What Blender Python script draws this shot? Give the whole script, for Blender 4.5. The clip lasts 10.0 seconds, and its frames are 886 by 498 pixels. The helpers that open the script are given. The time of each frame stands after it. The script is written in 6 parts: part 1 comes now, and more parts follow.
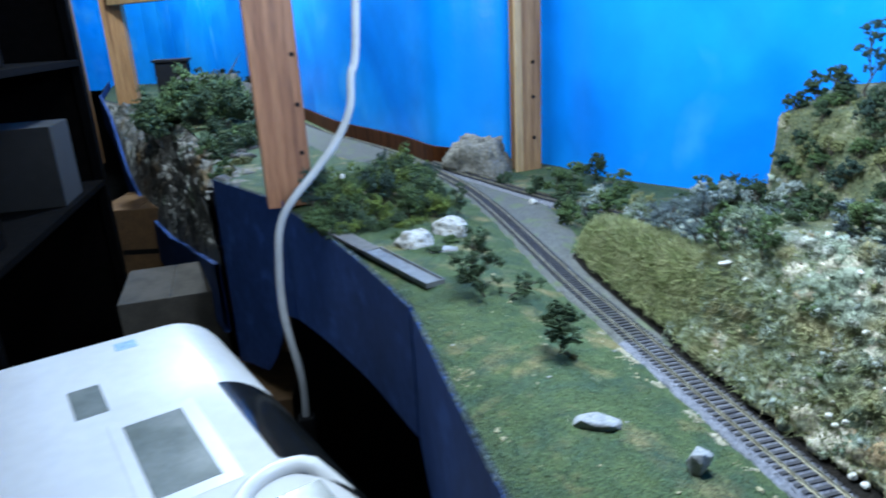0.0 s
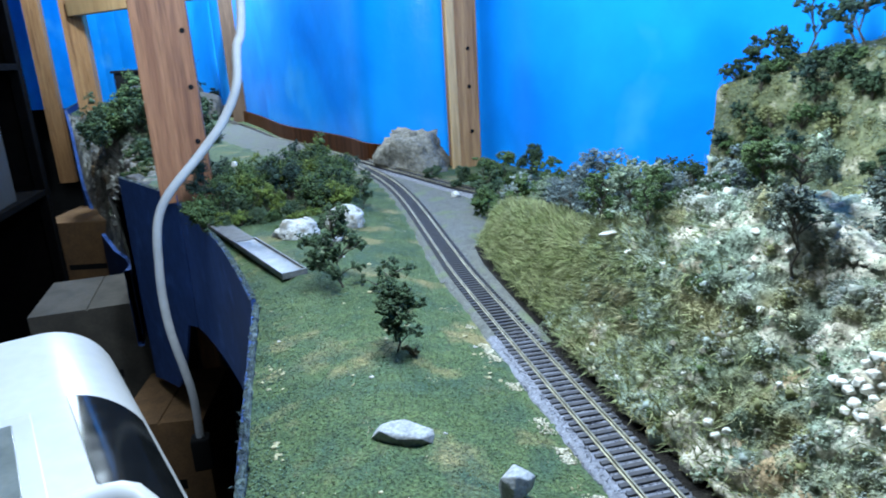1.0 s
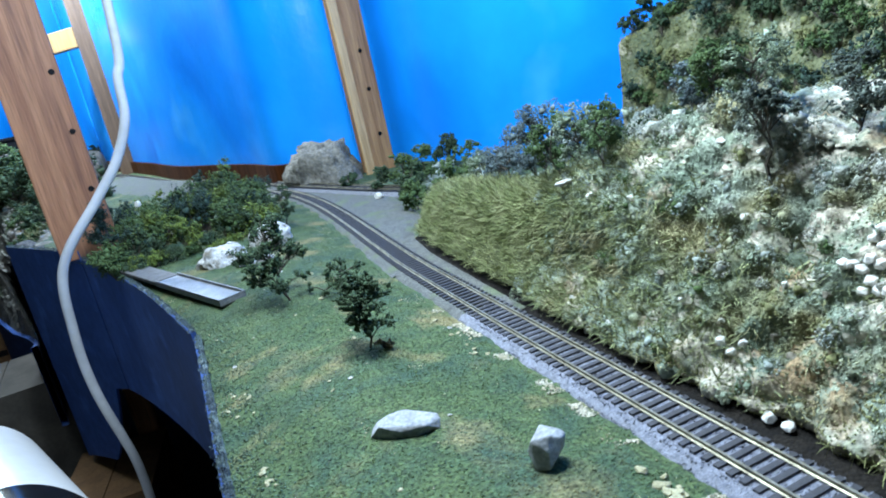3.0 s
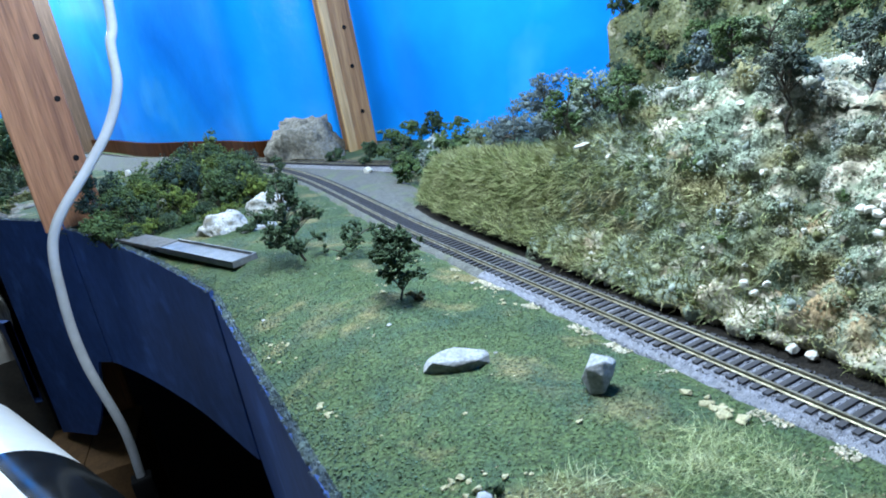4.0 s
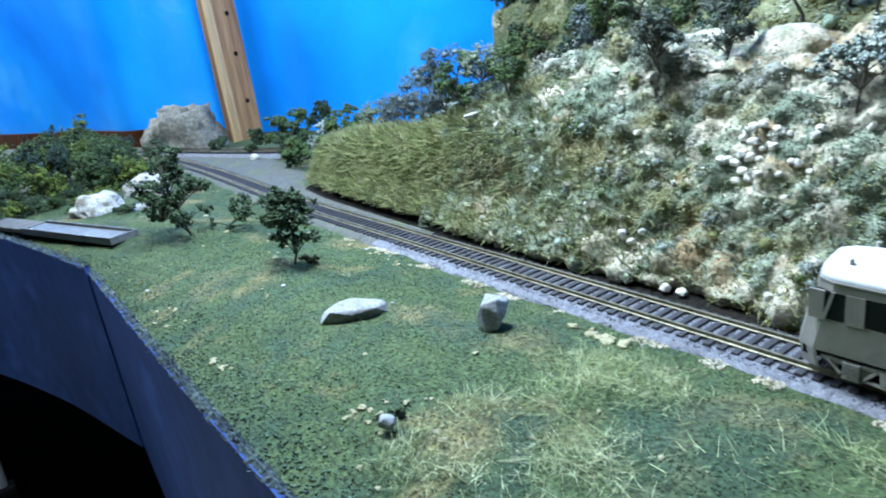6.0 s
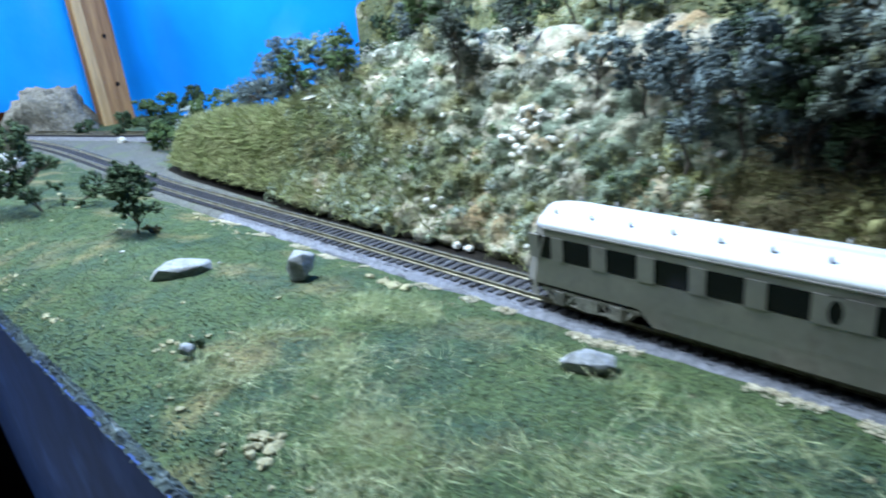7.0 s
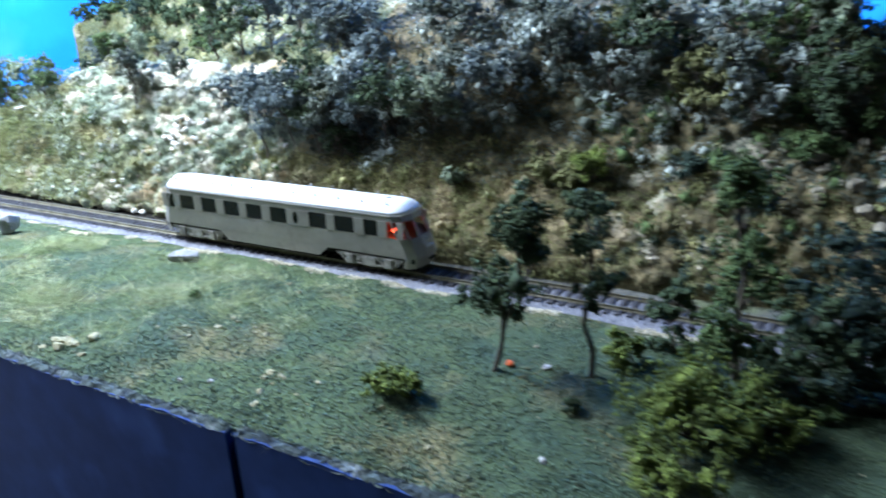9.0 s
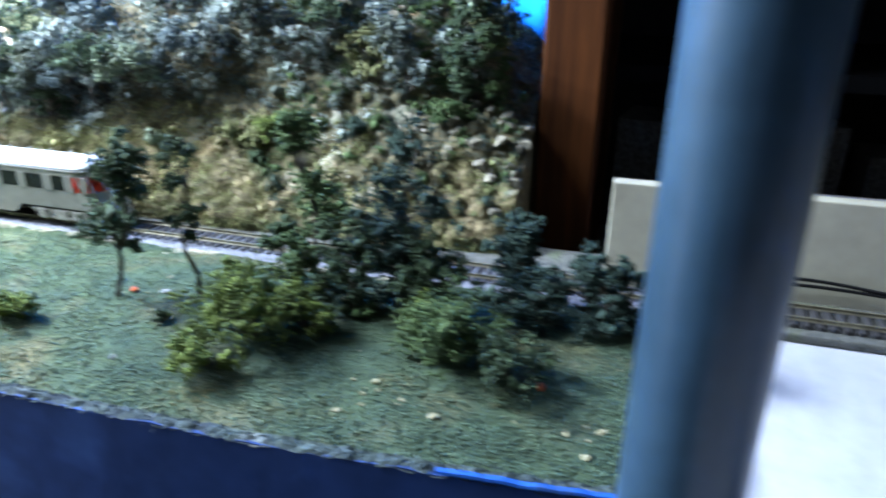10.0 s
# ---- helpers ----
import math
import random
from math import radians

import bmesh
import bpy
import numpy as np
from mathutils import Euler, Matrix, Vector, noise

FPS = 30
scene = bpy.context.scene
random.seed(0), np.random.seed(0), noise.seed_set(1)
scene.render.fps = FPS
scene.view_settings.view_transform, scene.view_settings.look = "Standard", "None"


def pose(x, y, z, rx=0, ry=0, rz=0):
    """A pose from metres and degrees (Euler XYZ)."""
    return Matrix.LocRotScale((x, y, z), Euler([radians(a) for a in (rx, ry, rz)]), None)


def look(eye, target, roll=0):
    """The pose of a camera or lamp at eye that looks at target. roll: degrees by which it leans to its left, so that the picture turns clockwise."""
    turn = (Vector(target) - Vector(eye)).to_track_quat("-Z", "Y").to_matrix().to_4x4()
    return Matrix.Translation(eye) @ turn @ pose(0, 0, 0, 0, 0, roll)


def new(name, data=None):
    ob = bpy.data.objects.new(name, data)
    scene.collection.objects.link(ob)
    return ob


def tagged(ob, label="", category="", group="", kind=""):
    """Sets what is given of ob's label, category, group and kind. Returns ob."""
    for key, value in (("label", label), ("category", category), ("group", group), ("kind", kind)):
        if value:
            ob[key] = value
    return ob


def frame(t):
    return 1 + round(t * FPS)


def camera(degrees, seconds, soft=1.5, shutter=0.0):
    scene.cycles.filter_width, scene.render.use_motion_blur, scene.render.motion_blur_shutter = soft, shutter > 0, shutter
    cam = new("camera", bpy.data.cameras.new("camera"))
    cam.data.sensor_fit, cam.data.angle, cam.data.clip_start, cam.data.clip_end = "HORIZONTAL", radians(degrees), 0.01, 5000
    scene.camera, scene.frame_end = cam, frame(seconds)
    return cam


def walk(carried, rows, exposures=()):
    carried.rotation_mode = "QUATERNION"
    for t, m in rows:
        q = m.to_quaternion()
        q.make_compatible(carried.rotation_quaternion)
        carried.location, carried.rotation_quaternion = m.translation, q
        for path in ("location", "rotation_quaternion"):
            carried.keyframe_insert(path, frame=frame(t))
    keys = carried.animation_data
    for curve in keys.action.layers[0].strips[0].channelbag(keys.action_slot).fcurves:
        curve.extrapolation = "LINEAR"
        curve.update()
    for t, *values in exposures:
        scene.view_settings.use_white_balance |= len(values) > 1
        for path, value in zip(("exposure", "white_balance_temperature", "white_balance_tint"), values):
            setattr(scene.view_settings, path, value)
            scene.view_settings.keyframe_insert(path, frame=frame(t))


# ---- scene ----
cam = camera(66.9, 10.0, soft=1.9, shutter=0.4)
PATH = [
    (0, (-0.304, -0.178, 0.296), (0.113, 1.673, -0.337), -3.1),
    (0.5, (-0.187, -0.11, 0.231), (0.328, 1.732, -0.353), -3.5),
    (1, (-0.15, -0.107, 0.211), (0.274, 1.765, -0.352), -3.3),
    (1.5, (-0.157, -0.114, 0.2), (0.176, 1.784, -0.336), -2.6),
    (2, (-0.152, -0.111, 0.193), (0.199, 1.784, -0.34), -6.7),
    (2.2, (-0.144, -0.104, 0.19), (0.283, 1.781, -0.326), -8.4),
    (3.3, (-0.195, -0.07, 0.178), (0.516, 1.71, -0.393), -11.7),
    (3.5, (-0.209, -0.07, 0.177), (0.517, 1.698, -0.413), -11.0),
    (4, (-0.231, -0.075, 0.174), (0.547, 1.666, -0.431), -10.5),
    (4.5, (-0.249, -0.062, 0.167), (0.554, 1.66, -0.457), -10.6),
    (5, (-0.246, -0.065, 0.157), (0.622, 1.619, -0.484), -9.1),
    (5.2, (-0.241, -0.07, 0.156), (0.66, 1.596, -0.487), -8.8),
    (6.3, (-0.247, -0.098, 0.145), (0.864, 1.434, -0.501), -8.0),
    (6.5, (-0.247, -0.114, 0.144), (0.892, 1.391, -0.517), -7.8),
    (7, (-0.243, -0.165, 0.145), (1.023, 1.219, -0.55), -6.2),
    (7.5, (-0.269, -0.229, 0.158), (1.122, 1.029, -0.535), -4.1),
    (8, (-0.32, -0.279, 0.178), (1.161, 0.879, -0.505), -4.6),
    (8.5, (-0.354, -0.343, 0.18), (1.229, 0.665, -0.512), -3.1),
    (9, (-0.364, -0.409, 0.176), (1.29, 0.462, -0.534), -2.2),
    (9.5, (-0.38, -0.48, 0.178), (1.342, 0.226, -0.554), -0.2),
    (10, (-0.376, -0.566, 0.173), (1.401, -0.044, -0.58), 0.8),
]
walk(cam, [(t, look(eye, target, roll)) for t, eye, target, roll in PATH], [(0.0, -0.28, 6400, 11), (1.0, -0.08, 6450, 10), (3.5, 0.0, 6500, 10), (5.0, 0.10, 6500, 10), (6.5, 0.10, 6500, 11), (7.5, 0.18, 6500, 11), (8.0, 0.34, 6500, 13), (8.5, 0.58, 6600, 17), (9.0, 0.90, 6600, 18), (9.5, 1.40, 6550, 14), (10.0, 1.92, 6600, 16)])

# ---- world, lamps, exposure ----
world = bpy.data.worlds.new("room_air")
world.use_nodes = True
world.node_tree.nodes["Background"].inputs[0].default_value = (0.55, 0.7, 1.0, 1)
world.node_tree.nodes["Background"].inputs[1].default_value = 0.004
scene.world = world
scene.view_settings.exposure = 0.0


def bulb(name, x, y, z, radius, watts, colour, label):
    data = bpy.data.lights.new(name, "POINT")
    data.shadow_soft_size, data.energy, data.color = radius, watts, colour
    ob = new(name, data)
    ob.matrix_basis = pose(x, y, z)
    return tagged(ob, label, "lamp", "ceiling lamps")


COOL = (0.66, 0.84, 1.0)
bulb("unseen_lamp", -0.02, 0.31, 0.56, 0.09, 40.0, COOL, "cool white lamp hanging over the track")
# next two are unseen fill lights, added to brighten backdrop and fronts
bulb("unseen_lamp", -0.26, 1.12, 1.00, 0.08, 26.0, COOL, "unseen cool white fill light added for the backdrop")
bulb("unseen_lamp", -0.45, 0.75, 1.30, 0.25, 44.0, COOL, "unseen soft cool white fill light added over the aisle")
bulb("unseen_lamp", -0.50, 2.40, 1.05, 0.08, 150.0, COOL, "cool white lamp hanging over the far bench")
# unseen fill light, added to brighten the far backdrop
bulb("unseen_lamp", -1.10, 4.00, 1.15, 0.08, 90.0, COOL, "unseen cool white fill light added for the far backdrop")


# ---- small tools ----


def mesh_data(name, verts, faces, material=None, smooth=False):
    me = bpy.data.meshes.new(name)
    v = np.asarray(verts, np.float32).reshape(-1, 3)
    if isinstance(faces, np.ndarray):
        k = faces.shape[1]
        me.vertices.add(len(v))
        me.vertices.foreach_set("co", v.ravel())
        me.loops.add(faces.size)
        me.loops.foreach_set("vertex_index", faces.astype(np.int32).ravel())
        me.polygons.add(len(faces))
        me.polygons.foreach_set("loop_start", np.arange(0, faces.size, k, dtype=np.int32))
        me.update(calc_edges=True)
    else:
        me.from_pydata(v.tolist(), [], faces)
        me.update()
    me.polygons.foreach_set("use_smooth", np.full(len(me.polygons), smooth))
    if material:
        me.materials.append(material)
    return me


def thing(name, x=0, y=0, z=0, label="", category="", group="", kind="", rz=0):
    ob = new(name)
    ob.empty_display_size = 0.01
    ob.matrix_basis = pose(x, y, z, 0, 0, rz)
    return tagged(ob, label, category, group, kind)


def part(name, data, material, parent, label="", smooth=None):
    """Links a bmesh, or mesh data, as one object under parent."""
    if isinstance(data, bmesh.types.BMesh):
        bm, data = data, bpy.data.meshes.new(name)
        bm.normal_update()
        bm.to_mesh(data)
        bm.free()
    if material and not len(data.materials):
        data.materials.append(material)
    if smooth is not None:
        data.polygons.foreach_set("use_smooth", np.full(len(data.polygons), smooth))
    ob = new(name, data)
    ob.parent = parent
    return tagged(ob, label)


def box(bm, x0, x1, y0, y1, z0, z1, bevel=0.0):
    m = Matrix.Translation(((x0 + x1) / 2, (y0 + y1) / 2, (z0 + z1) / 2)) @ Matrix.Diagonal((x1 - x0, y1 - y0, z1 - z0, 1))
    r = bmesh.ops.create_cube(bm, size=1, matrix=m)
    if bevel:
        edges = list({e for v in r["verts"] for e in v.link_edges})
        bmesh.ops.bevel(bm, geom=edges, offset=bevel, segments=2, affect="EDGES", profile=0.6)
    return bm


def boxed(*a, bevel=0.0):
    return box(bmesh.new(), *a, bevel=bevel)


def tube(bm, pts, radii, sides=7):
    """A tapered tube along points."""
    rings = []
    pts = [Vector(p) for p in pts]
    a = None
    for i, p in enumerate(pts):
        d = (pts[min(i + 1, len(pts) - 1)] - pts[max(i - 1, 0)]).normalized()
        if a is None:
            a = d.cross(Vector((0.31, 0.17, 0.93)) if abs(d.z) < 0.9 else Vector((1, 0, 0)))
        a = (a - d * a.dot(d)).normalized()
        b = d.cross(a)
        r = radii[i] if hasattr(radii, "__len__") else radii
        rings.append([bm.verts.new(p + (a * math.cos(2 * math.pi * k / sides) + b * math.sin(2 * math.pi * k / sides)) * r) for k in range(sides)])
    for r0, r1 in zip(rings, rings[1:]):
        for k in range(sides):
            bm.faces.new((r0[k], r0[(k + 1) % sides], r1[(k + 1) % sides], r1[k]))
    bm.faces.new(rings[0][::-1])
    bm.faces.new(rings[-1])
    return bm


def smooth_line(pts, n):
    """Points of a Catmull-Rom curve through pts."""
    p = np.array([pts[0], *pts, pts[-1]], float)
    out = []
    for i in range(1, len(p) - 2):
        for t in np.linspace(0, 1, n, endpoint=False):
            a, b, c, d = p[i - 1], p[i], p[i + 1], p[i + 2]
            out.append(0.5 * (2 * b + (c - a) * t + (2 * a - 5 * b + 4 * c - d) * t * t + (3 * b - a - 3 * c + d) * t ** 3))
    out.append(p[-2])
    return np.array(out)


OCT = np.array([(1, 0, 0), (-1, 0, 0), (0, 1, 0), (0, -1, 0), (0, 0, 1), (0, 0, -1)], float)
OCT_F = np.array([(0, 2, 4), (2, 1, 4), (1, 3, 4), (3, 0, 4), (2, 0, 5), (1, 2, 5), (3, 1, 5), (0, 3, 5)])


TET = np.array([(0.94, 0, -0.33), (-0.47, 0.82, -0.33), (-0.47, -0.82, -0.33), (0, 0, 1)], float)
TET_F = np.array([(0, 2, 1), (0, 1, 3), (1, 2, 3), (2, 0, 3)])


def granules(centres, sizes, r, squash=1.0, four=False):
    """Crumbs of ground foam: uneven eight-sided grains."""
    c = np.asarray(centres, float)
    n = len(c)
    s = np.broadcast_to(np.asarray(sizes, float), (n,))
    q = r.normal(size=(n, 4))
    q /= np.linalg.norm(q, axis=1)[:, None]
    w, x, y, z = q.T
    rot = np.stack([np.stack([1 - 2 * (y * y + z * z), 2 * (x * y - z * w), 2 * (x * z + y * w)], 1),
                    np.stack([2 * (x * y + z * w), 1 - 2 * (x * x + z * z), 2 * (y * z - x * w)], 1),
                    np.stack([2 * (x * z - y * w), 2 * (y * z + x * w), 1 - 2 * (x * x + y * y)], 1)], 1)
    corner, tri = (TET * 1.25, TET_F) if four else (OCT, OCT_F)
    v = corner[None] * r.uniform(0.45, 1.35, (n, len(corner), 1)) * s[:, None, None]
    v = np.einsum("nij,nkj->nki", rot, v)
    v[..., 2] *= squash
    v += c[:, None]
    f = tri[None] + (np.arange(n) * len(corner))[:, None, None]
    return v.reshape(-1, 3), f.reshape(-1, 3)


def blades(base, tip, width, r):
    """Thin fibres, each bent in the middle: base and tip are arrays of points."""
    base, tip = np.asarray(base, float), np.asarray(tip, float)
    n = len(base)
    d = tip - base
    side = np.cross(d, r.normal(size=(n, 3)))
    side /= np.linalg.norm(side, axis=1)[:, None] + 1e-9
    side *= (np.asarray(width) * np.ones(n))[:, None]
    mid = base + d * 0.55 + r.normal(size=(n, 3)) * np.linalg.norm(d, axis=1)[:, None] * 0.08
    v = np.stack([base - side, base + side, mid - side * 0.8, mid + side * 0.8, tip], 1)
    f = np.array([(0, 1, 3), (0, 3, 2), (2, 3, 4)])[None] + (np.arange(n) * 5)[:, None, None]
    return v.reshape(-1, 3), f.reshape(-1, 3)


# ---- materials ----
def material(name, a, b, scale=60.0, rough=0.8, metal=0.0, fine=0.25, bump=0.0, bump_scale=None, island=0.0, c=None, c_scale=12.0, c_amount=0.5, d=None, d_scale=40.0, d_amount=0.4, stretch=(1, 1, 1), spec=0.4, dark=0.75):
    """Two tones mixed by noise, fine grain, an optional third tone in patches, an optional shift from piece to piece."""
    m = bpy.data.materials.new(name)
    m.use_nodes = True
    nt = m.node_tree
    N, L = nt.nodes.new, nt.links.new
    bs = nt.nodes["Principled BSDF"]
    bs.inputs["Metallic"].default_value = metal
    bs.inputs["Specular IOR Level"].default_value = spec
    co, mp = N("ShaderNodeTexCoord"), N("ShaderNodeMapping")
    mp.inputs["Scale"].default_value = stretch
    L(co.outputs["Object"], mp.inputs[0])

    def tex(s, detail=5.0):
        t = N("ShaderNodeTexNoise")
        t.inputs["Scale"].default_value, t.inputs["Detail"].default_value = s, detail
        L(mp.outputs[0], t.inputs["Vector"])
        return t

    def ramp(src, lo, hi):
        r = N("ShaderNodeMapRange")
        r.inputs[1].default_value, r.inputs[2].default_value = lo, hi
        L(src, r.inputs[0])
        return r.outputs[0]

    def mix(fac, x, y, kind="MIX"):
        k = N("ShaderNodeMix")
        k.data_type, k.blend_type = "RGBA", kind
        for src, slot in ((fac, 0), (x, 6), (y, 7)):
            if isinstance(src, (int, float)):
                k.inputs[slot].default_value = src
            elif isinstance(src, tuple):
                k.inputs[slot].default_value = (*src, 1)
            else:
                L(src, k.inputs[slot])
        return k.outputs[2]

    n1 = tex(scale)
    col = mix(ramp(n1.outputs["Fac"], 0.36, 0.64), a, b)
    if c:
        n2 = tex(c_scale, 4.0)
        col = mix(ramp(n2.outputs["Fac"], 0.62 - 0.2 * c_amount, 0.74 - 0.2 * c_amount), col, c)
    if d:
        n4 = tex(d_scale, 5.0)
        n4.inputs["Distortion"].default_value = 0.6
        col = mix(ramp(n4.outputs["Fac"], 0.57 - 0.2 * d_amount, 0.77 - 0.2 * d_amount), col, d)
    n3 = tex(scale * 7)
    grey = N("ShaderNodeMapRange")
    grey.inputs[1].default_value, grey.inputs[2].default_value = 0.3, 0.7
    grey.inputs[3].default_value, grey.inputs[4].default_value = 1 - fine * 1.3, 1 + fine
    L(n3.outputs["Fac"], grey.inputs[0])
    comb = N("ShaderNodeCombineColor")
    for i in range(3):
        L(grey.outputs[0], comb.inputs[i])
    col = mix(1.0, col, comb.outputs[0], "MULTIPLY")
    if island:
        g = N("ShaderNodeNewGeometry")
        k = N("ShaderNodeMapRange")
        k.inputs[3].default_value, k.inputs[4].default_value = 1 - island, 1 + island
        L(g.outputs["Random Per Island"], k.inputs[0])
        comb2 = N("ShaderNodeCombineColor")
        for i in range(3):
            L(k.outputs[0], comb2.inputs[i])
        col = mix(1.0, col, comb2.outputs[0], "MULTIPLY")
    L(col, bs.inputs["Base Color"])
    rr = N("ShaderNodeMapRange")
    rr.inputs[3].default_value, rr.inputs[4].default_value = max(rough - 0.1, 0.03), min(rough + 0.1, 1)
    L(n1.outputs["Fac"], rr.inputs[0])
    L(rr.outputs[0], bs.inputs["Roughness"])
    if bump:
        nb = tex(bump_scale or scale * 3, 6.0)
        bp = N("ShaderNodeBump")
        bp.inputs["Strength"].default_value, bp.inputs["Distance"].default_value = 1.0, bump
        L(nb.outputs["Fac"], bp.inputs["Height"])
        L(bp.outputs[0], bs.inputs["Normal"])
    return m


M_GRASS = material("turf", (0.046, 0.077, 0.029), (0.069, 0.101, 0.037), 70, 0.95, fine=0.55, bump=0.0010, bump_scale=650, c=(0.185, 0.158, 0.070), c_scale=19, c_amount=0.42, d=(0.033, 0.065, 0.037), d_scale=22, d_amount=0.5)
M_TURF = material("turf_crumbs", (0.059, 0.102, 0.039), (0.092, 0.132, 0.051), 60, 0.95, fine=0.3, island=0.45, c=(0.220, 0.194, 0.084), c_scale=19, c_amount=0.42, d=(0.051, 0.101, 0.060), d_scale=18, d_amount=0.4)
M_TURF_DARK = material("turf_dark_crumbs", (0.079, 0.141, 0.088), (0.106, 0.167, 0.101), 60, 0.95, fine=0.3, island=0.28, c=(0.123, 0.167, 0.075), c_scale=35, c_amount=0.4)
M_COARSE = material("coarse_foam", (0.060, 0.104, 0.066), (0.092, 0.138, 0.086), 70, 0.95, fine=0.3, island=0.4, c=(0.17, 0.16, 0.075), c_scale=20, c_amount=0.4)
M_STRAW = material("straw_fibre", (0.52, 0.54, 0.31), (0.27, 0.34, 0.15), 50, 0.8, fine=0.2, island=0.5)
M_TAN = material("tan_crumbs", (0.52, 0.46, 0.31), (0.40, 0.33, 0.20), 60, 0.95, fine=0.3, island=0.5)
M_HILLFOAM = material("hill_foam", (0.215, 0.27, 0.195), (0.37, 0.415, 0.32), 34, 0.95, fine=0.3, bump=0.0012, bump_scale=500, island=0.3, c=(0.29, 0.265, 0.135), c_scale=19, c_amount=0.62, d=(0.125, 0.18, 0.12), d_scale=24, d_amount=0.2)
M_LUMP = material("cream_plaster_lump", (0.48, 0.44, 0.355), (0.35, 0.31, 0.23), 60, 0.9, fine=0.4, bump=0.0014, bump_scale=420, c=(0.31, 0.22, 0.12), c_scale=24, c_amount=0.55, d=(0.19, 0.225, 0.155), d_scale=70, d_amount=0.5)
M_RIDGE = material("ridge_plaster", (0.165, 0.17, 0.085), (0.085, 0.10, 0.05), 45, 0.95, fine=0.35, bump=0.004, bump_scale=130, c=(0.36, 0.33, 0.23), c_scale=40, c_amount=0.4, d=(0.06, 0.08, 0.045), d_scale=26, d_amount=0.4)
M_CREST = material("pale_crest_foam", (0.40, 0.395, 0.345), (0.28, 0.30, 0.25), 60, 0.95, fine=0.3, bump=0.002, bump_scale=300, island=0.15, c=(0.22, 0.25, 0.18), c_scale=45, c_amount=0.5)
# near-black colour stands in for the shaded gap under the hill's lip
M_GAPSHADE = material("gap_shade", (0.018, 0.015, 0.012), (0.010, 0.009, 0.008), 120, 0.95, fine=0.4, bump=0.0015, bump_scale=500, spec=0.1)
# dark ground tones put the shade between the wood's crowns into colour
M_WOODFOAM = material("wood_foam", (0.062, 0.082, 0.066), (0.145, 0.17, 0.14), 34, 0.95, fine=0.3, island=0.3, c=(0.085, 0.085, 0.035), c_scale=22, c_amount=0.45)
M_BANKFOAM = material("bank_foam", (0.30, 0.285, 0.125), (0.195, 0.215, 0.088), 40, 0.95, fine=0.35, island=0.4, c=(0.40, 0.33, 0.19), c_scale=30, c_amount=0.35, d=(0.06, 0.05, 0.028), d_scale=22, d_amount=0.45)
M_SOIL_BROWN = material("brown_plaster", (0.165, 0.128, 0.062), (0.09, 0.075, 0.038), 40, 0.95, fine=0.45, bump=0.002, bump_scale=180, c=(0.22, 0.165, 0.09), c_scale=30, c_amount=0.35)
M_GREYGREEN = material("grey_green_foam", (0.14, 0.185, 0.115), (0.22, 0.26, 0.18), 50, 0.95, fine=0.3, island=0.2)
M_BLUEGREEN = material("blue_grey_foam", (0.20, 0.245, 0.22), (0.36, 0.40, 0.365), 50, 0.95, fine=0.3, island=0.18)
M_SLATE = material("slate_green_foam", (0.062, 0.088, 0.092), (0.125, 0.16, 0.162), 50, 0.95, fine=0.3, island=0.2)
M_OLIVE = material("olive_foam", (0.135, 0.145, 0.055), (0.20, 0.20, 0.088), 50, 0.95, fine=0.3, island=0.2)
M_HEDGE = material("dry_grass_fibre", (0.18, 0.208, 0.08), (0.275, 0.285, 0.14), 50, 0.9, fine=0.2, island=0.5)
M_BANKFIBRE = material("bank_fibre", (0.33, 0.325, 0.135), (0.21, 0.235, 0.095), 34, 0.9, fine=0.3, island=0.45, c=(0.40, 0.34, 0.19), c_scale=24, c_amount=0.45, d=(0.10, 0.08, 0.043), d_scale=20, d_amount=0.35)
M_HANGING = material("hanging_grass_fibre", (0.165, 0.20, 0.088), (0.275, 0.29, 0.142), 40, 0.9, fine=0.25, island=0.45, c=(0.30, 0.27, 0.15), c_scale=28, c_amount=0.4)
M_GREEN = material("green_foam", (0.044, 0.082, 0.026), (0.076, 0.118, 0.038), 60, 0.95, fine=0.3, island=0.2)
M_DARKGREEN = material("dark_green_foam", (0.024, 0.046, 0.021), (0.047, 0.078, 0.034), 60, 0.95, fine=0.3, island=0.2)
M_YELLOWGREEN = material("yellow_green_foam", (0.145, 0.195, 0.036), (0.052, 0.078, 0.019), 60, 0.95, fine=0.3, island=0.3)
M_TEAL = material("teal_green_foam", (0.018, 0.040, 0.031), (0.036, 0.066, 0.048), 60, 0.95, fine=0.3, island=0.3)
M_BARK = material("bark", (0.09, 0.075, 0.055), (0.045, 0.035, 0.03), 200, 0.9, fine=0.4, bump=0.0005, stretch=(1, 1, 0.3))
M_STONE = material("grey_stone", (0.32, 0.33, 0.34), (0.215, 0.22, 0.225), 70, 0.85, fine=0.25, bump=0.0012, bump_scale=220, c=(0.16, 0.14, 0.11), c_scale=45, c_amount=0.3)
M_WHITESTONE = material("white_stone", (0.68, 0.66, 0.61), (0.5, 0.48, 0.43), 60, 0.85, fine=0.2, bump=0.001, bump_scale=240, c=(0.3, 0.28, 0.22), c_scale=50, c_amount=0.25)
M_TANSTONE = material("tan_rock", (0.23, 0.205, 0.155), (0.15, 0.135, 0.10), 35, 0.9, fine=0.35, bump=0.004, bump_scale=110, c=(0.09, 0.085, 0.07), c_scale=40, c_amount=0.35)
M_SAND = material("cream_sand", (0.48, 0.44, 0.34), (0.35, 0.31, 0.21), 90, 0.95, fine=0.3, island=0.3)
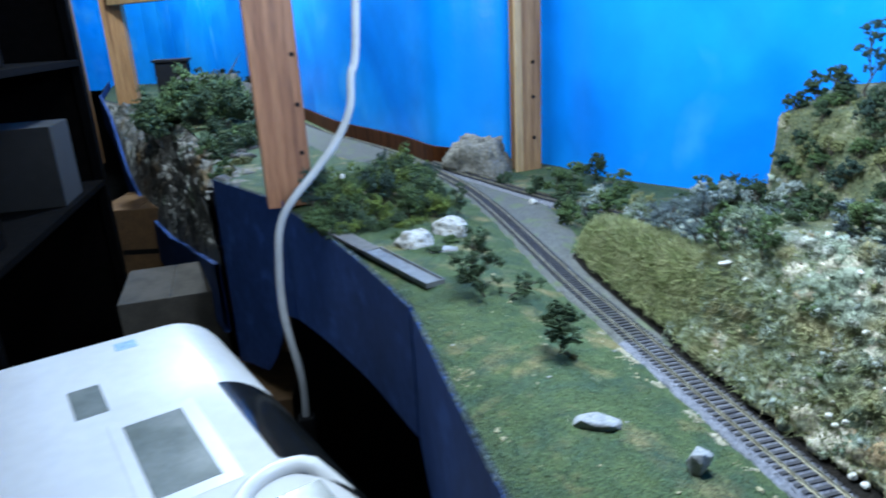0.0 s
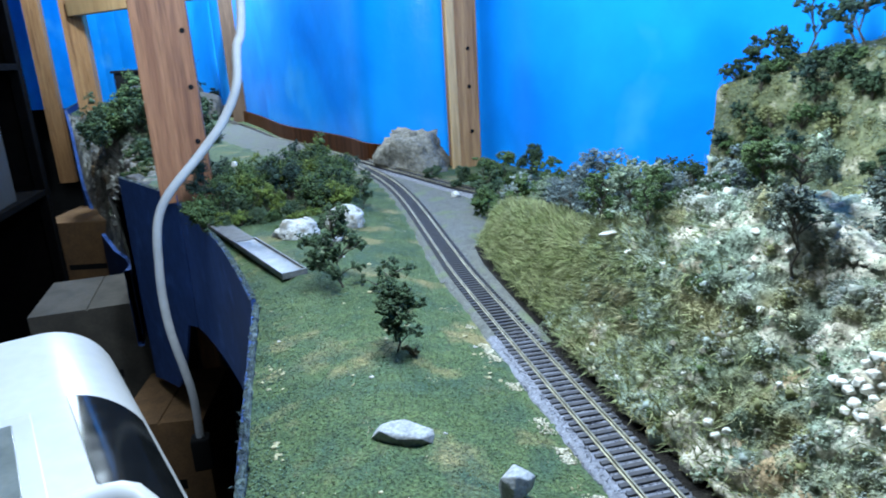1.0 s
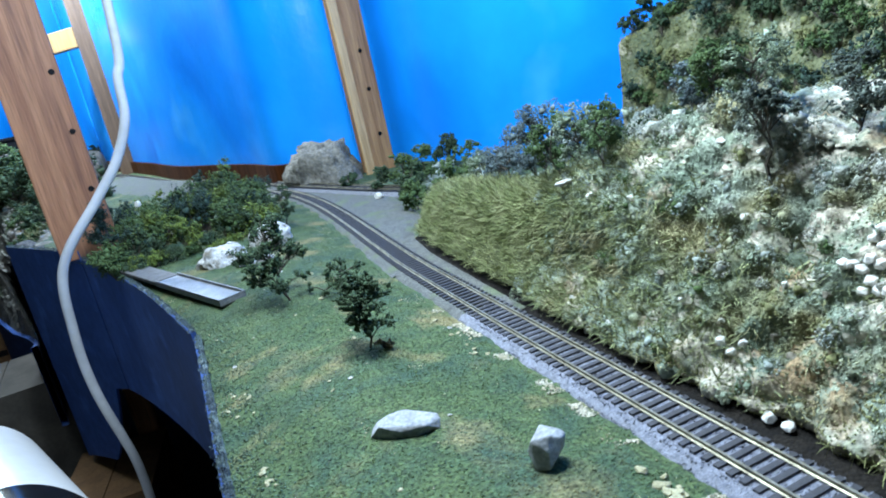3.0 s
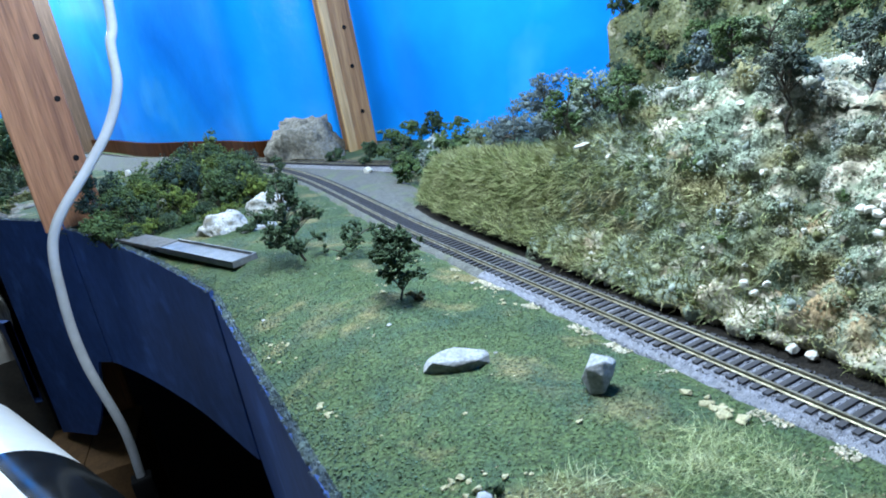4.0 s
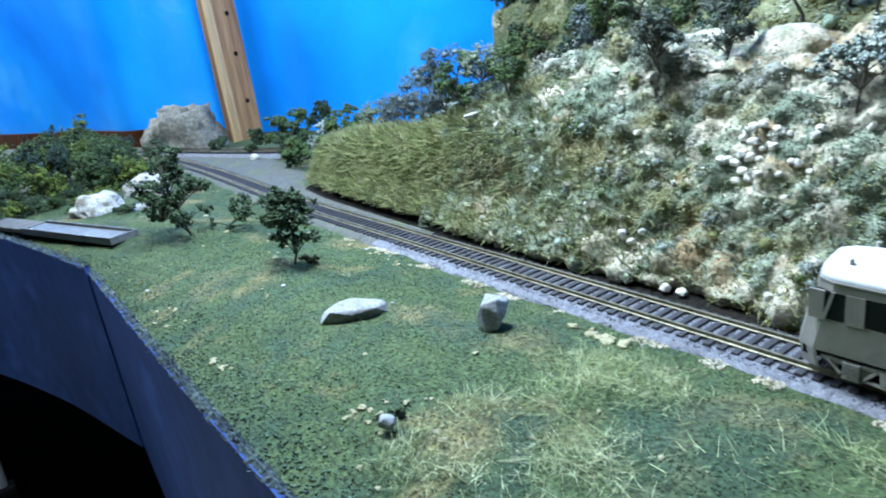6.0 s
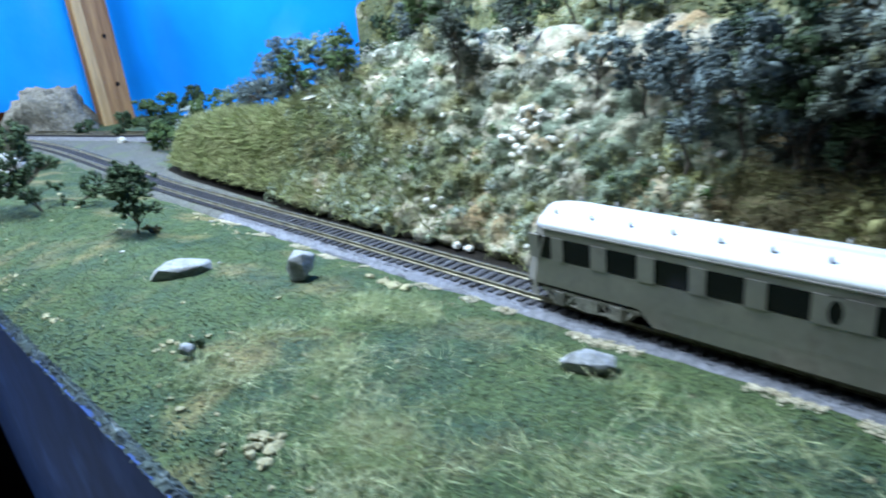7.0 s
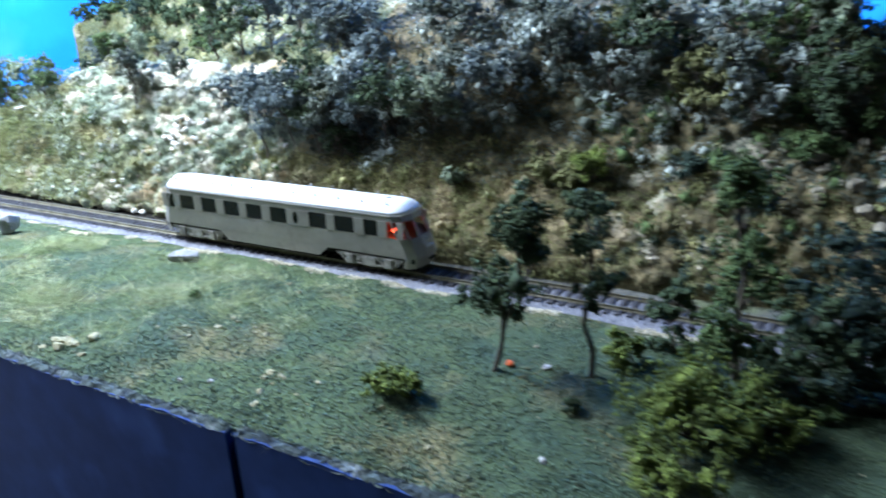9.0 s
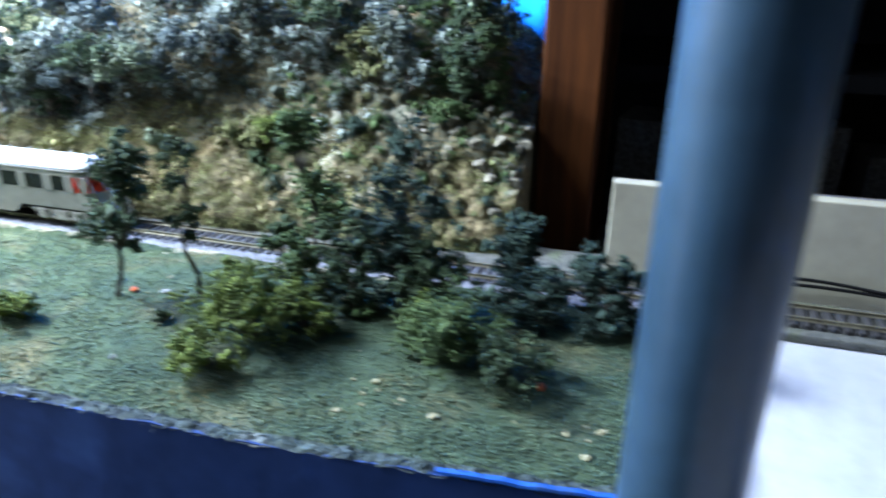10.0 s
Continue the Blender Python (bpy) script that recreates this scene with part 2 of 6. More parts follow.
M_CLOD = material("tan_clod", (0.40, 0.36, 0.22), (0.28, 0.26, 0.15), 160, 0.95, fine=0.3, bump=0.0006, bump_scale=500)
M_PALEROCK = material("pale_rock", (0.47, 0.46, 0.44), (0.34, 0.33, 0.31), 50, 0.9, fine=0.3, bump=0.003, bump_scale=200, c=(0.20, 0.18, 0.14), c_scale=110, c_amount=0.4)
M_CRAG = material("grey_tan_crag", (0.27, 0.25, 0.21), (0.17, 0.16, 0.135), 30, 0.95, fine=0.35, bump=0.003, bump_scale=140, c=(0.10, 0.095, 0.08), c_scale=45, c_amount=0.35)
M_DIMROCK = material("dim_rubble", (0.12, 0.11, 0.095), (0.075, 0.07, 0.062), 40, 0.95, fine=0.4, bump=0.003, bump_scale=120)
M_BANKROCK = material("grey_tan_bank", (0.24, 0.23, 0.205), (0.12, 0.115, 0.10), 16, 0.95, fine=0.4, bump=0.006, bump_scale=70, c=(0.19, 0.125, 0.06), c_scale=7, c_amount=0.35, d=(0.04, 0.05, 0.03), d_scale=11, d_amount=0.45)
M_REDPINE = material("reddish_pine_stud", (0.36, 0.165, 0.085), (0.25, 0.105, 0.055), 26, 0.55, fine=0.25, bump=0.0004, bump_scale=90, stretch=(3.0, 3.0, 0.12), c=(0.17, 0.07, 0.04), c_scale=20, c_amount=0.2)
# olive base darkened to put shade between the hedge fibres
M_HEDGESHADE = material("shaded_grass_base", (0.085, 0.09, 0.035), (0.05, 0.055, 0.022), 60, 0.95, fine=0.4, bump=0.002, bump_scale=300)
# shelving near black: the unlit corner's shade is put into its colour
M_UNLIT = material("unlit_black_shelving", (0.0035, 0.003, 0.003), (0.002, 0.002, 0.002), 40, 0.9, fine=0.1, spec=0.02)
M_BALLAST = material("pale_ballast", (0.215, 0.22, 0.255), (0.14, 0.145, 0.172), 300, 0.9, fine=0.45, bump=0.0008, bump_scale=900, island=0.3)
M_GRAVEL = material("grey_gravel", (0.13, 0.13, 0.12), (0.082, 0.084, 0.076), 220, 0.95, fine=0.5, bump=0.001, bump_scale=700, c=(0.11, 0.13, 0.075), c_scale=30, c_amount=0.45)
M_TIE = material("dark_plastic_tie", (0.026, 0.025, 0.029), (0.045, 0.043, 0.047), 300, 0.6, fine=0.3)
M_RAIL = material("nickel_rail", (0.33, 0.305, 0.22), (0.19, 0.17, 0.12), 90, 0.45, metal=0.7, fine=0.2)
M_SKY = material("painted_sky", (0.003, 0.255, 0.93), (0.012, 0.33, 0.95), 2.2, 0.30, fine=0.05, bump=0.0006, bump_scale=60, c=(0.04, 0.36, 0.94), c_scale=5.5, c_amount=0.10, d=(0.002, 0.20, 0.80), d_scale=3.0, d_amount=0.3, stretch=(1, 1, 0.9), spec=0.18)
M_FASCIA = material("dark_blue_board", (0.024, 0.055, 0.17), (0.036, 0.076, 0.222), 9, 0.7, fine=0.12, bump=0.0004, bump_scale=120, c=(0.045, 0.10, 0.29), c_scale=16, c_amount=0.25, spec=0.10)
M_TORN = material("torn_board_edge", (0.07, 0.10, 0.095), (0.03, 0.045, 0.06), 110, 0.9, fine=0.4, c=(0.20, 0.235, 0.24), c_scale=70, c_amount=0.18, bump=0.001)
M_PINE = material("pine_stud", (0.42, 0.225, 0.095), (0.30, 0.145, 0.06), 26, 0.55, fine=0.25, bump=0.0004, bump_scale=90, stretch=(3.0, 3.0, 0.12), c=(0.2, 0.09, 0.04), c_scale=20, c_amount=0.2)
M_PALEPINE = material("pale_pine", (0.58, 0.37, 0.18), (0.46, 0.27, 0.12), 26, 0.55, fine=0.2, stretch=(3.0, 3.0, 0.12))
M_BROWN = material("stained_post", (0.078, 0.024, 0.0065), (0.040, 0.012, 0.0035), 20, 0.65, fine=0.25, stretch=(3, 3, 0.15), spec=0.1)
# pine darkened for the shade on the far corner post
M_SHADEPINE = material("shaded_pine_stud", (0.16, 0.095, 0.058), (0.10, 0.058, 0.036), 26, 0.6, fine=0.25, stretch=(3, 3, 0.12))
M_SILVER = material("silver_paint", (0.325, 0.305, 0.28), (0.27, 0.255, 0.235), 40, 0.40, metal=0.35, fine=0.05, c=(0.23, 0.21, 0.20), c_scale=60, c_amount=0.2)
# roof silver raised above the sides for the light from overhead
M_ROOF = material("toplit_silver_roof", (0.80, 0.82, 0.85), (0.72, 0.74, 0.78), 50, 0.4, metal=0.1, fine=0.05)
M_UNDER = material("grimy_bogie", (0.36, 0.35, 0.31), (0.17, 0.16, 0.14), 200, 0.6, fine=0.4)
M_BLACK = material("black_plastic", (0.008, 0.008, 0.009), (0.011, 0.011, 0.012), 40, 0.6, fine=0.1, spec=0.08)
M_GLASS = material("dark_window_glass", (0.006, 0.007, 0.008), (0.009, 0.010, 0.011), 30, 0.15, fine=0.05, spec=0.2)
# red colour stands in for the bulb's glow on the cab's inner wall
M_REDLIT = material("red_lit_bulkhead", (0.55, 0.10, 0.05), (0.45, 0.07, 0.035), 80, 0.6, fine=0.1)
M_WHITE = material("white_plastic", (0.60, 0.60, 0.60), (0.55, 0.55, 0.56), 8, 0.38, fine=0.03)
M_LCD = material("grey_display", (0.13, 0.15, 0.14), (0.19, 0.21, 0.20), 20, 0.2, fine=0.05)
M_CABLE = material("white_cable_sheath", (0.46, 0.47, 0.49), (0.36, 0.37, 0.385), 14, 0.45, fine=0.06)
M_PIPE = material("dark_blue_pipe", (0.019, 0.040, 0.062), (0.026, 0.054, 0.082), 12, 0.34, fine=0.1, bump=0.0002, bump_scale=60, spec=0.3)
M_CARD = material("carton_board", (0.16, 0.085, 0.035), (0.12, 0.065, 0.03), 30, 0.9, fine=0.15)
# carton colour dimmed for the shade under the bench
M_DIMCARD = material("shade_dimmed_carton", (0.055, 0.047, 0.038), (0.038, 0.033, 0.027), 20, 0.9, fine=0.12)
M_CREAM = material("cream_board", (0.40, 0.375, 0.29), (0.33, 0.305, 0.235), 15, 0.7, fine=0.06)
M_FOAM = material("white_foam_board", (0.50, 0.50, 0.54), (0.40, 0.405, 0.45), 12, 0.8, fine=0.06, bump=0.001, bump_scale=50)
# walls, rack back and floor carry the unlit room's darkness in their colour
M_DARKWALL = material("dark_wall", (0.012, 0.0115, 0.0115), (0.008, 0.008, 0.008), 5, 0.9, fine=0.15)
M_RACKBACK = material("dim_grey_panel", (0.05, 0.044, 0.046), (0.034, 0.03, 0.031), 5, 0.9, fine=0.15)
M_FLOOR = material("shade_black_floor", (0.011, 0.0105, 0.010), (0.008, 0.0075, 0.007), 6, 0.85, fine=0.2)
M_TRAY = material("grey_metal_strip", (0.16, 0.165, 0.17), (0.11, 0.115, 0.12), 60, 0.45, metal=0.2, fine=0.2)
M_ROAD = material("grey_plank", (0.14, 0.135, 0.13), (0.10, 0.095, 0.09), 80, 0.85, fine=0.25)
M_TAPE = material("bright_blue_tape", (0.008, 0.075, 0.36), (0.012, 0.10, 0.42), 60, 0.5, fine=0.2, c=(0.03, 0.05, 0.09), c_scale=80, c_amount=0.5)
M_ORANGE = material("orange_flower", (0.75, 0.13, 0.03), (0.6, 0.1, 0.02), 100, 0.8)


def glow(name, colour, strength):
    m = bpy.data.materials.new(name)
    m.use_nodes = True
    bs = m.node_tree.nodes["Principled BSDF"]
    bs.inputs["Base Color"].default_value = (*colour, 1)
    bs.inputs["Emission Color"].default_value = (*colour, 1)
    bs.inputs["Emission Strength"].default_value = strength
    return m


M_RED = glow("red_cab_bulb", (1.0, 0.10, 0.03), 12.0)
M_CLEAR = bpy.data.materials.new("clear_cab_glass")
M_CLEAR.use_nodes = True
M_CLEAR.node_tree.nodes["Principled BSDF"].inputs["Transmission Weight"].default_value = 1.0
M_CLEAR.node_tree.nodes["Principled BSDF"].inputs["Roughness"].default_value = 0.08
M_CLEAR.node_tree.nodes["Principled BSDF"].inputs["IOR"].default_value = 1.05
M_CLEAR.node_tree.nodes["Principled BSDF"].inputs["Base Color"].default_value = (0.55, 0.52, 0.52, 1)

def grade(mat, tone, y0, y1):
    """Shifts a ground colour along the layout: another foam mix, darkened for weaker light."""
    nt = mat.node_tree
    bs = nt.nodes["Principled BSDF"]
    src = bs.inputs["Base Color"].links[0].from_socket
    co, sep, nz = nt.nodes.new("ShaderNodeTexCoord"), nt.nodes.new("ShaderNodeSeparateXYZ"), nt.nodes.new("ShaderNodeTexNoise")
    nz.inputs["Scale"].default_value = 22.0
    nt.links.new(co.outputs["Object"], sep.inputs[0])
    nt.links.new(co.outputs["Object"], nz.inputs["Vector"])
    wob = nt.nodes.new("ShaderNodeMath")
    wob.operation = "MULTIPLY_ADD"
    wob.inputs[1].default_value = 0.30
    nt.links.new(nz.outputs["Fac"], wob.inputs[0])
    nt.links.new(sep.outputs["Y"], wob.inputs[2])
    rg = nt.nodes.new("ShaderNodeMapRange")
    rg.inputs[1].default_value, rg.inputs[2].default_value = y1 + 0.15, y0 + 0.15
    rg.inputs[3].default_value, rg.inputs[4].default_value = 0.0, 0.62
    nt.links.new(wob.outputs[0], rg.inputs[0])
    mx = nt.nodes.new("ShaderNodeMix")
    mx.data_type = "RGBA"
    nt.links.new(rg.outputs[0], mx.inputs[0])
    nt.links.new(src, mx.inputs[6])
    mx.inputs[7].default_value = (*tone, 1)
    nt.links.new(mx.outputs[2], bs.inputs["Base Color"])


# tones join teal foam colour with the near end's weaker light
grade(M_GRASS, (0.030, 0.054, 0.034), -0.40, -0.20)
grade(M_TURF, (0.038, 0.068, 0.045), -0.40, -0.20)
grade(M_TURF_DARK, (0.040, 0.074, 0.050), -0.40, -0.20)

# ---- setting: room ----
def structure(name, bm, mat, label, category):
    return tagged(part(name, bm, mat, None, label), category=category, kind="structure")


structure("floor", boxed(-3.0, 1.4, -2.0, 6.2, -0.98, -0.92), M_FLOOR, "concrete floor with deep shade put into its colour", "floor")
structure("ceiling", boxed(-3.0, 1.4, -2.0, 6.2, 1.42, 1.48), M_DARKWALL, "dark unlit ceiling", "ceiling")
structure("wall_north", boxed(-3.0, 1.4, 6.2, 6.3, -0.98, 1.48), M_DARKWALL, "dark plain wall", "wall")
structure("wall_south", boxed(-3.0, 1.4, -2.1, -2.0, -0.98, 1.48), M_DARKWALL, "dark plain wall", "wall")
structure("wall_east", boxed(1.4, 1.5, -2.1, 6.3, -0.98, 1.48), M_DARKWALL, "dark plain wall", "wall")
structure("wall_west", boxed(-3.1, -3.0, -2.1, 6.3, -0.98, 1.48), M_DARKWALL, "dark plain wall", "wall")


def strip_wall(line, z0, z1, thick, nz=1):
    """A standing board along a line in plan, with thickness."""
    line = np.asarray(line, float)
    d = np.gradient(line, axis=0)
    nrm = np.stack([d[:, 1], -d[:, 0]], 1)
    nrm /= np.linalg.norm(nrm, axis=1)[:, None]
    levels = np.concatenate([[z0, z0 + 0.003], np.linspace(z0 + 0.006, z1 - 0.006, nz + 1), [z1 - 0.003, z1]])
    nz = len(levels) - 1
    bm = bmesh.new()
    rows = []
    for k, off in enumerate((0.0, thick)):
        p = line + nrm * off
        rows.append([[bm.verts.new((q[0], q[1], z)) for q in p] for z in levels])
    n = len(line)
    for j in range(nz):
        for i in range(n - 1):
            bm.faces.new((rows[0][j][i], rows[0][j][i + 1], rows[0][j + 1][i + 1], rows[0][j + 1][i]))
            bm.faces.new((rows[1][j][i], rows[1][j + 1][i], rows[1][j + 1][i + 1], rows[1][j][i + 1]))
    for i in range(n - 1):
        bm.faces.new((rows[0][-1][i], rows[0][-1][i + 1], rows[1][-1][i + 1], rows[1][-1][i]))
        bm.faces.new((rows[0][0][i], rows[1][0][i], rows[1][0][i + 1], rows[0][0][i + 1]))
    for i in (0, n - 1):
        for j in range(nz):
            bm.faces.new((rows[0][j][i], rows[0][j + 1][i], rows[1][j + 1][i], rows[1][j][i]))
    bmesh.ops.recalc_face_normals(bm, faces=bm.faces)
    return bm


BACK = [(0.27, -0.487), (0.40, -0.36), (0.52, -0.1), (0.54, 0.3), (0.53, 0.60), (0.49, 0.75), (0.40, 0.89), (0.315, 1.04), (0.265, 1.20), (0.20, 1.29), (0.12, 1.32), (0.045, 1.36), (0.01, 1.5), (-0.045, 1.68), (-0.13, 1.95), (-0.22, 2.45), (-0.40, 3.3)]
ob = structure("backdrop", strip_wall(smooth_line(BACK, 6), -0.03, 1.1, -0.008), M_SKY, "glossy sky-blue painted backdrop with faint cloud streaks", "backdrop")
ob.data.polygons.foreach_set("use_smooth", np.ones(len(ob.data.polygons), bool))
structure("backdrop_far", strip_wall(smooth_line([(-0.405, 3.305), (-0.70, 4.3), (-1.3, 5.2), (-2.6, 5.6)], 6), -0.03, 1.1, -0.008), M_SKY, "sky-blue painted backdrop at the far end", "backdrop")


# ---- terrain ----
EDGE = np.array([(-1.0, -0.150), (-0.60, -0.173), (-0.45, -0.184), (-0.30, -0.189), (0.0, -0.187), (0.2, -0.190), (0.30, -0.190), (0.486, -0.188), (0.664, -0.224), (0.85, -0.271), (0.95, -0.302), (1.15, -0.400), (1.262, -0.456), (1.7, -0.50), (2.2, -0.60), (2.6, -0.70), (3.0, -0.81), (3.4, -0.99), (3.9, -1.24), (5.4, -1.5)])


def edge_x(y):
    return np.interp(y, EDGE[:, 0], EDGE[:, 1])


TRACK = smooth_line([(0.00825, -1.0), (0.00825, -0.6), (0.00825, 0.0), (0.00825, 0.45), (0.013, 0.60), (0.019, 0.72), (0.0245, 0.85), (0.0255, 0.97), (0.020, 1.08), (0.008, 1.18), (-0.010, 1.32), (-0.045, 1.50), (-0.10, 1.70), (-0.18, 1.95), (-0.29, 2.45), (-0.48, 3.2)], 12)


def track_x(y):
    return np.interp(y, TRACK[:, 1], TRACK[:, 0])


def ground_z(x, y):
    """Height of the turf: a low swell between the fascia and the sunken track bed."""
    e, t = edge_x(y), track_x(y)
    u = np.array([0.0, 0.25, 0.55, 0.86, 1.0])
    s = (x - e) / (t - 0.024 - e)
    swell = np.interp(s, u, [0.0, 0.007, 0.0085, 0.001, -0.0045])
    bed = np.where(x > t - 0.024, np.where(x < t + 0.012, -0.0068, -0.0092), swell)
    lift = np.interp(y, [-0.5, 0.0, 0.2, 0.6, 1.0], [0.8, 0.6, 1.15, 1.25, 0.6])
    flat = np.where(x > t - 0.024, bed, swell * lift)
    gx, gy = np.atleast_1d(x), np.atleast_1d(y)
    wob = np.array([0.0022 * noise.noise((u * 25, v * 25, 0)) + 0.001 * noise.noise((u * 90, v * 90, 3)) for u, v in np.broadcast(gx, gy)]).reshape(np.shape(flat))
    return flat + wob * np.where(x < t, np.minimum(1.0, np.abs(x - t) / 0.03), 0.25)


ys = np.concatenate([np.arange(-0.60, 1.0, 0.006), np.arange(1.0, 1.9, 0.015), np.arange(1.9, 5.4, 0.12)])
us = np.concatenate([np.linspace(0, 0.33, 40, endpoint=False), np.linspace(0.33, 1, 22)])
verts = []
for y in ys:
    e = float(edge_x(y))
    right = float(np.interp(y, [-0.6, -0.488, -0.484, 0.9, 1.2, 1.36, 1.5, 1.7, 2.0, 3.3, 5.4], [0.06, 0.06, 0.5, 0.5, 0.3, 0.04, 0.008, -0.053, -0.148, -0.41, -1.3]))
    for u in us:
        x = e + (right - e) * u
        verts.append((x + (0.0025 * noise.noise((y * 60, 0, 5)) + 0.0015 * noise.noise((y * 260, 0, 7)) if u == 0 else 0), y, float(ground_z(x, y))))
nu = len(us)
faces = [(i * nu + j, i * nu + j + 1, (i + 1) * nu + j + 1, (i + 1) * nu + j) for i in range(len(ys) - 1) for j in range(nu - 1)]
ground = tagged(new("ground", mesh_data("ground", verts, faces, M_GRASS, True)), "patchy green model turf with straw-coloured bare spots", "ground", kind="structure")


def inside(n, x0, x1, y0, y1, r):
    return r.uniform(x0, x1, n), r.uniform(y0, y1, n)


def patch(x, y, s, seed):
    return np.array([noise.noise((a * s, b * s, seed)) + 0.5 * noise.noise((a * s * 2.3, b * s * 2.3, seed + 9)) for a, b in zip(x, y)])


# turf crumbs, denser towards the fascia walkway
r = np.random.default_rng(11)
n = 96000
y = r.uniform(-0.6, 1.0, n)
e = edge_x(y)
x = e + (track_x(y) - 0.026 - e) * r.uniform(0.0, 1.0, n) ** 0.9
p = patch(x, y, 22, 2.0)
edge_near = (x - e) < 0.03 + 0.02 * p
z = ground_z(x, y)
size = r.uniform(0.00025, 0.00065, n) * np.where(edge_near & (r.uniform(size=n) < 0.12), 1.8, 1.0)
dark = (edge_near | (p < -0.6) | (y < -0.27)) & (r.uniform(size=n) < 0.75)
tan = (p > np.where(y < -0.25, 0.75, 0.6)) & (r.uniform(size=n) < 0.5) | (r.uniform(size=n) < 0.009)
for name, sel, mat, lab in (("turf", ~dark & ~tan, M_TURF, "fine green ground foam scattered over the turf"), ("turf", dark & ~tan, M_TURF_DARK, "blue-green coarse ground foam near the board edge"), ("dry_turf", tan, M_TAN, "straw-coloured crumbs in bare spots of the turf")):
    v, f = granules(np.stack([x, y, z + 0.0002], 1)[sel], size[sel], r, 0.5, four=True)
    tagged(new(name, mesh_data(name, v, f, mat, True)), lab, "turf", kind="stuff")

# coarse blue-green foam at the shaded end and along the board's edge
n = 36000
wide = r.uniform(size=n) < 0.78
y = np.where(wide, -0.6 + 0.5 * r.uniform(size=n) ** 1.5, r.uniform(-0.6, 0.6, n))
e = edge_x(y)
x = e + np.where(wide, (track_x(y) - 0.028 - e) * r.uniform(0, 1, n), r.gamma(1.3, 0.010, n))
sel = (patch(x, y, 40, 12.0) + r.normal(0, 0.35, n) > -0.15) & (x < track_x(y) - 0.027)
x, y = x[sel], y[sel]
v, f = granules(np.stack([x, y, ground_z(x, y) + 0.0005], 1), r.uniform(0.0004, 0.0010, len(x)), r, 0.6, four=True)
tagged(new("coarse_turf", mesh_data("coarse_turf", v, f, M_COARSE, True)), "coarse blue-green foam crumbs on the turf", "turf", kind="stuff")

# long static-grass fibres lying in the middle of the meadow
n = 62000
cx, cy = inside(n, -0.165, -0.045, -0.18, 0.11, r)
keep = patch(cx, cy, 18, 8.0) + r.normal(0, 0.25, n) > 0.22 + 12 * np.abs(cy + 0.03) ** 2
cx, cy = cx[keep], cy[keep]
n = len(cx)
ang, ln = r.normal(0.7, 0.9, n) + np.pi * (r.uniform(size=n) < 0.5), r.uniform(0.004, 0.016, n)
base = np.stack([cx, cy, ground_z(cx, cy) + 0.0005], 1)
tip = base + np.stack([np.cos(ang) * ln, np.sin(ang) * ln, r.uniform(0.0005, 0.006, n)], 1)
v, f = blades(base, tip, r.uniform(0.00005, 0.00012, n), r)
tagged(new("straw_grass", mesh_data("straw_grass", v, f, M_STRAW)), "pale straw-coloured grass fibres lying over the turf", "grass", kind="stuff")

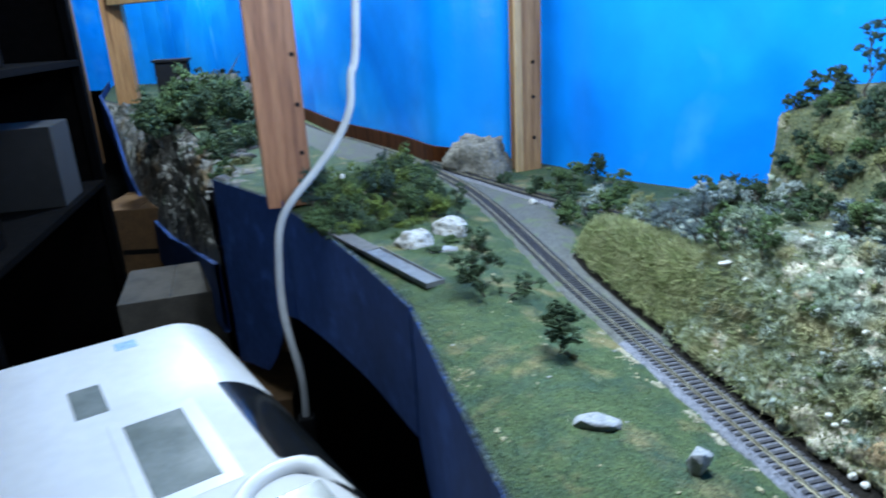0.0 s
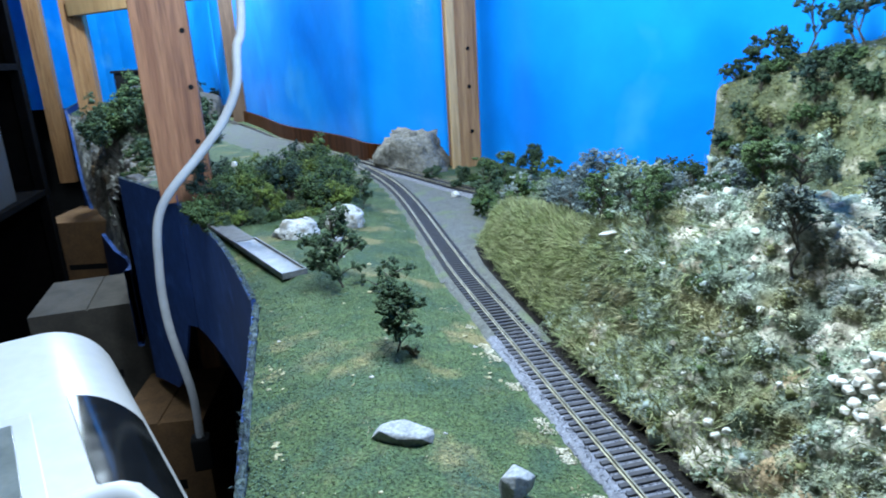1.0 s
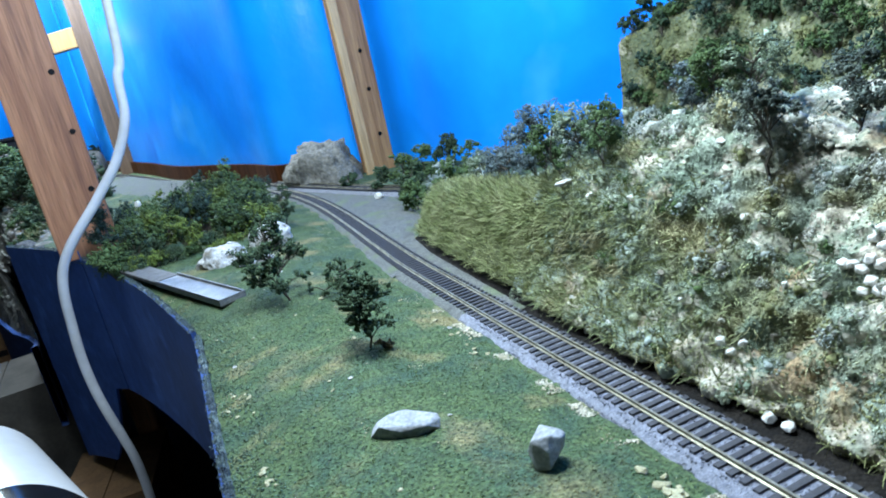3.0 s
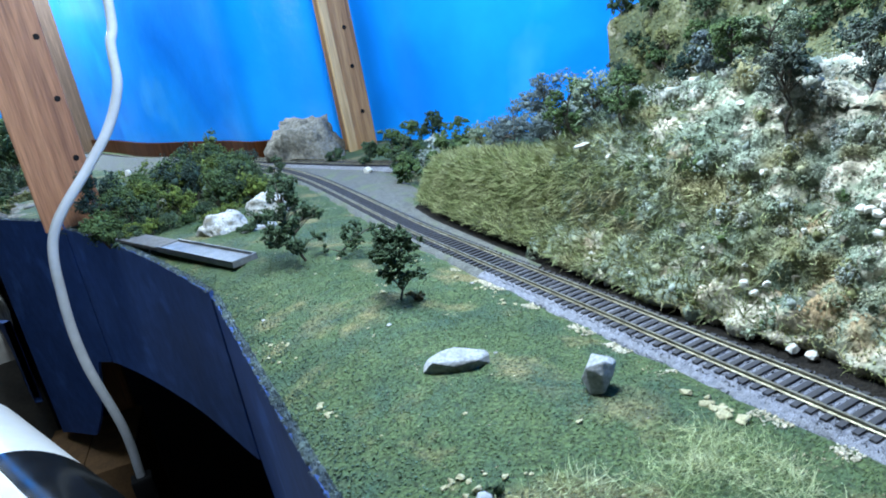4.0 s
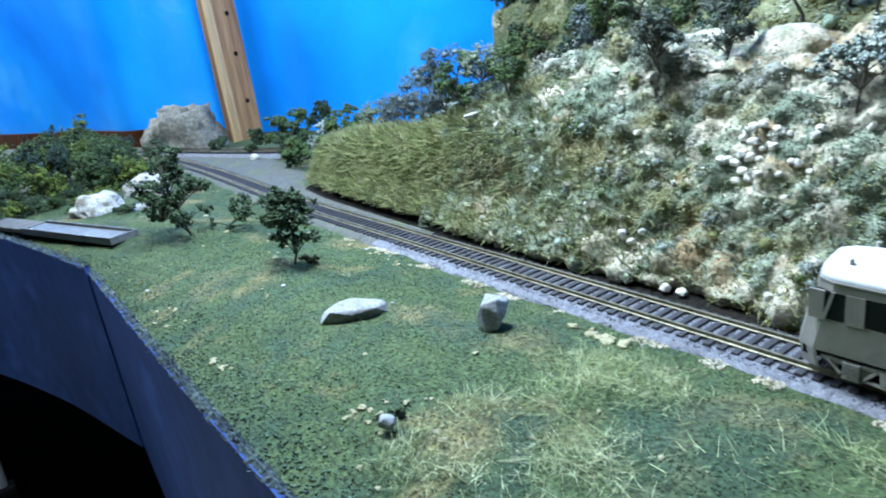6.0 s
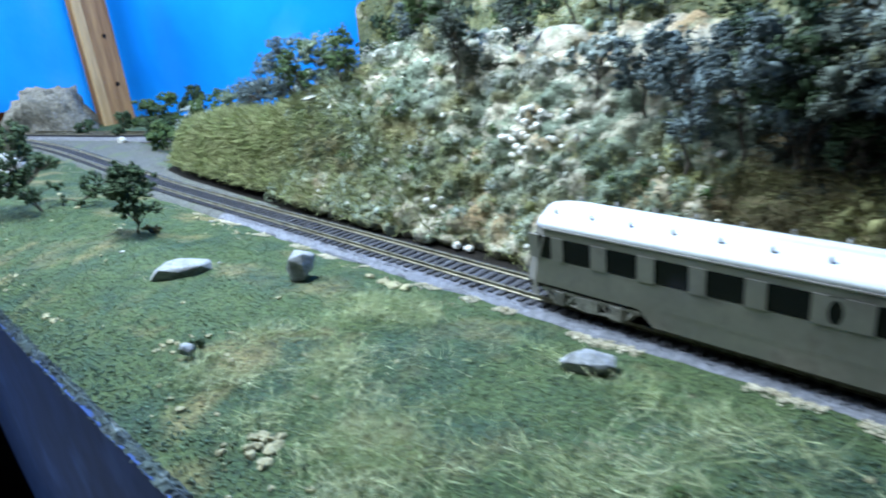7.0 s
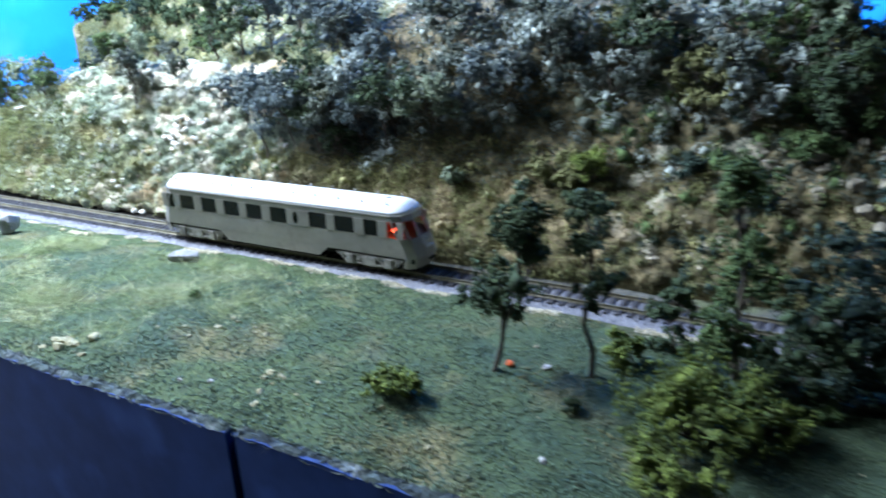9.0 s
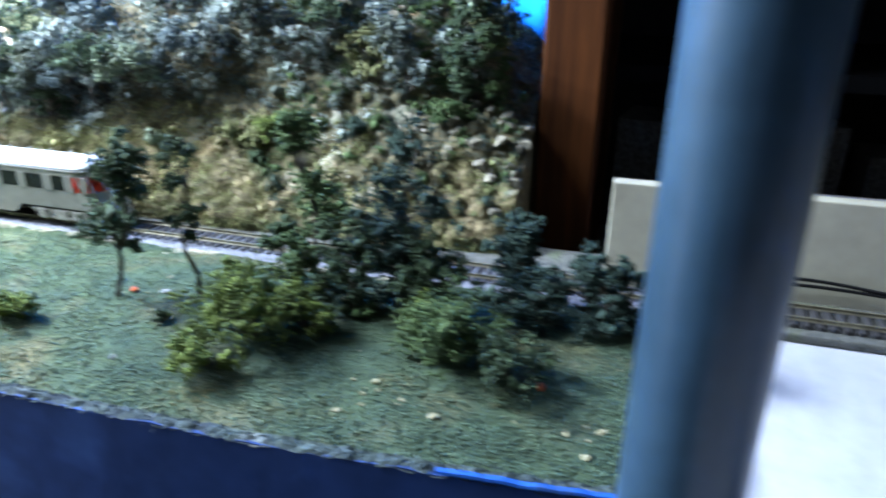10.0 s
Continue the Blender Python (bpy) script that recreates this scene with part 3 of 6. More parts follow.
# ---- hillside ----
# each station: y, then (x, z) from the foot to the crest
STATIONS = [
    (-0.487, [(0.056, -0.012), (0.062, 0.004), (0.080, 0.025), (0.104, 0.050), (0.128, 0.068), (0.150, 0.082), (0.175, 0.090), (0.210, 0.094), (0.250, 0.096), (0.262, 0.096)]),
    (-0.42, [(0.048, -0.012), (0.054, 0.004), (0.072, 0.025), (0.098, 0.050), (0.122, 0.073), (0.148, 0.100), (0.178, 0.130), (0.230, 0.148), (0.280, 0.152), (0.320, 0.152)]),
    (-0.30, [(0.044, -0.012), (0.048, 0.002), (0.062, 0.024), (0.088, 0.048), (0.112, 0.068), (0.138, 0.098), (0.158, 0.130), (0.210, 0.160), (0.32, 0.185), (0.42, 0.190)]),
    (-0.15, [(0.042, -0.012), (0.046, 0.002), (0.058, 0.024), (0.074, 0.050), (0.088, 0.078), (0.104, 0.102), (0.130, 0.130), (0.200, 0.160), (0.35, 0.195), (0.50, 0.205)]),
    (-0.125, [(0.042, -0.012), (0.046, 0.002), (0.058, 0.022), (0.070, 0.042), (0.080, 0.056), (0.104, 0.066), (0.120, 0.098), (0.195, 0.150), (0.36, 0.196), (0.51, 0.208)]),
    (-0.065, [(0.042, -0.012), (0.046, 0.002), (0.058, 0.020), (0.070, 0.040), (0.081, 0.054), (0.112, 0.060), (0.128, 0.094), (0.190, 0.145), (0.38, 0.20), (0.525, 0.215)]),
    (-0.025, [(0.042, -0.012), (0.046, 0.001), (0.059, 0.021), (0.073, 0.043), (0.084, 0.056), (0.108, 0.066), (0.122, 0.096), (0.185, 0.142), (0.39, 0.203), (0.53, 0.22)]),
    (0.00, [(0.042, -0.012), (0.046, 0.001), (0.060, 0.022), (0.077, 0.048), (0.090, 0.062), (0.102, 0.082), (0.120, 0.102), (0.180, 0.140), (0.400, 0.205), (0.535, 0.225)]),
    (0.13, [(0.041, -0.012), (0.045, 0.001), (0.055, 0.018), (0.068, 0.038), (0.084, 0.059), (0.098, 0.082), (0.114, 0.103), (0.190, 0.128), (0.420, 0.215), (0.535, 0.235)]),
    (0.22, [(0.040, -0.006), (0.045, 0.003), (0.055, 0.024), (0.069, 0.047), (0.082, 0.069), (0.100, 0.096), (0.116, 0.122), (0.260, 0.105), (0.430, 0.218), (0.535, 0.238)]),
    (0.28, [(0.040, -0.004), (0.046, 0.004), (0.056, 0.026), (0.064, 0.052), (0.074, 0.074), (0.096, 0.098), (0.118, 0.114), (0.300, 0.085), (0.430, 0.215), (0.535, 0.236)]),
    (0.33, [(0.042, -0.003), (0.049, 0.006), (0.056, 0.028), (0.060, 0.048), (0.068, 0.068), (0.082, 0.082), (0.125, 0.086), (0.340, 0.060), (0.430, 0.210), (0.535, 0.232)]),
    (0.42, [(0.044, -0.003), (0.052, 0.006), (0.058, 0.022), (0.063, 0.040), (0.069, 0.054), (0.086, 0.064), (0.130, 0.060), (0.365, 0.040), (0.415, 0.188), (0.530, 0.215)]),
    (0.54, [(0.050, -0.003), (0.057, 0.005), (0.061, 0.018), (0.065, 0.034), (0.072, 0.047), (0.090, 0.054), (0.125, 0.042), (0.375, 0.030), (0.400, 0.168), (0.525, 0.200)]),
    (0.61, [(0.062, -0.004), (0.067, 0.003), (0.071, 0.013), (0.075, 0.027), (0.082, 0.038), (0.095, 0.043), (0.120, 0.030), (0.378, 0.020), (0.394, 0.156), (0.515, 0.190)]),
    (0.645, [(0.080, -0.010), (0.082, -0.004), (0.084, 0.002), (0.087, 0.008), (0.091, 0.012), (0.098, 0.014), (0.115, 0.006), (0.378, 0.010), (0.392, 0.150), (0.508, 0.186)]),
    (0.66, [(0.080, -0.016), (0.082, -0.015), (0.084, -0.015), (0.087, -0.015), (0.091, -0.015), (0.098, -0.015), (0.115, -0.015), (0.380, -0.010), (0.392, 0.148), (0.500, 0.184)]),
]


# the bank's foot is undercut beside the track
for y, prof in STATIONS:
    if y <= 0.12:
        prof[0], prof[1], prof[2] = (prof[0][0] - 0.006, -0.012), (prof[1][0] - 0.010, prof[1][1]), (prof[2][0] - 0.004, prof[2][1])
    if 0.12 < y < 0.63:
        k = 1.0 if y > 0.21 else 0.6
        (fx, _), (lx, lz) = prof[0], prof[1]
        prof[0], prof[1] = (fx + 0.010 * k, -0.010), (lx - 0.0165 * k, lz - 0.0035 * k)

HY0, HY1 = -0.487, 0.66


def hill_grid(y0, y1, ny, nu):
    sy = np.array([s[0] for s in STATIONS])
    prof = np.array([s[1] for s in STATIONS])
    k = np.arange(prof.shape[1])
    # finer steps on the steep front than on the plateau
    uu = np.concatenate([np.linspace(0, 6, int(nu * 0.75), endpoint=False), np.linspace(6, 9, nu - int(nu * 0.75))])
    yy = np.linspace(y0, y1, ny)
    P = np.zeros((ny, nu, 3))
    for i, y in enumerate(yy):
        px = np.array([np.interp(y, sy, prof[:, j, 0]) for j in k])
        pz = np.array([np.interp(y, sy, prof[:, j, 1]) for j in k])
        P[i, :, 0], P[i, :, 1], P[i, :, 2] = np.interp(uu, k, px), y, np.interp(uu, k, pz)
    return P, uu


def grid_normals(P):
    n = np.cross(np.gradient(P, axis=0), np.gradient(P, axis=1))
    n /= np.linalg.norm(n, axis=2)[..., None] + 1e-12
    return n if n[..., 0].mean() < 0 else -n


P, uu = hill_grid(HY0, HY1, 520, 180)
Nn = grid_normals(P)
LUMP = np.zeros(P.shape[:2])
for i in range(P.shape[0]):
    for j in range(P.shape[1]):
        a, b, c = P[i, j]
        soft = float(np.interp(b, [-0.5, 0.18, 0.34, 0.64], [1.0, 1.0, 0.3, 0.2]))
        big = noise.noise((a * 17, b * 17, c * 17))
        wx, wz = 0.006 * noise.noise((a * 45, b * 45, c * 45 + 3)), 0.006 * noise.noise((a * 45 + 7, b * 45, c * 45))
        (f1, f2, *_), (cell, *_) = noise.voronoi((a * 64 + wx * 64, b * 64, c * 64 + wz * 64))
        g1 = noise.voronoi((a * 150, b * 150 + wz * 90, c * 150))[0][0]
        d = 0.010 * big + 0.012 * (0.42 - f1) + 0.0042 * (0.4 - g1) + 0.002 * noise.noise((a * 120, b * 120, c * 120))
        soft *= float(np.interp(b, [-0.34, -0.28, -0.06, 0.02], [0.8, 0.45, 0.45, 1.0]))
        P[i, j] += Nn[i, j] * d * soft * min(1, uu[j] / 0.9)
        # which lumps are bare pale plaster, densest on the open middle of the slope
        near = math.exp(-((b - 0.07) / 0.10) ** 2)
        LUMP[i, j] = noise.noise(cell * 0.83) + 0.6 * near - 0.33 + (0.30 if c > 0.09 and b > 0.0 else 0.0) - (0.3 if b > 0.2 and c < 0.06 else 0.12 if b > 0.16 else 0.0) + 0.5 * noise.noise((a * 14, b * 14, c * 14 + 5)) + 0.10 * noise.noise((a * 210, b * 210, c * 210))
        # the foot is hollowed out under an overhanging lip
        x, y, z = P[i, j]
        P[i, j, 0] += 0.010 * min(1, max(0, (0.004 - z) / 0.008)) * float(np.interp(y, [-0.02, 0.10, 0.32, 0.36], [0, 0.1, 0.3, 1]))
Nn = grid_normals(P)
ny, nu = P.shape[:2]
idx = np.arange(ny * nu).reshape(ny, nu)
quads = np.stack([idx[:-1, :-1], idx[1:, :-1], idx[1:, 1:], idx[:-1, 1:]], -1).reshape(-1, 4)
split = int(np.searchsorted(P[:, 0, 1], -0.03)) * (nu - 1)
hill = tagged(new("hillside", mesh_data("hillside", P.reshape(-1, 3), quads[split:], M_HILLFOAM, True)), "steep plaster hillside in tan and olive above the track", "hillside", kind="structure")
hill.data.materials.append(M_RIDGE)
face_u = np.tile(np.arange(nu - 1), ny - 1)[split:]
hill.data.materials.append(M_HEDGESHADE)
face_y = np.repeat(P[:-1, 0, 1], nu - 1)[split:]
face_id = np.where(face_u > 0.79 * nu, 1, np.where((face_y > 0.335) & (face_u < 0.70 * nu), 2, 0))
hill.data.materials.append(M_LUMP)
lump_face = (LUMP[:-1, :-1].ravel() > 0.0)
face_id = np.where((face_id == 0) & lump_face[split:], 3, face_id)
hill.data.polygons.foreach_set("material_index", face_id.astype(np.int32))
hill_brown = tagged(new("hillside_brown", mesh_data("hillside_brown", P.reshape(-1, 3), quads[:split], M_SOIL_BROWN, True)), "steep brown earthy hillside under a dark wood", "hillside", kind="structure")
hill_brown.data.materials.append(M_LUMP)
hill_brown.data.polygons.foreach_set("material_index", ((LUMP[:-1, :-1].ravel()[:split] > np.where(np.repeat(P[:-1, 0, 1], nu - 1)[:split] > -0.39, -0.30, 0.5)) & (np.repeat(P[:-1, 0, 1], nu - 1)[:split] < -0.31) & (P[:-1, :-1, 2].ravel()[:split] > 0.012)).astype(np.int32))
# the sawn end of the back ridge
bm = bmesh.new()
end = [tuple(P[-1, j]) for j in range(int(nu * 0.76), nu)]
top = [bm.verts.new(q) for q in end]
low = [bm.verts.new((q[0], q[1] + 0.002, -0.012)) for q in end]
for a in range(len(end) - 1):
    bm.faces.new((top[a], top[a + 1], low[a + 1], low[a]))
structure("hillside_end", bm, M_RIDGE, "cut end of the plaster ridge", "hillside")
bm = bmesh.new()
top = [bm.verts.new(P[0, j]) for j in range(nu)]
low = [bm.verts.new((P[0, j, 0], P[0, j, 1] - 0.001, -0.015)) for j in range(nu)]
for a in range(nu - 1):
    bm.faces.new((top[a], low[a], low[a + 1], top[a + 1]))
structure("hillside_end", bm, M_SOIL_BROWN, "cut near end of the plaster hill", "hillside")


def on_hill(fi, fj):
    """Points and normals of the hill at fractions of the grid."""
    a, b = fi * (ny - 1), fj * (nu - 1)
    i, j = np.minimum(a.astype(int), ny - 2), np.minimum(b.astype(int), nu - 2)
    s, t = (a - i)[:, None], (b - j)[:, None]
    q = P[i, j] * (1 - s) * (1 - t) + P[i + 1, j] * s * (1 - t) + P[i, j + 1] * (1 - s) * t + P[i + 1, j + 1] * s * t
    return q, Nn[i, j]


r = np.random.default_rng(21)
n = 175000
fi, fj = r.uniform(0, 1, n), np.where(r.uniform(size=n) < 0.84, r.uniform(0.04, 0.78, n), r.uniform(0.78, 1, n))
q, nn = on_hill(fi, fj)
pa = patch(q[:, 1] + q[:, 0], q[:, 2] + q[:, 0] * 0.4, 30, 4.0)
pb = patch(q[:, 1] - q[:, 0], q[:, 2], 90, 14.0)
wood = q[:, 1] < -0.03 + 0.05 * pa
bank = (q[:, 2] < 0.048 + 0.02 * pa) & (q[:, 1] < 0.02 + 0.03 * pa) | (q[:, 2] < 0.012 + 0.008 * pa)
ridge = fj > 0.80
hedge_zone = (q[:, 1] > 0.34) & (q[:, 2] < 0.06)
bare = LUMP[(fi * (ny - 1)).astype(int), (fj * (nu - 1)).astype(int)] > 0.0
keep = ~hedge_zone & (pb > -0.42 - 0.3 * r.uniform(size=n)) & ~(bare & (r.uniform(size=n) < 0.66) & ~ridge & (q[:, 1] > -0.05))
sizes = r.uniform(0.0003, 0.00075, n) * np.where(ridge, 2.0, 1.0)
pts = q + nn * 0.0006
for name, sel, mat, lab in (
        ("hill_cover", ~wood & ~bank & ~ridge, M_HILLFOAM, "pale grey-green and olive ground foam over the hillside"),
        ("hill_cover", wood & ~bank, M_WOODFOAM, "blue-grey foam on the slope, darkened for shade between the trees"),
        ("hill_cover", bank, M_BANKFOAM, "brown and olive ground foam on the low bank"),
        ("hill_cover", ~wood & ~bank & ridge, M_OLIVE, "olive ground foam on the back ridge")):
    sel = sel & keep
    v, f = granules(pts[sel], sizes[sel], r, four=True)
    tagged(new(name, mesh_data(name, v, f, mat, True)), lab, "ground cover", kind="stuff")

# tufts: many small rounded mounds of foam
def mounds(count, fj0, fj1, ylo, yhi, mat, name, lab, radius, grains, seed):
    grains = int(grains * 1.15)
    r = np.random.default_rng(seed)
    span = (P[-1, 0, 1] - P[0, 0, 1])
    fi = (r.uniform(ylo, yhi, count) - P[0, 0, 1]) / span
    q, nn = on_hill(fi, r.uniform(fj0, fj1, count))
    rad = r.uniform(*radius, count)
    d = r.normal(size=(count, grains, 3))
    d /= np.linalg.norm(d, axis=2)[..., None]
    d *= rad[:, None, None] * r.uniform(0.85, 1.0, (count, grains, 1)) * r.uniform(0.7, 1.3, (count, 1, 3))
    c = (q + nn * rad[:, None] * 0.3)[:, None] + d
    v, f = granules(c.reshape(-1, 3), r.uniform(0.0004, 0.0009, count * grains), r, four=True)
    v2, f2 = granules(q + nn * rad[:, None] * 0.2, rad * 0.62, r)
    v, f = np.concatenate([v, v2]), np.concatenate([f, f2 + len(v)])
    return tagged(new(name, mesh_data(name, v, f, mat, True)), lab, "ground cover", kind="stuff")


mounds(60, 0.12, 0.76, 0.0, 0.36, M_HILLFOAM, "foam_tufts", "pale mixed foam tufts on the hillside", (0.002, 0.007), 66, 31)
mounds(26, 0.12, 0.75, 0.0, 0.36, M_BLUEGREEN, "foam_tufts", "blue-grey foam tufts on the hillside", (0.003, 0.007), 55, 32)
mounds(20, 0.10, 0.7, 0.0, 0.33, M_OLIVE, "foam_tufts", "olive foam tufts on the hillside", (0.003, 0.007), 55, 33)
mounds(18, 0.15, 0.7, -0.02, 0.3, M_GREEN, "foam_tufts", "green foam tufts on the hillside", (0.003, 0.006), 49, 34)
mounds(46, 0.42, 0.9, -0.36, -0.11, M_BLUEGREEN, "foam_tufts", "blue-grey foam tufts in the thicket", (0.004, 0.010), 75, 35)
mounds(50, 0.25, 0.9, -0.48, -0.28, M_GREEN, "foam_tufts", "green foam tufts near the hill's end", (0.004, 0.010), 75, 47)
mounds(90, 0.53, 0.9, -0.40, -0.02, M_WOODFOAM, "foam_tufts", "foam tufts darkened for the shaded gaps in the thicket", (0.004, 0.011), 75, 36)
mounds(60, 0.08, 0.5, -0.48, 0.02, M_BANKFOAM, "foam_tufts", "brown and olive foam tufts on the low bank", (0.003, 0.008), 66, 39)
mounds(90, 0.78, 1.0, 0.1, 0.66, M_HILLFOAM, "foam_tufts", "grey-green foam tufts on the back ridge", (0.004, 0.010), 66, 37)
mounds(110, 0.8, 1.0, 0.1, 0.66, M_OLIVE, "foam_tufts", "olive foam tufts on the back ridge", (0.004, 0.011), 66, 38)

mounds(34, 0.66, 0.80, 0.10, 0.34, M_CREST, "foam_tufts", "whitish foam tufts on the hill's brow", (0.005, 0.012), 90, 40)
mounds(20, 0.3, 0.6, 0.06, 0.20, M_CREST, "foam_tufts", "whitish foam tufts on the slope", (0.003, 0.006), 60, 44)

# matted dry fibres on the low bank under the wood
r = np.random.default_rng(43)
n = 17000
q, nn = on_hill(r.uniform((-0.33 - HY0) / (HY1 - HY0), (0.10 - HY0) / (HY1 - HY0), n), r.uniform(0.05, 0.50, n))
keep = r.uniform(size=n) < np.interp(q[:, 1] + 0.03 * patch(q[:, 1], q[:, 2], 34, 19.0), [-0.33, -0.22, -0.02, 0.10], [0.1, 1.0, 1.0, 0.1])
q, nn = q[keep], nn[keep]
n = len(q)
dirv = nn * r.uniform(0.2, 0.9, (n, 1)) + r.normal(0, 0.55, (n, 3)) + np.array([0, 0, -0.35])
dirv /= np.linalg.norm(dirv, axis=1)[:, None]
v, f = blades(q - nn * 0.001, q + nn * 0.001 + dirv * r.uniform(0.003, 0.008, (n, 1)), r.uniform(0.00015, 0.00035, n), r)
tagged(new("bank_grass", mesh_data("bank_grass", v, f, M_BANKFIBRE)), "short olive and straw fibres on the low bank", "grass", kind="stuff")
mounds(70, 0.12, 0.62, -0.48, -0.30, M_TEAL, "foam_tufts", "dark green foam tufts among pale rocks", (0.002, 0.006), 46, 52)
mounds(46, 0.12, 0.62, -0.48, -0.30, M_OLIVE, "foam_tufts", "olive foam tufts among pale rocks", (0.002, 0.005), 46, 53)

# hedge of dry grass fibres on the cut bank
r = np.random.default_rng(41)
n = 44000
fi = r.uniform((0.10 - HY0) / (HY1 - HY0), (0.648 - HY0) / (HY1 - HY0), n)
fj = r.uniform(0.11, 0.72, n)
q, nn = on_hill(fi, fj)
keep = r.uniform(size=n) < np.interp(q[:, 1] - np.maximum(0, q[:, 2] - 0.045) * 2.2 + 0.03 * patch(q[:, 1], q[:, 2], 30, 17.0), [0.10, 0.20, 0.30], [0.0, 0.55, 1.0])
q, nn = q[keep], nn[keep]
n = len(q)
dirv = nn * r.uniform(0.2, 0.9, (n, 1)) + r.normal(0, 0.6, (n, 3)) + np.array([0, 0, -0.25])
dirv /= np.linalg.norm(dirv, axis=1)[:, None]
reach = r.uniform(0.005, 0.012, (n, 1))
green = q[:, 1] + 0.04 * patch(q[:, 1], q[:, 2], 40, 27.0) < 0.335
clear = (q + dirv * reach)[:, 2] > np.interp(q[:, 1], [0.25, 0.36], [-0.002, 0.0025])
for sel, mat, lab in ((~green, M_HEDGE, "matted olive and straw grass fibres on the cut bank"), (green, M_HANGING, "grey-green grass hanging down the bank")):
    sel = sel & clear
    m = int(sel.sum())
    v, f = blades((q - nn * 0.001)[sel], (q + nn * 0.0012 + dirv * reach)[sel], r.uniform(0.00018, 0.0004, m), r)
    tagged(new("bank_grass", mesh_data("bank_grass", v, f, mat)), lab, "grass", kind="stuff")

# ---- stones ----
def stone(name, x, y, z, sx, sy, sz, mat, label, seed, rz=0, facets=26, tilt=0, category="stone", group="", sub=1):
    """A chipped stone: a convex lump with flat faces and softened edges."""
    rr = random.Random(seed)
    bm = bmesh.new()
    for _ in range(facets):
        v = Vector((rr.gauss(0, 1), rr.gauss(0, 1), rr.gauss(0, 1))).normalized() * rr.uniform(0.85, 1.0)
        bm.verts.new((max(min(v.x * 1.25, 1), -1) * sx / 2, max(min(v.y * 1.25, 1), -1) * sy / 2, max(min(v.z * 1.3, 1), -0.9) * sz / 2))
    res = bmesh.ops.convex_hull(bm, input=bm.verts)
    bmesh.ops.delete(bm, geom=[v for v in bm.verts if not v.link_faces], context="VERTS")
    bmesh.ops.dissolve_limit(bm, angle_limit=0.2, verts=bm.verts, edges=bm.edges)
    bmesh.ops.bevel(bm, geom=list(bm.edges), offset=min(sx, sy, sz) * 0.05, segments=2, affect="EDGES", profile=0.6)
    bmesh.ops.triangulate(bm, faces=bm.faces)
    bm.normal_update()
    low = min(v.co.z for v in bm.verts)
    for v in bm.verts:
        v.co.z -= low + sz * 0.04
    me = bpy.data.meshes.new(name)
    bm.to_mesh(me)
    bm.free()
    me.materials.append(mat)
    ob = new(name, me)
    ob.matrix_basis = pose(x, y, z, tilt, 0, rz)
    return tagged(ob, label, category, group)


def boulder(name, x, y, z, sx, sy, sz, mat, label, seed, rz=0, category="stone", group="", rough=0.22):
    """A weathered boulder with ledges and pits."""
    bm = bmesh.new()
    bmesh.ops.create_icosphere(bm, subdivisions=4, radius=1.0)
    for v in bm.verts:
        p = v.co.copy()
        n1 = noise.noise(p * 1.3 + Vector((seed, 0, 0)))
        n2 = abs(noise.noise(p * 2.6 + Vector((0, seed, 0))))
        n3 = noise.noise(p * 7.0 + Vector((0, 0, seed)))
        f = 1 + rough * (n1 * 1.4 - n2 * 1.3 + 0.22 * n3)
        q = Vector([math.copysign(abs(t) ** 0.85, t) for t in p]) * f
        v.co = (q.x * sx / 2, q.y * sy / 2, max(q.z, -0.35) * sz * 0.74)
    low = min(v.co.z for v in bm.verts)
    for v in bm.verts:
        v.co.z -= low + sz * 0.03
    me = bpy.data.meshes.new(name)
    bm.to_mesh(me)
    bm.free()
    me.materials.append(mat)
    me.polygons.foreach_set("use_smooth", np.ones(len(me.polygons), bool))
    ob = new(name, me)
    ob.matrix_basis = pose(x, y, z, 0, 0, rz)
    return tagged(ob, label, category, group)


def gz(x, y):
    return float(ground_z(np.array([x]), np.array([y]))[0])


stone("flat_rock", -0.105, 0.217, gz(-0.105, 0.217) - 0.001, 0.036, 0.017, 0.0105, M_STONE, "flat pale grey rock lying on the turf", 3, rz=-32)
stone("upright_rock", -0.062, 0.153, gz(-0.062, 0.153) - 0.001, 0.018, 0.015, 0.0195, M_STONE, "blocky pale grey rock with a dark flank on the turf", 11, rz=20, facets=24)
stone("wedge_rock", -0.048, -0.029, gz(-0.048, -0.029) - 0.001, 0.022, 0.012, 0.0095, M_STONE, "wedge of grey rock beside the track", 8, rz=-60)
stone("pebble", -0.149, 0.113, gz(-0.149, 0.113), 0.0065, 0.0065, 0.0065, M_STONE, "small round grey pebble on the turf", 9)
boulder("white_boulder", -0.146, 0.700, 0.002, 0.058, 0.042, 0.028, M_PALEROCK, "large whitewashed boulder among bushes", 12, rz=15, group="white boulders", rough=0.2)
boulder("white_boulder", -0.086, 0.735, 0.0, 0.054, 0.042, 0.034, M_PALEROCK, "large whitewashed boulder among bushes", 14, rz=-20, group="white boulders", rough=0.2)
stone("grey_slab", -0.118, 0.655, 0.006, 0.045, 0.022, 0.008, M_STONE, "flat grey slab in front of the boulders", 15)
boulder("tan_crag", 0.094, 1.190, -0.010, 0.150, 0.10, 0.090, M_CRAG, "rough grey-tan crag beside the timber post", 17, rz=-30, category="crag", rough=0.30)
rs = random.Random(5)
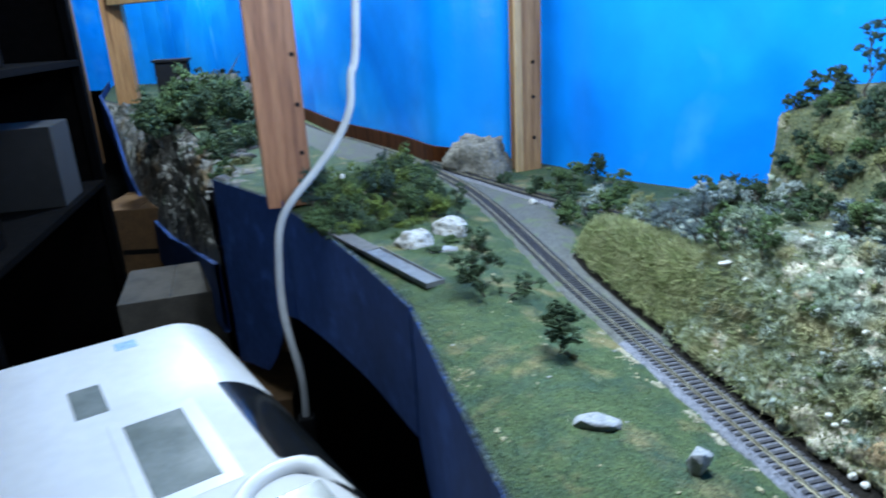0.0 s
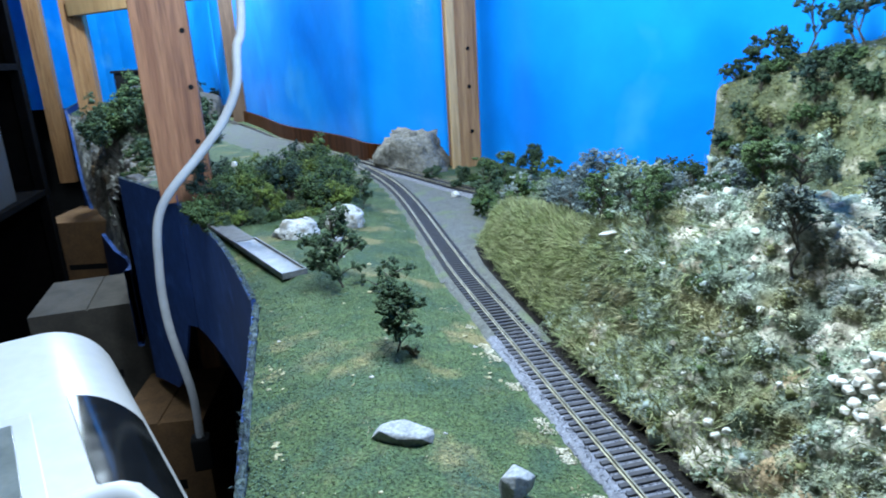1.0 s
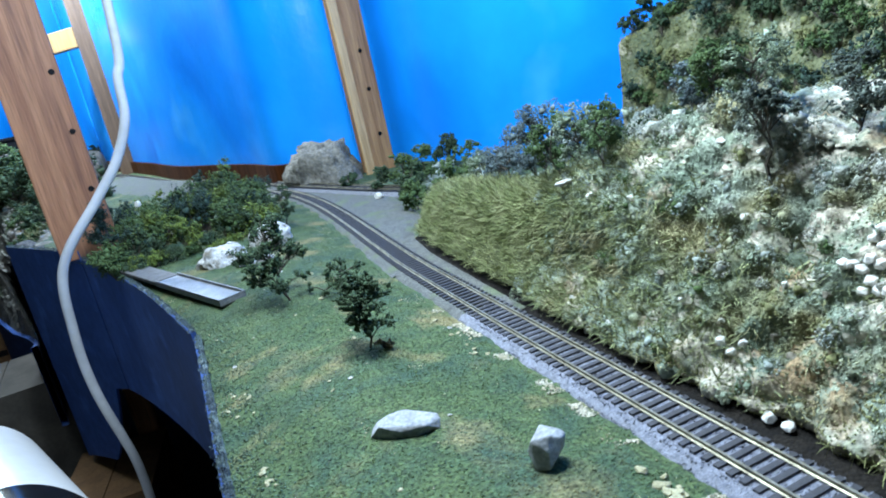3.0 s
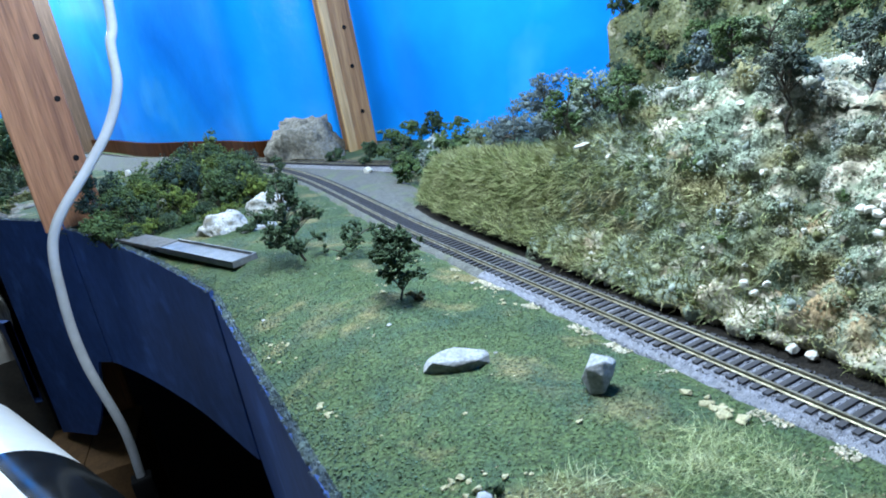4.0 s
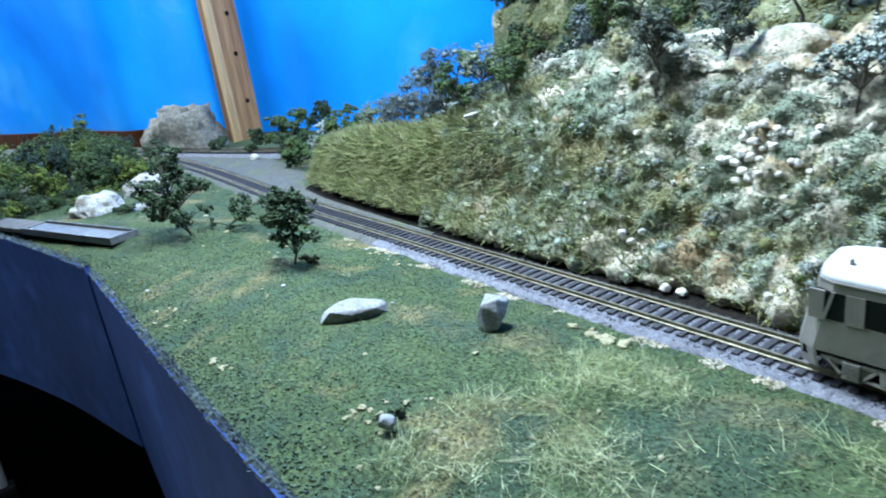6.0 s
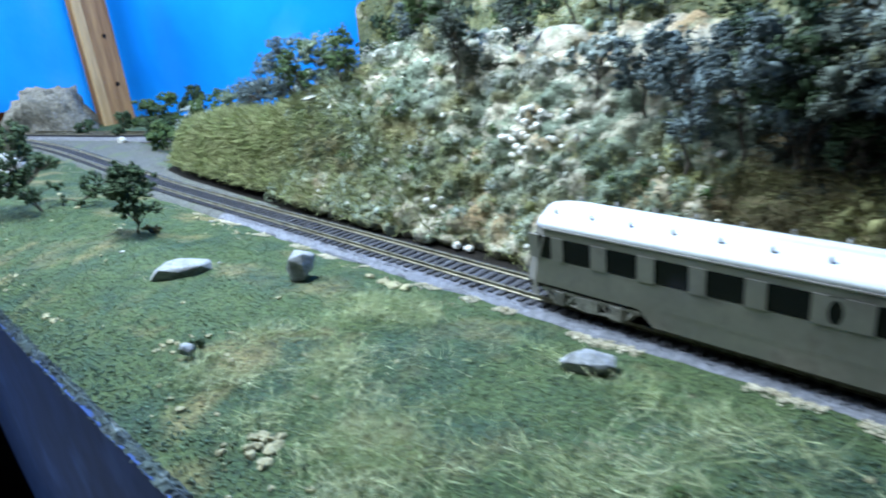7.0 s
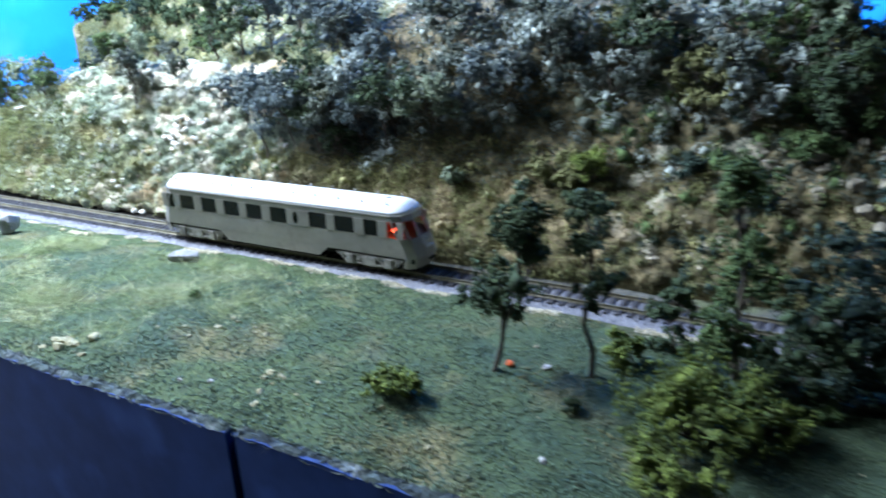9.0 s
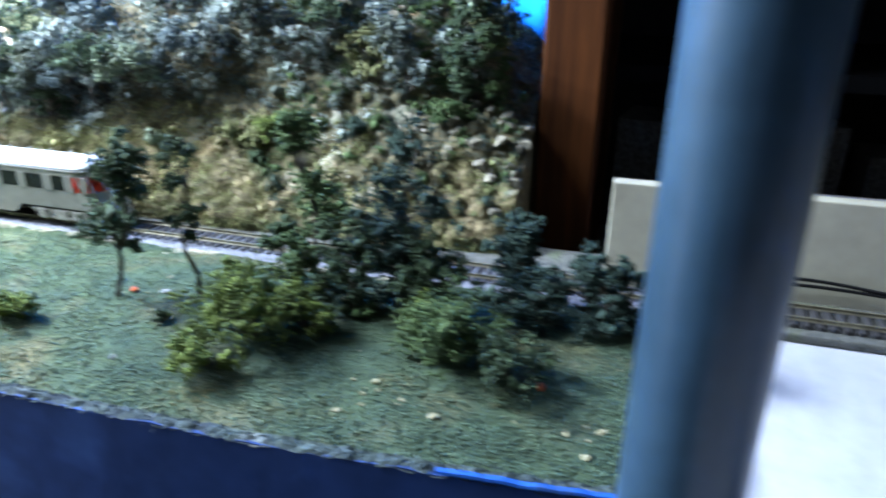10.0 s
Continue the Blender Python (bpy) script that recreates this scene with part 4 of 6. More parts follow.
for x, y, z, s in ((0.036, 0.127, -0.006, 0.007), (0.037, 0.117, -0.006, 0.006), (0.036, 0.266, -0.006, 0.004), (0.047, 0.163, 0.017, 0.0055), (0.047, 0.157, 0.013, 0.005), (0.048, 0.150, 0.020, 0.0045)):
    stone("white_stone", x, y, z, s, s * 0.9, s * 0.8, M_WHITESTONE, "small white stone at the foot of the slope", rs.random(), group="white stones on the slope")
for k in range(34):
    fi = np.array([(rs.gauss(0.100, 0.011) - HY0) / (HY1 - HY0)])
    q, nn = on_hill(fi, np.array([rs.uniform(0.44, 0.58)]))
    s = rs.uniform(0.003, 0.006)
    c = q[0] + nn[0] * 0.0015
    stone("white_stone", c[0], c[1], c[2] - s * 0.3, s, s, s * 0.8, M_WHITESTONE, "white stone in a pale clump on the slope", rs.random(), facets=30, group="white stones on the slope")
for k in range(60):
    fi = np.array([rs.uniform(0.40, 0.72)])
    q, nn = on_hill(fi, np.array([rs.uniform(0.05, 0.7)]))
    s = rs.uniform(0.002, 0.006)
    c = q[0] + nn[0] * 0.001
    stone("slope_stone", c[0], c[1], c[2] - s * 0.3, s, s, s * 0.8, M_WHITESTONE if k % 3 else M_TANSTONE, "pale stone lodged in the slope foliage", rs.random(), facets=12, group="stones lodged in the slope")
for k in range(50):
    y = rs.uniform(-0.45, 0.75)
    x = rs.uniform(edge_x(y) + 0.01, track_x(y) - 0.03)
    s = rs.uniform(0.0018, 0.004)
    stone("chip", x, y, gz(x, y), s * 1.4, s, s * 0.6, M_CLOD if k % 4 else M_PALEROCK, "pale stone chip on the turf", rs.random(), facets=12, group="stone chips on the turf")

for k in range(34):
    end = k % 3 == 0
    fi = np.array([((rs.gauss(-0.470, 0.010) if end else rs.gauss(-0.415, 0.030)) - HY0) / (HY1 - HY0)]).clip(0, 1)
    q, nn = on_hill(fi, np.array([rs.uniform(0.2, 0.62) if end else rs.gauss(0.46, 0.07)]))
    s = rs.uniform(0.005, 0.012)
    cc = q[0] + nn[0] * 0.002
    stone("slope_rock", cc[0], cc[1], cc[2] - s * 0.4, s, s * rs.uniform(0.8, 1.3), s * 0.8, M_TANSTONE, "tan and pale rock breaking out of the slope", rs.random(), facets=16, rz=rs.uniform(0, 90), category="rock", group="rocks on the near slope")

# clusters of pale clods trodden into the turf
for cx, cy, m, spread in ((-0.160, 0.030, 14, 0.010), (-0.152, 0.135, 9, 0.009), (-0.168, -0.070, 14, 0.009), (-0.033, 0.110, 14, 0.010), (-0.172, 0.330, 8, 0.012), (-0.150, -0.20, 10, 0.012), (-0.175, 0.235, 8, 0.006), (-0.030, 0.30, 8, 0.012), (-0.140, 0.118, 7, 0.018), (-0.150, -0.47, 12, 0.018), (-0.145, -0.55, 8, 0.014), (-0.118, 0.075, 5, 0.02), (-0.165, 0.08, 6, 0.014), (-0.09, 0.37, 6, 0.02), (-0.12, -0.13, 8, 0.02)):
    for k in range(m):
        x, y, s = cx + rs.gauss(0, spread * 0.45), cy + rs.gauss(0, spread), rs.uniform(0.0012, 0.0038) * (1.7 if m == 14 else 1.0)
        stone("clod", x, y, gz(x, y) - 0.0002, s * 1.3, s, s * 0.55, M_CLOD, "tan clod trodden into the turf", rs.random(), facets=14, rz=rs.uniform(0, 180), category="clod", group="clods on the turf")

# ---- track ----
def offset_line(line, off):
    d = np.gradient(line, axis=0)
    nrm = np.stack([d[:, 1], -d[:, 0]], 1)
    nrm /= np.linalg.norm(nrm, axis=1)[:, None]
    return line + nrm * off


def rail_mesh(line, z):
    """A rail with foot, web and head, swept along a line in plan."""
    prof = [(-0.0012, -0.0024), (0.0012, -0.0024), (0.0012, -0.0020), (0.0003, -0.0017), (0.0003, -0.0008), (0.0006, -0.0006), (0.0006, 0.0), (-0.0006, 0.0), (-0.0006, -0.0006), (-0.0003, -0.0008), (-0.0003, -0.0017), (-0.0012, -0.0020)]
    rows = [np.concatenate([offset_line(line, o), np.full((len(line), 1), z + h)], 1) for o, h in prof]
    V = np.stack(rows, 1)
    n, k = V.shape[:2]
    f = [(i * k + j, i * k + (j + 1) % k, (i + 1) * k + (j + 1) % k, (i + 1) * k + j) for i in range(n - 1) for j in range(k)]
    f += [tuple(range(k))[::-1], tuple((n - 1) * k + j for j in range(k))]
    return mesh_data("rail", V.reshape(-1, 3), f, M_RAIL)


def along(line, step):
    d = np.r_[0, np.cumsum(np.linalg.norm(np.diff(line, axis=0), axis=1))]
    s = np.arange(0, d[-1], step)
    p = np.stack([np.interp(s, d, line[:, 0]), np.interp(s, d, line[:, 1])], 1)
    g = np.gradient(line, axis=0)
    return p, np.degrees(np.arctan2(np.interp(s, d, g[:, 1]), np.interp(s, d, g[:, 0]))) - 90


def bed_mesh(line, half, top, foot, seed):
    """The ballast shoulder under a track, with an uneven edge."""
    offs = [-half - 0.004, -half, -half * 0.5, 0, half * 0.5, half * 0.78, half * 0.80 + 0.003]
    r = np.random.default_rng(seed)
    rows = []
    for o in offs:
        p = offset_line(line, o)
        if abs(o) > half:
            p[:, 0] += r.normal(0, 0.0012, len(p))
        zz = (foot if o in (offs[0], offs[-1]) else top) + r.normal(0, 0.0002, len(p))
        rows.append(np.concatenate([p, zz[:, None]], 1))
    V = np.stack(rows, 1)
    n, k = V.shape[:2]
    f = [(i * k + j, i * k + j + 1, (i + 1) * k + j + 1, (i + 1) * k + j) for i in range(n - 1) for j in range(k - 1)]
    return mesh_data("ballast", V.reshape(-1, 3), f, M_BALLAST, True)


def dense(line, step):
    p, _ = along(line, step)
    return p


main = dense(TRACK, 0.006)
track = thing("railway_track", 0, 0, 0, "single model railway track with nickel rails on dark sleepers", "railway track")
part("rail", rail_mesh(offset_line(main, -0.00855), 0.0), None, track)
part("rail", rail_mesh(offset_line(main, 0.00855), 0.0), None, track)
near = (main[:, 1] > -0.585) & (main[:, 1] < 0.36)
part("ballast", bed_mesh(main[near], 0.0190, -0.0036, -0.0075, 3), None, track, "pale bluish-grey ballast shoulder")
far_bed = bed_mesh(main[main[:, 1] > 0.352], 0.0185, -0.0038, -0.0075, 5)
far_bed.materials[0] = M_GRAVEL
part("ballast", far_bed, None, track, "grey gravel ballast")
tie = bpy.data.meshes.new("sleeper")
bm = boxed(-0.0148, 0.0148, -0.0015, 0.0015, -0.0044, -0.0023)
bm.to_mesh(tie)
bm.free()
tie.materials.append(M_TIE)
pos, turn = along(TRACK, 0.0068)
far_v, far_f = [], []
for (x, y), a in zip(pos, turn):
    m = pose(x, y, 0, 0, 0, a)
    if -0.9 < y < 1.02:
        o = part("sleeper", tie, None, track)
        o.matrix_basis = m
    else:
        k = len(far_v)
        far_v += [(m @ v.co)[:] for v in tie.vertices]
        far_f += [tuple(i + k for i in p.vertices) for p in tie.polygons]
tagged(part("far_sleeper_run", mesh_data("far_sleeper_run", far_v, far_f, M_TIE), None, track), kind="stuff")
# loose ballast grains
r = np.random.default_rng(51)
n = 18000
y = r.uniform(-0.58, 0.36, n)
x = track_x(y) + r.uniform(-0.0225, 0.0160, n)
v, f = granules(np.stack([x, y, np.where(x - track_x(y) > -0.0190, -0.0035, -0.0060) + r.uniform(-0.0002, 0.0004, n)], 1), r.uniform(0.0003, 0.0007, n), r, four=True)
tagged(part("loose_ballast", mesh_data("loose_ballast", v, f, M_BALLAST), None, track), kind="stuff")

# pale crumbs spilled along the ballast's edge
n = 6500
y = r.uniform(-0.45, 0.40, n)
y = y[patch(y, y * 0, 26, 31.0) > 0.02]
x = track_x(y) - 0.0285 + r.normal(0, 0.0024, len(y))
v, f = granules(np.stack([x, y, ground_z(x, y) + 0.0004], 1), r.uniform(0.0004, 0.0012, len(y)), r, 0.6)
tagged(new("pale_crumbs", mesh_data("pale_crumbs", v, f, M_SAND)), "whitish crumbs spilled along the ballast's edge", "crumbs", kind="stuff")

# painted shade under the hill's foot, gravel up to it beside the far track
lip_y = [s[0] for s in STATIONS]
lip_x = [s[1][1][0] for s in STATIONS]


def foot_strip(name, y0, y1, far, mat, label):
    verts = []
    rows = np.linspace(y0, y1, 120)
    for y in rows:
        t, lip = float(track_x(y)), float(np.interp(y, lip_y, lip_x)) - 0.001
        a, b = {"gravel": (t + 0.0155, lip), "under_lip": (lip if y > 0.345 else t + 0.0155, lip + 0.022)}[far]
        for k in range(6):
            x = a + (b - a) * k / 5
            verts.append((x, y, -0.0060 + 0.0006 * noise.noise((x * 160, y * 160, 2)) - (0.002 if k == 0 and far == "gravel" else 0) - (0.0006 if far == "under_lip" else 0)))
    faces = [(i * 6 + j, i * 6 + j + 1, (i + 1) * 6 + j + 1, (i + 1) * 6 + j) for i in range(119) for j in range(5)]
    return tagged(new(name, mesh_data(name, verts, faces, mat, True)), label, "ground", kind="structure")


foot_strip("gap_shade_strip", -0.03, 0.645, "under_lip", M_GAPSHADE, "near-black strip standing for the shaded gap under the hill's foot")
foot_strip("gravel_strip", -0.58, -0.0305, "under_lip", M_GRAVEL, "grey gravel strip at the hill's foot")
foot_strip("gravel_strip", 0.335, 0.62, "gravel", M_GRAVEL, "grey gravel strip beside the track")

SIDING = smooth_line([(0.012, 1.30), (0.045, 1.17), (0.075, 1.07), (0.100, 0.98), (0.130, 0.89), (0.175, 0.78), (0.24, 0.64), (0.30, 0.5)], 10)
side = dense(SIDING, 0.008)
siding = thing("siding_track", 0, 0, 0, "branch track on pale ballast curving behind the trees", "railway track")
part("rail", rail_mesh(offset_line(side, -0.00855), 0.004), None, siding)
part("rail", rail_mesh(offset_line(side, 0.00855), 0.004), None, siding)
part("ballast", bed_mesh(side, 0.019, -0.001, -0.008, 4), None, siding)
pos, turn = along(SIDING, 0.0068)
for (x, y), a in zip(pos, turn):
    o = part("sleeper", tie, None, siding)
    o.matrix_basis = pose(x, y, 0.004, 0, 0, a)

# gravel yard between the tracks
verts, faces = [], []
gy = np.linspace(0.50, 2.40, 120)
for y in gy:
    xa, xb = float(track_x(y)) - 0.030 - 0.004 * noise.noise((y * 40, 1, 0)) - 0.14 * float(np.interp(y, [1.15, 1.5], [0, 1])), float(np.interp(y, [0.5, 0.62, 0.7, 0.9, 1.1, 1.25, 1.32, 1.5, 1.7, 2.0, 2.4], [0.03, 0.05, 0.10, 0.13, 0.12, 0.07, 0.03, -0.012, -0.07, -0.16, -0.25]))
    for k in range(9):
        x = xa + (max(xb, xa + 0.05) - xa) * k / 8
        verts.append((x, y, -0.0058 + 0.010 * float(np.interp(y, [1.15, 1.4], [0, 1])) * (k < 7) + 0.0004 * noise.noise((x * 90, y * 90, 2)) - (0.004 if k in (0, 8) else 0)))
faces = [(i * 9 + j, i * 9 + j + 1, (i + 1) * 9 + j + 1, (i + 1) * 9 + j) for i in range(119) for j in range(8)]
tagged(new("gravel_yard", mesh_data("gravel_yard", verts, faces, M_GRAVEL, True)), "grey gravel flat beside the track", "ground", kind="structure")

# ---- railcar ----
def nose_y(z, end):
    """How far the raked ends lean back at a height."""
    rake = float(np.interp(z, [0.004, 0.010, 0.022, 0.0365, 0.041, 0.048], [0.003, 0.0, 0.0040, 0.0105, 0.0118, 0.0185]))
    return rake if end == 0 else 0.243 - rake * 0.62


def ring(z, half, inset=0.0):
    """A plan outline of the car at a height: both sides and the faceted ends."""
    a, b = nose_y(z, 0) + inset, nose_y(z, 1) - inset
    h = half
    return [(-h, a + 0.010, z), (-h * 0.82, a + 0.0035, z), (-h * 0.35, a, z), (h * 0.35, a, z), (h * 0.82, a + 0.0035, z), (h, a + 0.010, z),
            (h, b - 0.010, z), (h * 0.82, b - 0.0035, z), (h * 0.35, b, z), (-h * 0.35, b, z), (-h * 0.82, b - 0.0035, z), (-h, b - 0.010, z)]


def loft(rings, cap_top=True, cap_low=True):
    bm = bmesh.new()
    R = [[bm.verts.new(p) for p in g] for g in rings]
    for a, b in zip(R, R[1:]):
        k = len(a)
        for i in range(k):
            bm.faces.new((a[i], a[(i + 1) % k], b[(i + 1) % k], b[i]))
    if cap_low:
        bm.faces.new(R[0][::-1])
    if cap_top:
        bm.faces.new(R[-1])
    bmesh.ops.recalc_face_normals(bm, faces=bm.faces)
    return bm


HALF = 0.0168
WIN = [(0.017, 0.0245), (0.032, 0.043), (0.051, 0.067), (0.074, 0.089), (0.109, 0.124), (0.132, 0.147), (0.154, 0.169), (0.177, 0.192), (0.200, 0.215), (0.2215, 0.2290)]
car = thing("railcar", 0.00825, -0.205, 0.0, "silver streamlined model railcar with dark windows and a red-lit cab", "railcar")
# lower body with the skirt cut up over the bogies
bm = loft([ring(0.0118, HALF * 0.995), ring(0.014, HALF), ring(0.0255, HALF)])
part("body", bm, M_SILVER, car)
bm = bmesh.new()
for s in (-1, 1):
    q = [(0.0745, 0.0125), (0.0835, 0.0048), (0.1695, 0.0048), (0.1775, 0.0125)]
    vs = [[bm.verts.new((s * HALF * k, yy, zz)) for yy, zz in q] for k in (0.994, 0.93)]
    bm.faces.new(vs[0])
    bm.faces.new(vs[1][::-1])
    for i in range(4):
        bm.faces.new((vs[0][i], vs[0][(i + 1) % 4], vs[1][(i + 1) % 4], vs[1][i]))
bmesh.ops.recalc_face_normals(bm, faces=bm.faces)
part("skirt", bm, M_SILVER, car)
part("floor_pan", boxed(-HALF * 0.9, HALF * 0.9, 0.006, 0.237, 0.0085, 0.0117), M_BLACK, car)
for end in (0, 1):
    lo, hi = ring(0.0045, HALF * 0.97), ring(0.0122, HALF * 0.995)
    ids = [0, 1, 2, 3, 4, 5] if end == 0 else [6, 7, 8, 9, 10, 11]
    apron = bmesh.new()
    inn = Vector((0, 0.0012 if end == 0 else -0.0012, 0))
    for a, c in zip(ids, ids[1:]):
        o = [Vector(v) for v in (lo[a], lo[c], hi[c], hi[a])]
        vs = [apron.verts.new(v) for v in o] + [apron.verts.new(v + inn) for v in o]
        for fc in ((0, 1, 2, 3), (7, 6, 5, 4), (0, 4, 5, 1), (1, 5, 6, 2), (2, 6, 7, 3), (3, 7, 4, 0)):
            apron.faces.new([vs[i] for i in fc])
    bmesh.ops.recalc_face_normals(apron, faces=apron.faces)
    part("nose_apron", apron, M_SILVER, car)
for s in (-1, 1):
    cuts = [0.0125] + [v for w in WIN for v in w] + [0.101 - 0.0028, 0.101 + 0.0028, 0.2345]
    cuts = sorted(cuts)
    solid = [(cuts[i], cuts[i + 1]) for i in range(0, len(cuts), 2)]
    for y0, y1 in solid:
        part("window_pillar", boxed(s * HALF - 0.0005, s * HALF + 0.0005, y0, y1, 0.0253, 0.0368), M_SILVER, car)
    for y0, y1 in WIN + [(0.0982, 0.1038)]:
        part("window_pane", boxed(s * HALF - 0.0004 - s * 0.0003, s * HALF + 0.0002 - s * 0.0003, y0, y1, 0.0258, 0.0362), M_CLEAR if y0 < 0.02 else M_GLASS, car)
    oval = bmesh.new()
    for k in range(16):
        a0, a1 = 2 * math.pi * k / 16, 2 * math.pi * (k + 1) / 16
        o = [(0.101 + math.cos(t) * 0.0024, 0.031 + math.sin(t) * 0.0046) for t in (a0, a1)]
        p = [(0.101 + max(min(math.cos(t) * 2.0, 1), -1) * 0.0031, 0.031 + max(min(math.sin(t) * 2.0, 1), -1) * 0.0057) for t in (a0, a1)]
        vs = [oval.verts.new((s * HALF + s * 0.0005, *q)) for q in (o[0], o[1], p[1], p[0])]
        oval.faces.new(vs if s > 0 else vs[::-1])
    part("oval_window_frame", oval, M_SILVER, car)
# cab pillars and raked screens at both ends
for end in (0, 1):
    lo, hi = ring(0.0253, HALF), ring(0.0368, HALF * 0.985)
    ids = [0, 1, 2, 3, 4, 5] if end == 0 else [6, 7, 8, 9, 10, 11]
    inward = Vector((0, 0.0012 if end == 0 else -0.0012, 0))
    pill = bmesh.new()
    for a in ids:
        p0, p1 = Vector(lo[a]), Vector(hi[a])
        w = Vector((0.0009, 0, 0))
        vs = [pill.verts.new(q) for q in (p0 - w, p0 + w, p1 + w, p1 - w, p0 - w + inward, p0 + w + inward, p1 + w + inward, p1 - w + inward)]
        for fc in ((0, 1, 2, 3), (7, 6, 5, 4), (0, 4, 5, 1), (1, 5, 6, 2), (2, 6, 7, 3), (3, 7, 4, 0)):
            pill.faces.new([vs[i] for i in fc])
    bmesh.ops.recalc_face_normals(pill, faces=pill.faces)
    part("cab_frame", pill, M_SILVER, car)
    for a, b in zip(ids, ids[1:]):
        g = bmesh.new()
        g.faces.new([g.verts.new(Vector(q) + inward * 0.5) for q in (lo[a], lo[b], hi[b], hi[a])])
        part("cab_window", g, M_GLASS if end else M_CLEAR, car, "" if end else "clear cab window glowing red")
    part("cab_bulkhead", boxed(-HALF * 0.94, HALF * 0.94, *((0.030, 0.031) if end == 0 else (0.214, 0.215)), 0.0253, 0.0368), M_BLACK if end else M_REDLIT, car)
part("interior", boxed(-HALF * 0.6, HALF * 0.6, 0.033, 0.21, 0.0253, 0.0335), M_BLACK, car, "dark seats seen through the windows")
bm = loft([ring(0.0366, HALF * 1.0), ring(0.0398, HALF * 1.0), ring(0.0402, HALF * 1.03), ring(0.0408, HALF * 1.03)], True, True)
part("cant_rail", bm, M_SILVER, car)
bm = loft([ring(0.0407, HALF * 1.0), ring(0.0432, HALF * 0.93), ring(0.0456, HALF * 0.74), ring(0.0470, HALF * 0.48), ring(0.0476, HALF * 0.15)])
part("roof", bm, M_ROOF, car, "silver curved roof, overhead light put into its brighter colour", smooth=True)
for k in range(11):
    yy = 0.028 + k * 0.0195
    for s in (-1, 1):
        v = bmesh.new()
        bmesh.ops.create_cone(v, cap_ends=True, segments=8, radius1=0.0009, radius2=0.0007, depth=0.0020, matrix=Matrix.Translation((s * HALF * 0.62, yy, 0.0474)))
        part("roof_vent", v, M_UNDER, car)
v = bmesh.new()
bmesh.ops.create_cone(v, cap_ends=True, segments=12, radius1=0.0028, radius2=0.0022, depth=0.0016, matrix=Matrix.Translation((0.001, 0.034, 0.0480)))
part("roof_dome", v, M_ROOF, car)
for end, yy in ((0, 0.0016), (1, 0.2415)):
    v = bmesh.new()
    bmesh.ops.create_cone(v, cap_ends=True, segments=12, radius1=0.0013, radius2=0.0011, depth=0.002, matrix=Matrix.Translation((0, nose_y(0.0225, end) + (0.0 if end == 0 else 0.0), 0.0225)) @ Matrix.Rotation(math.pi / 2, 4, "X"))
    part("headlamp", v, M_WHITE, car)
    yy = nose_y(0.018, end)
    d = -1 if end == 0 else 1
    part("number_bar", boxed(-0.0035, 0.0035, *sorted((yy, yy + d * 0.0006)), 0.0172, 0.0186), M_WHITE, car, "small white plate with unreadable marks")
    part("coupler_slot", boxed(-0.0035, 0.0035, *sorted((nose_y(0.0095, end) - d * 0.001, nose_y(0.0095, end) + d * 0.0003)), 0.0088, 0.0100), M_BLACK, car)
# red bulb in the leading cab
v = bmesh.new()
bmesh.ops.create_icosphere(v, subdivisions=2, radius=0.0017, matrix=Matrix.Translation((-0.0140, 0.0205, 0.0305)))
part("cab_bulb", v, M_RED, car, "glowing red bulb in the cab")


def bogie(yc):
    b = part("bogie", boxed(-0.0118, 0.0118, yc - 0.024, yc + 0.024, 0.0052, 0.0082, bevel=0.0005), M_UNDER, car, "grimy bogie frame under the body")
    for s in (-1, 1):
        bm = bmesh.new()
        box(bm, s * 0.0152 - 0.0008, s * 0.0152 + 0.0008, yc - 0.027, yc + 0.027, 0.0082, 0.0102, bevel=0.0004)
        for yy in (yc - 0.0155, yc + 0.0155):
            box(bm, s * 0.0156 - 0.0013, s * 0.0156 + 0.0013, yy - 0.0032, yy + 0.0032, 0.0026, 0.0098, bevel=0.0006)
            tube(bm, [(s * 0.0157, yy - 0.008, 0.0085), (s * 0.0159, yy - 0.004, 0.0042)], 0.0007, 5)
            tube(bm, [(s * 0.0157, yy + 0.008, 0.0085), (s * 0.0159, yy + 0.004, 0.0042)], 0.0007, 5)
        tube(bm, [(s * 0.0156, yc - 0.012, 0.0042), (s * 0.0158, yc, 0.0030), (s * 0.0156, yc + 0.012, 0.0042)], 0.0008, 5)
        box(bm, s * 0.0154 - 0.0011, s * 0.0154 + 0.0011, yc - 0.006, yc + 0.006, 0.0034, 0.0095, bevel=0.0006)
        o = part("side_frame", bm, M_UNDER, b)
        for yy in (yc - 0.0155, yc + 0.0155):
            w = bmesh.new()
            bmesh.ops.create_cone(w, cap_ends=True, segments=20, radius1=0.0055, radius2=0.0055, depth=0.0022, matrix=Matrix.Translation((s * 0.0085, yy, 0.0056)) @ Matrix.Rotation(math.pi / 2, 4, "Y"))
            part("wheel", w, M_UNDER, b)


bogie(0.0415)
bogie(0.203)

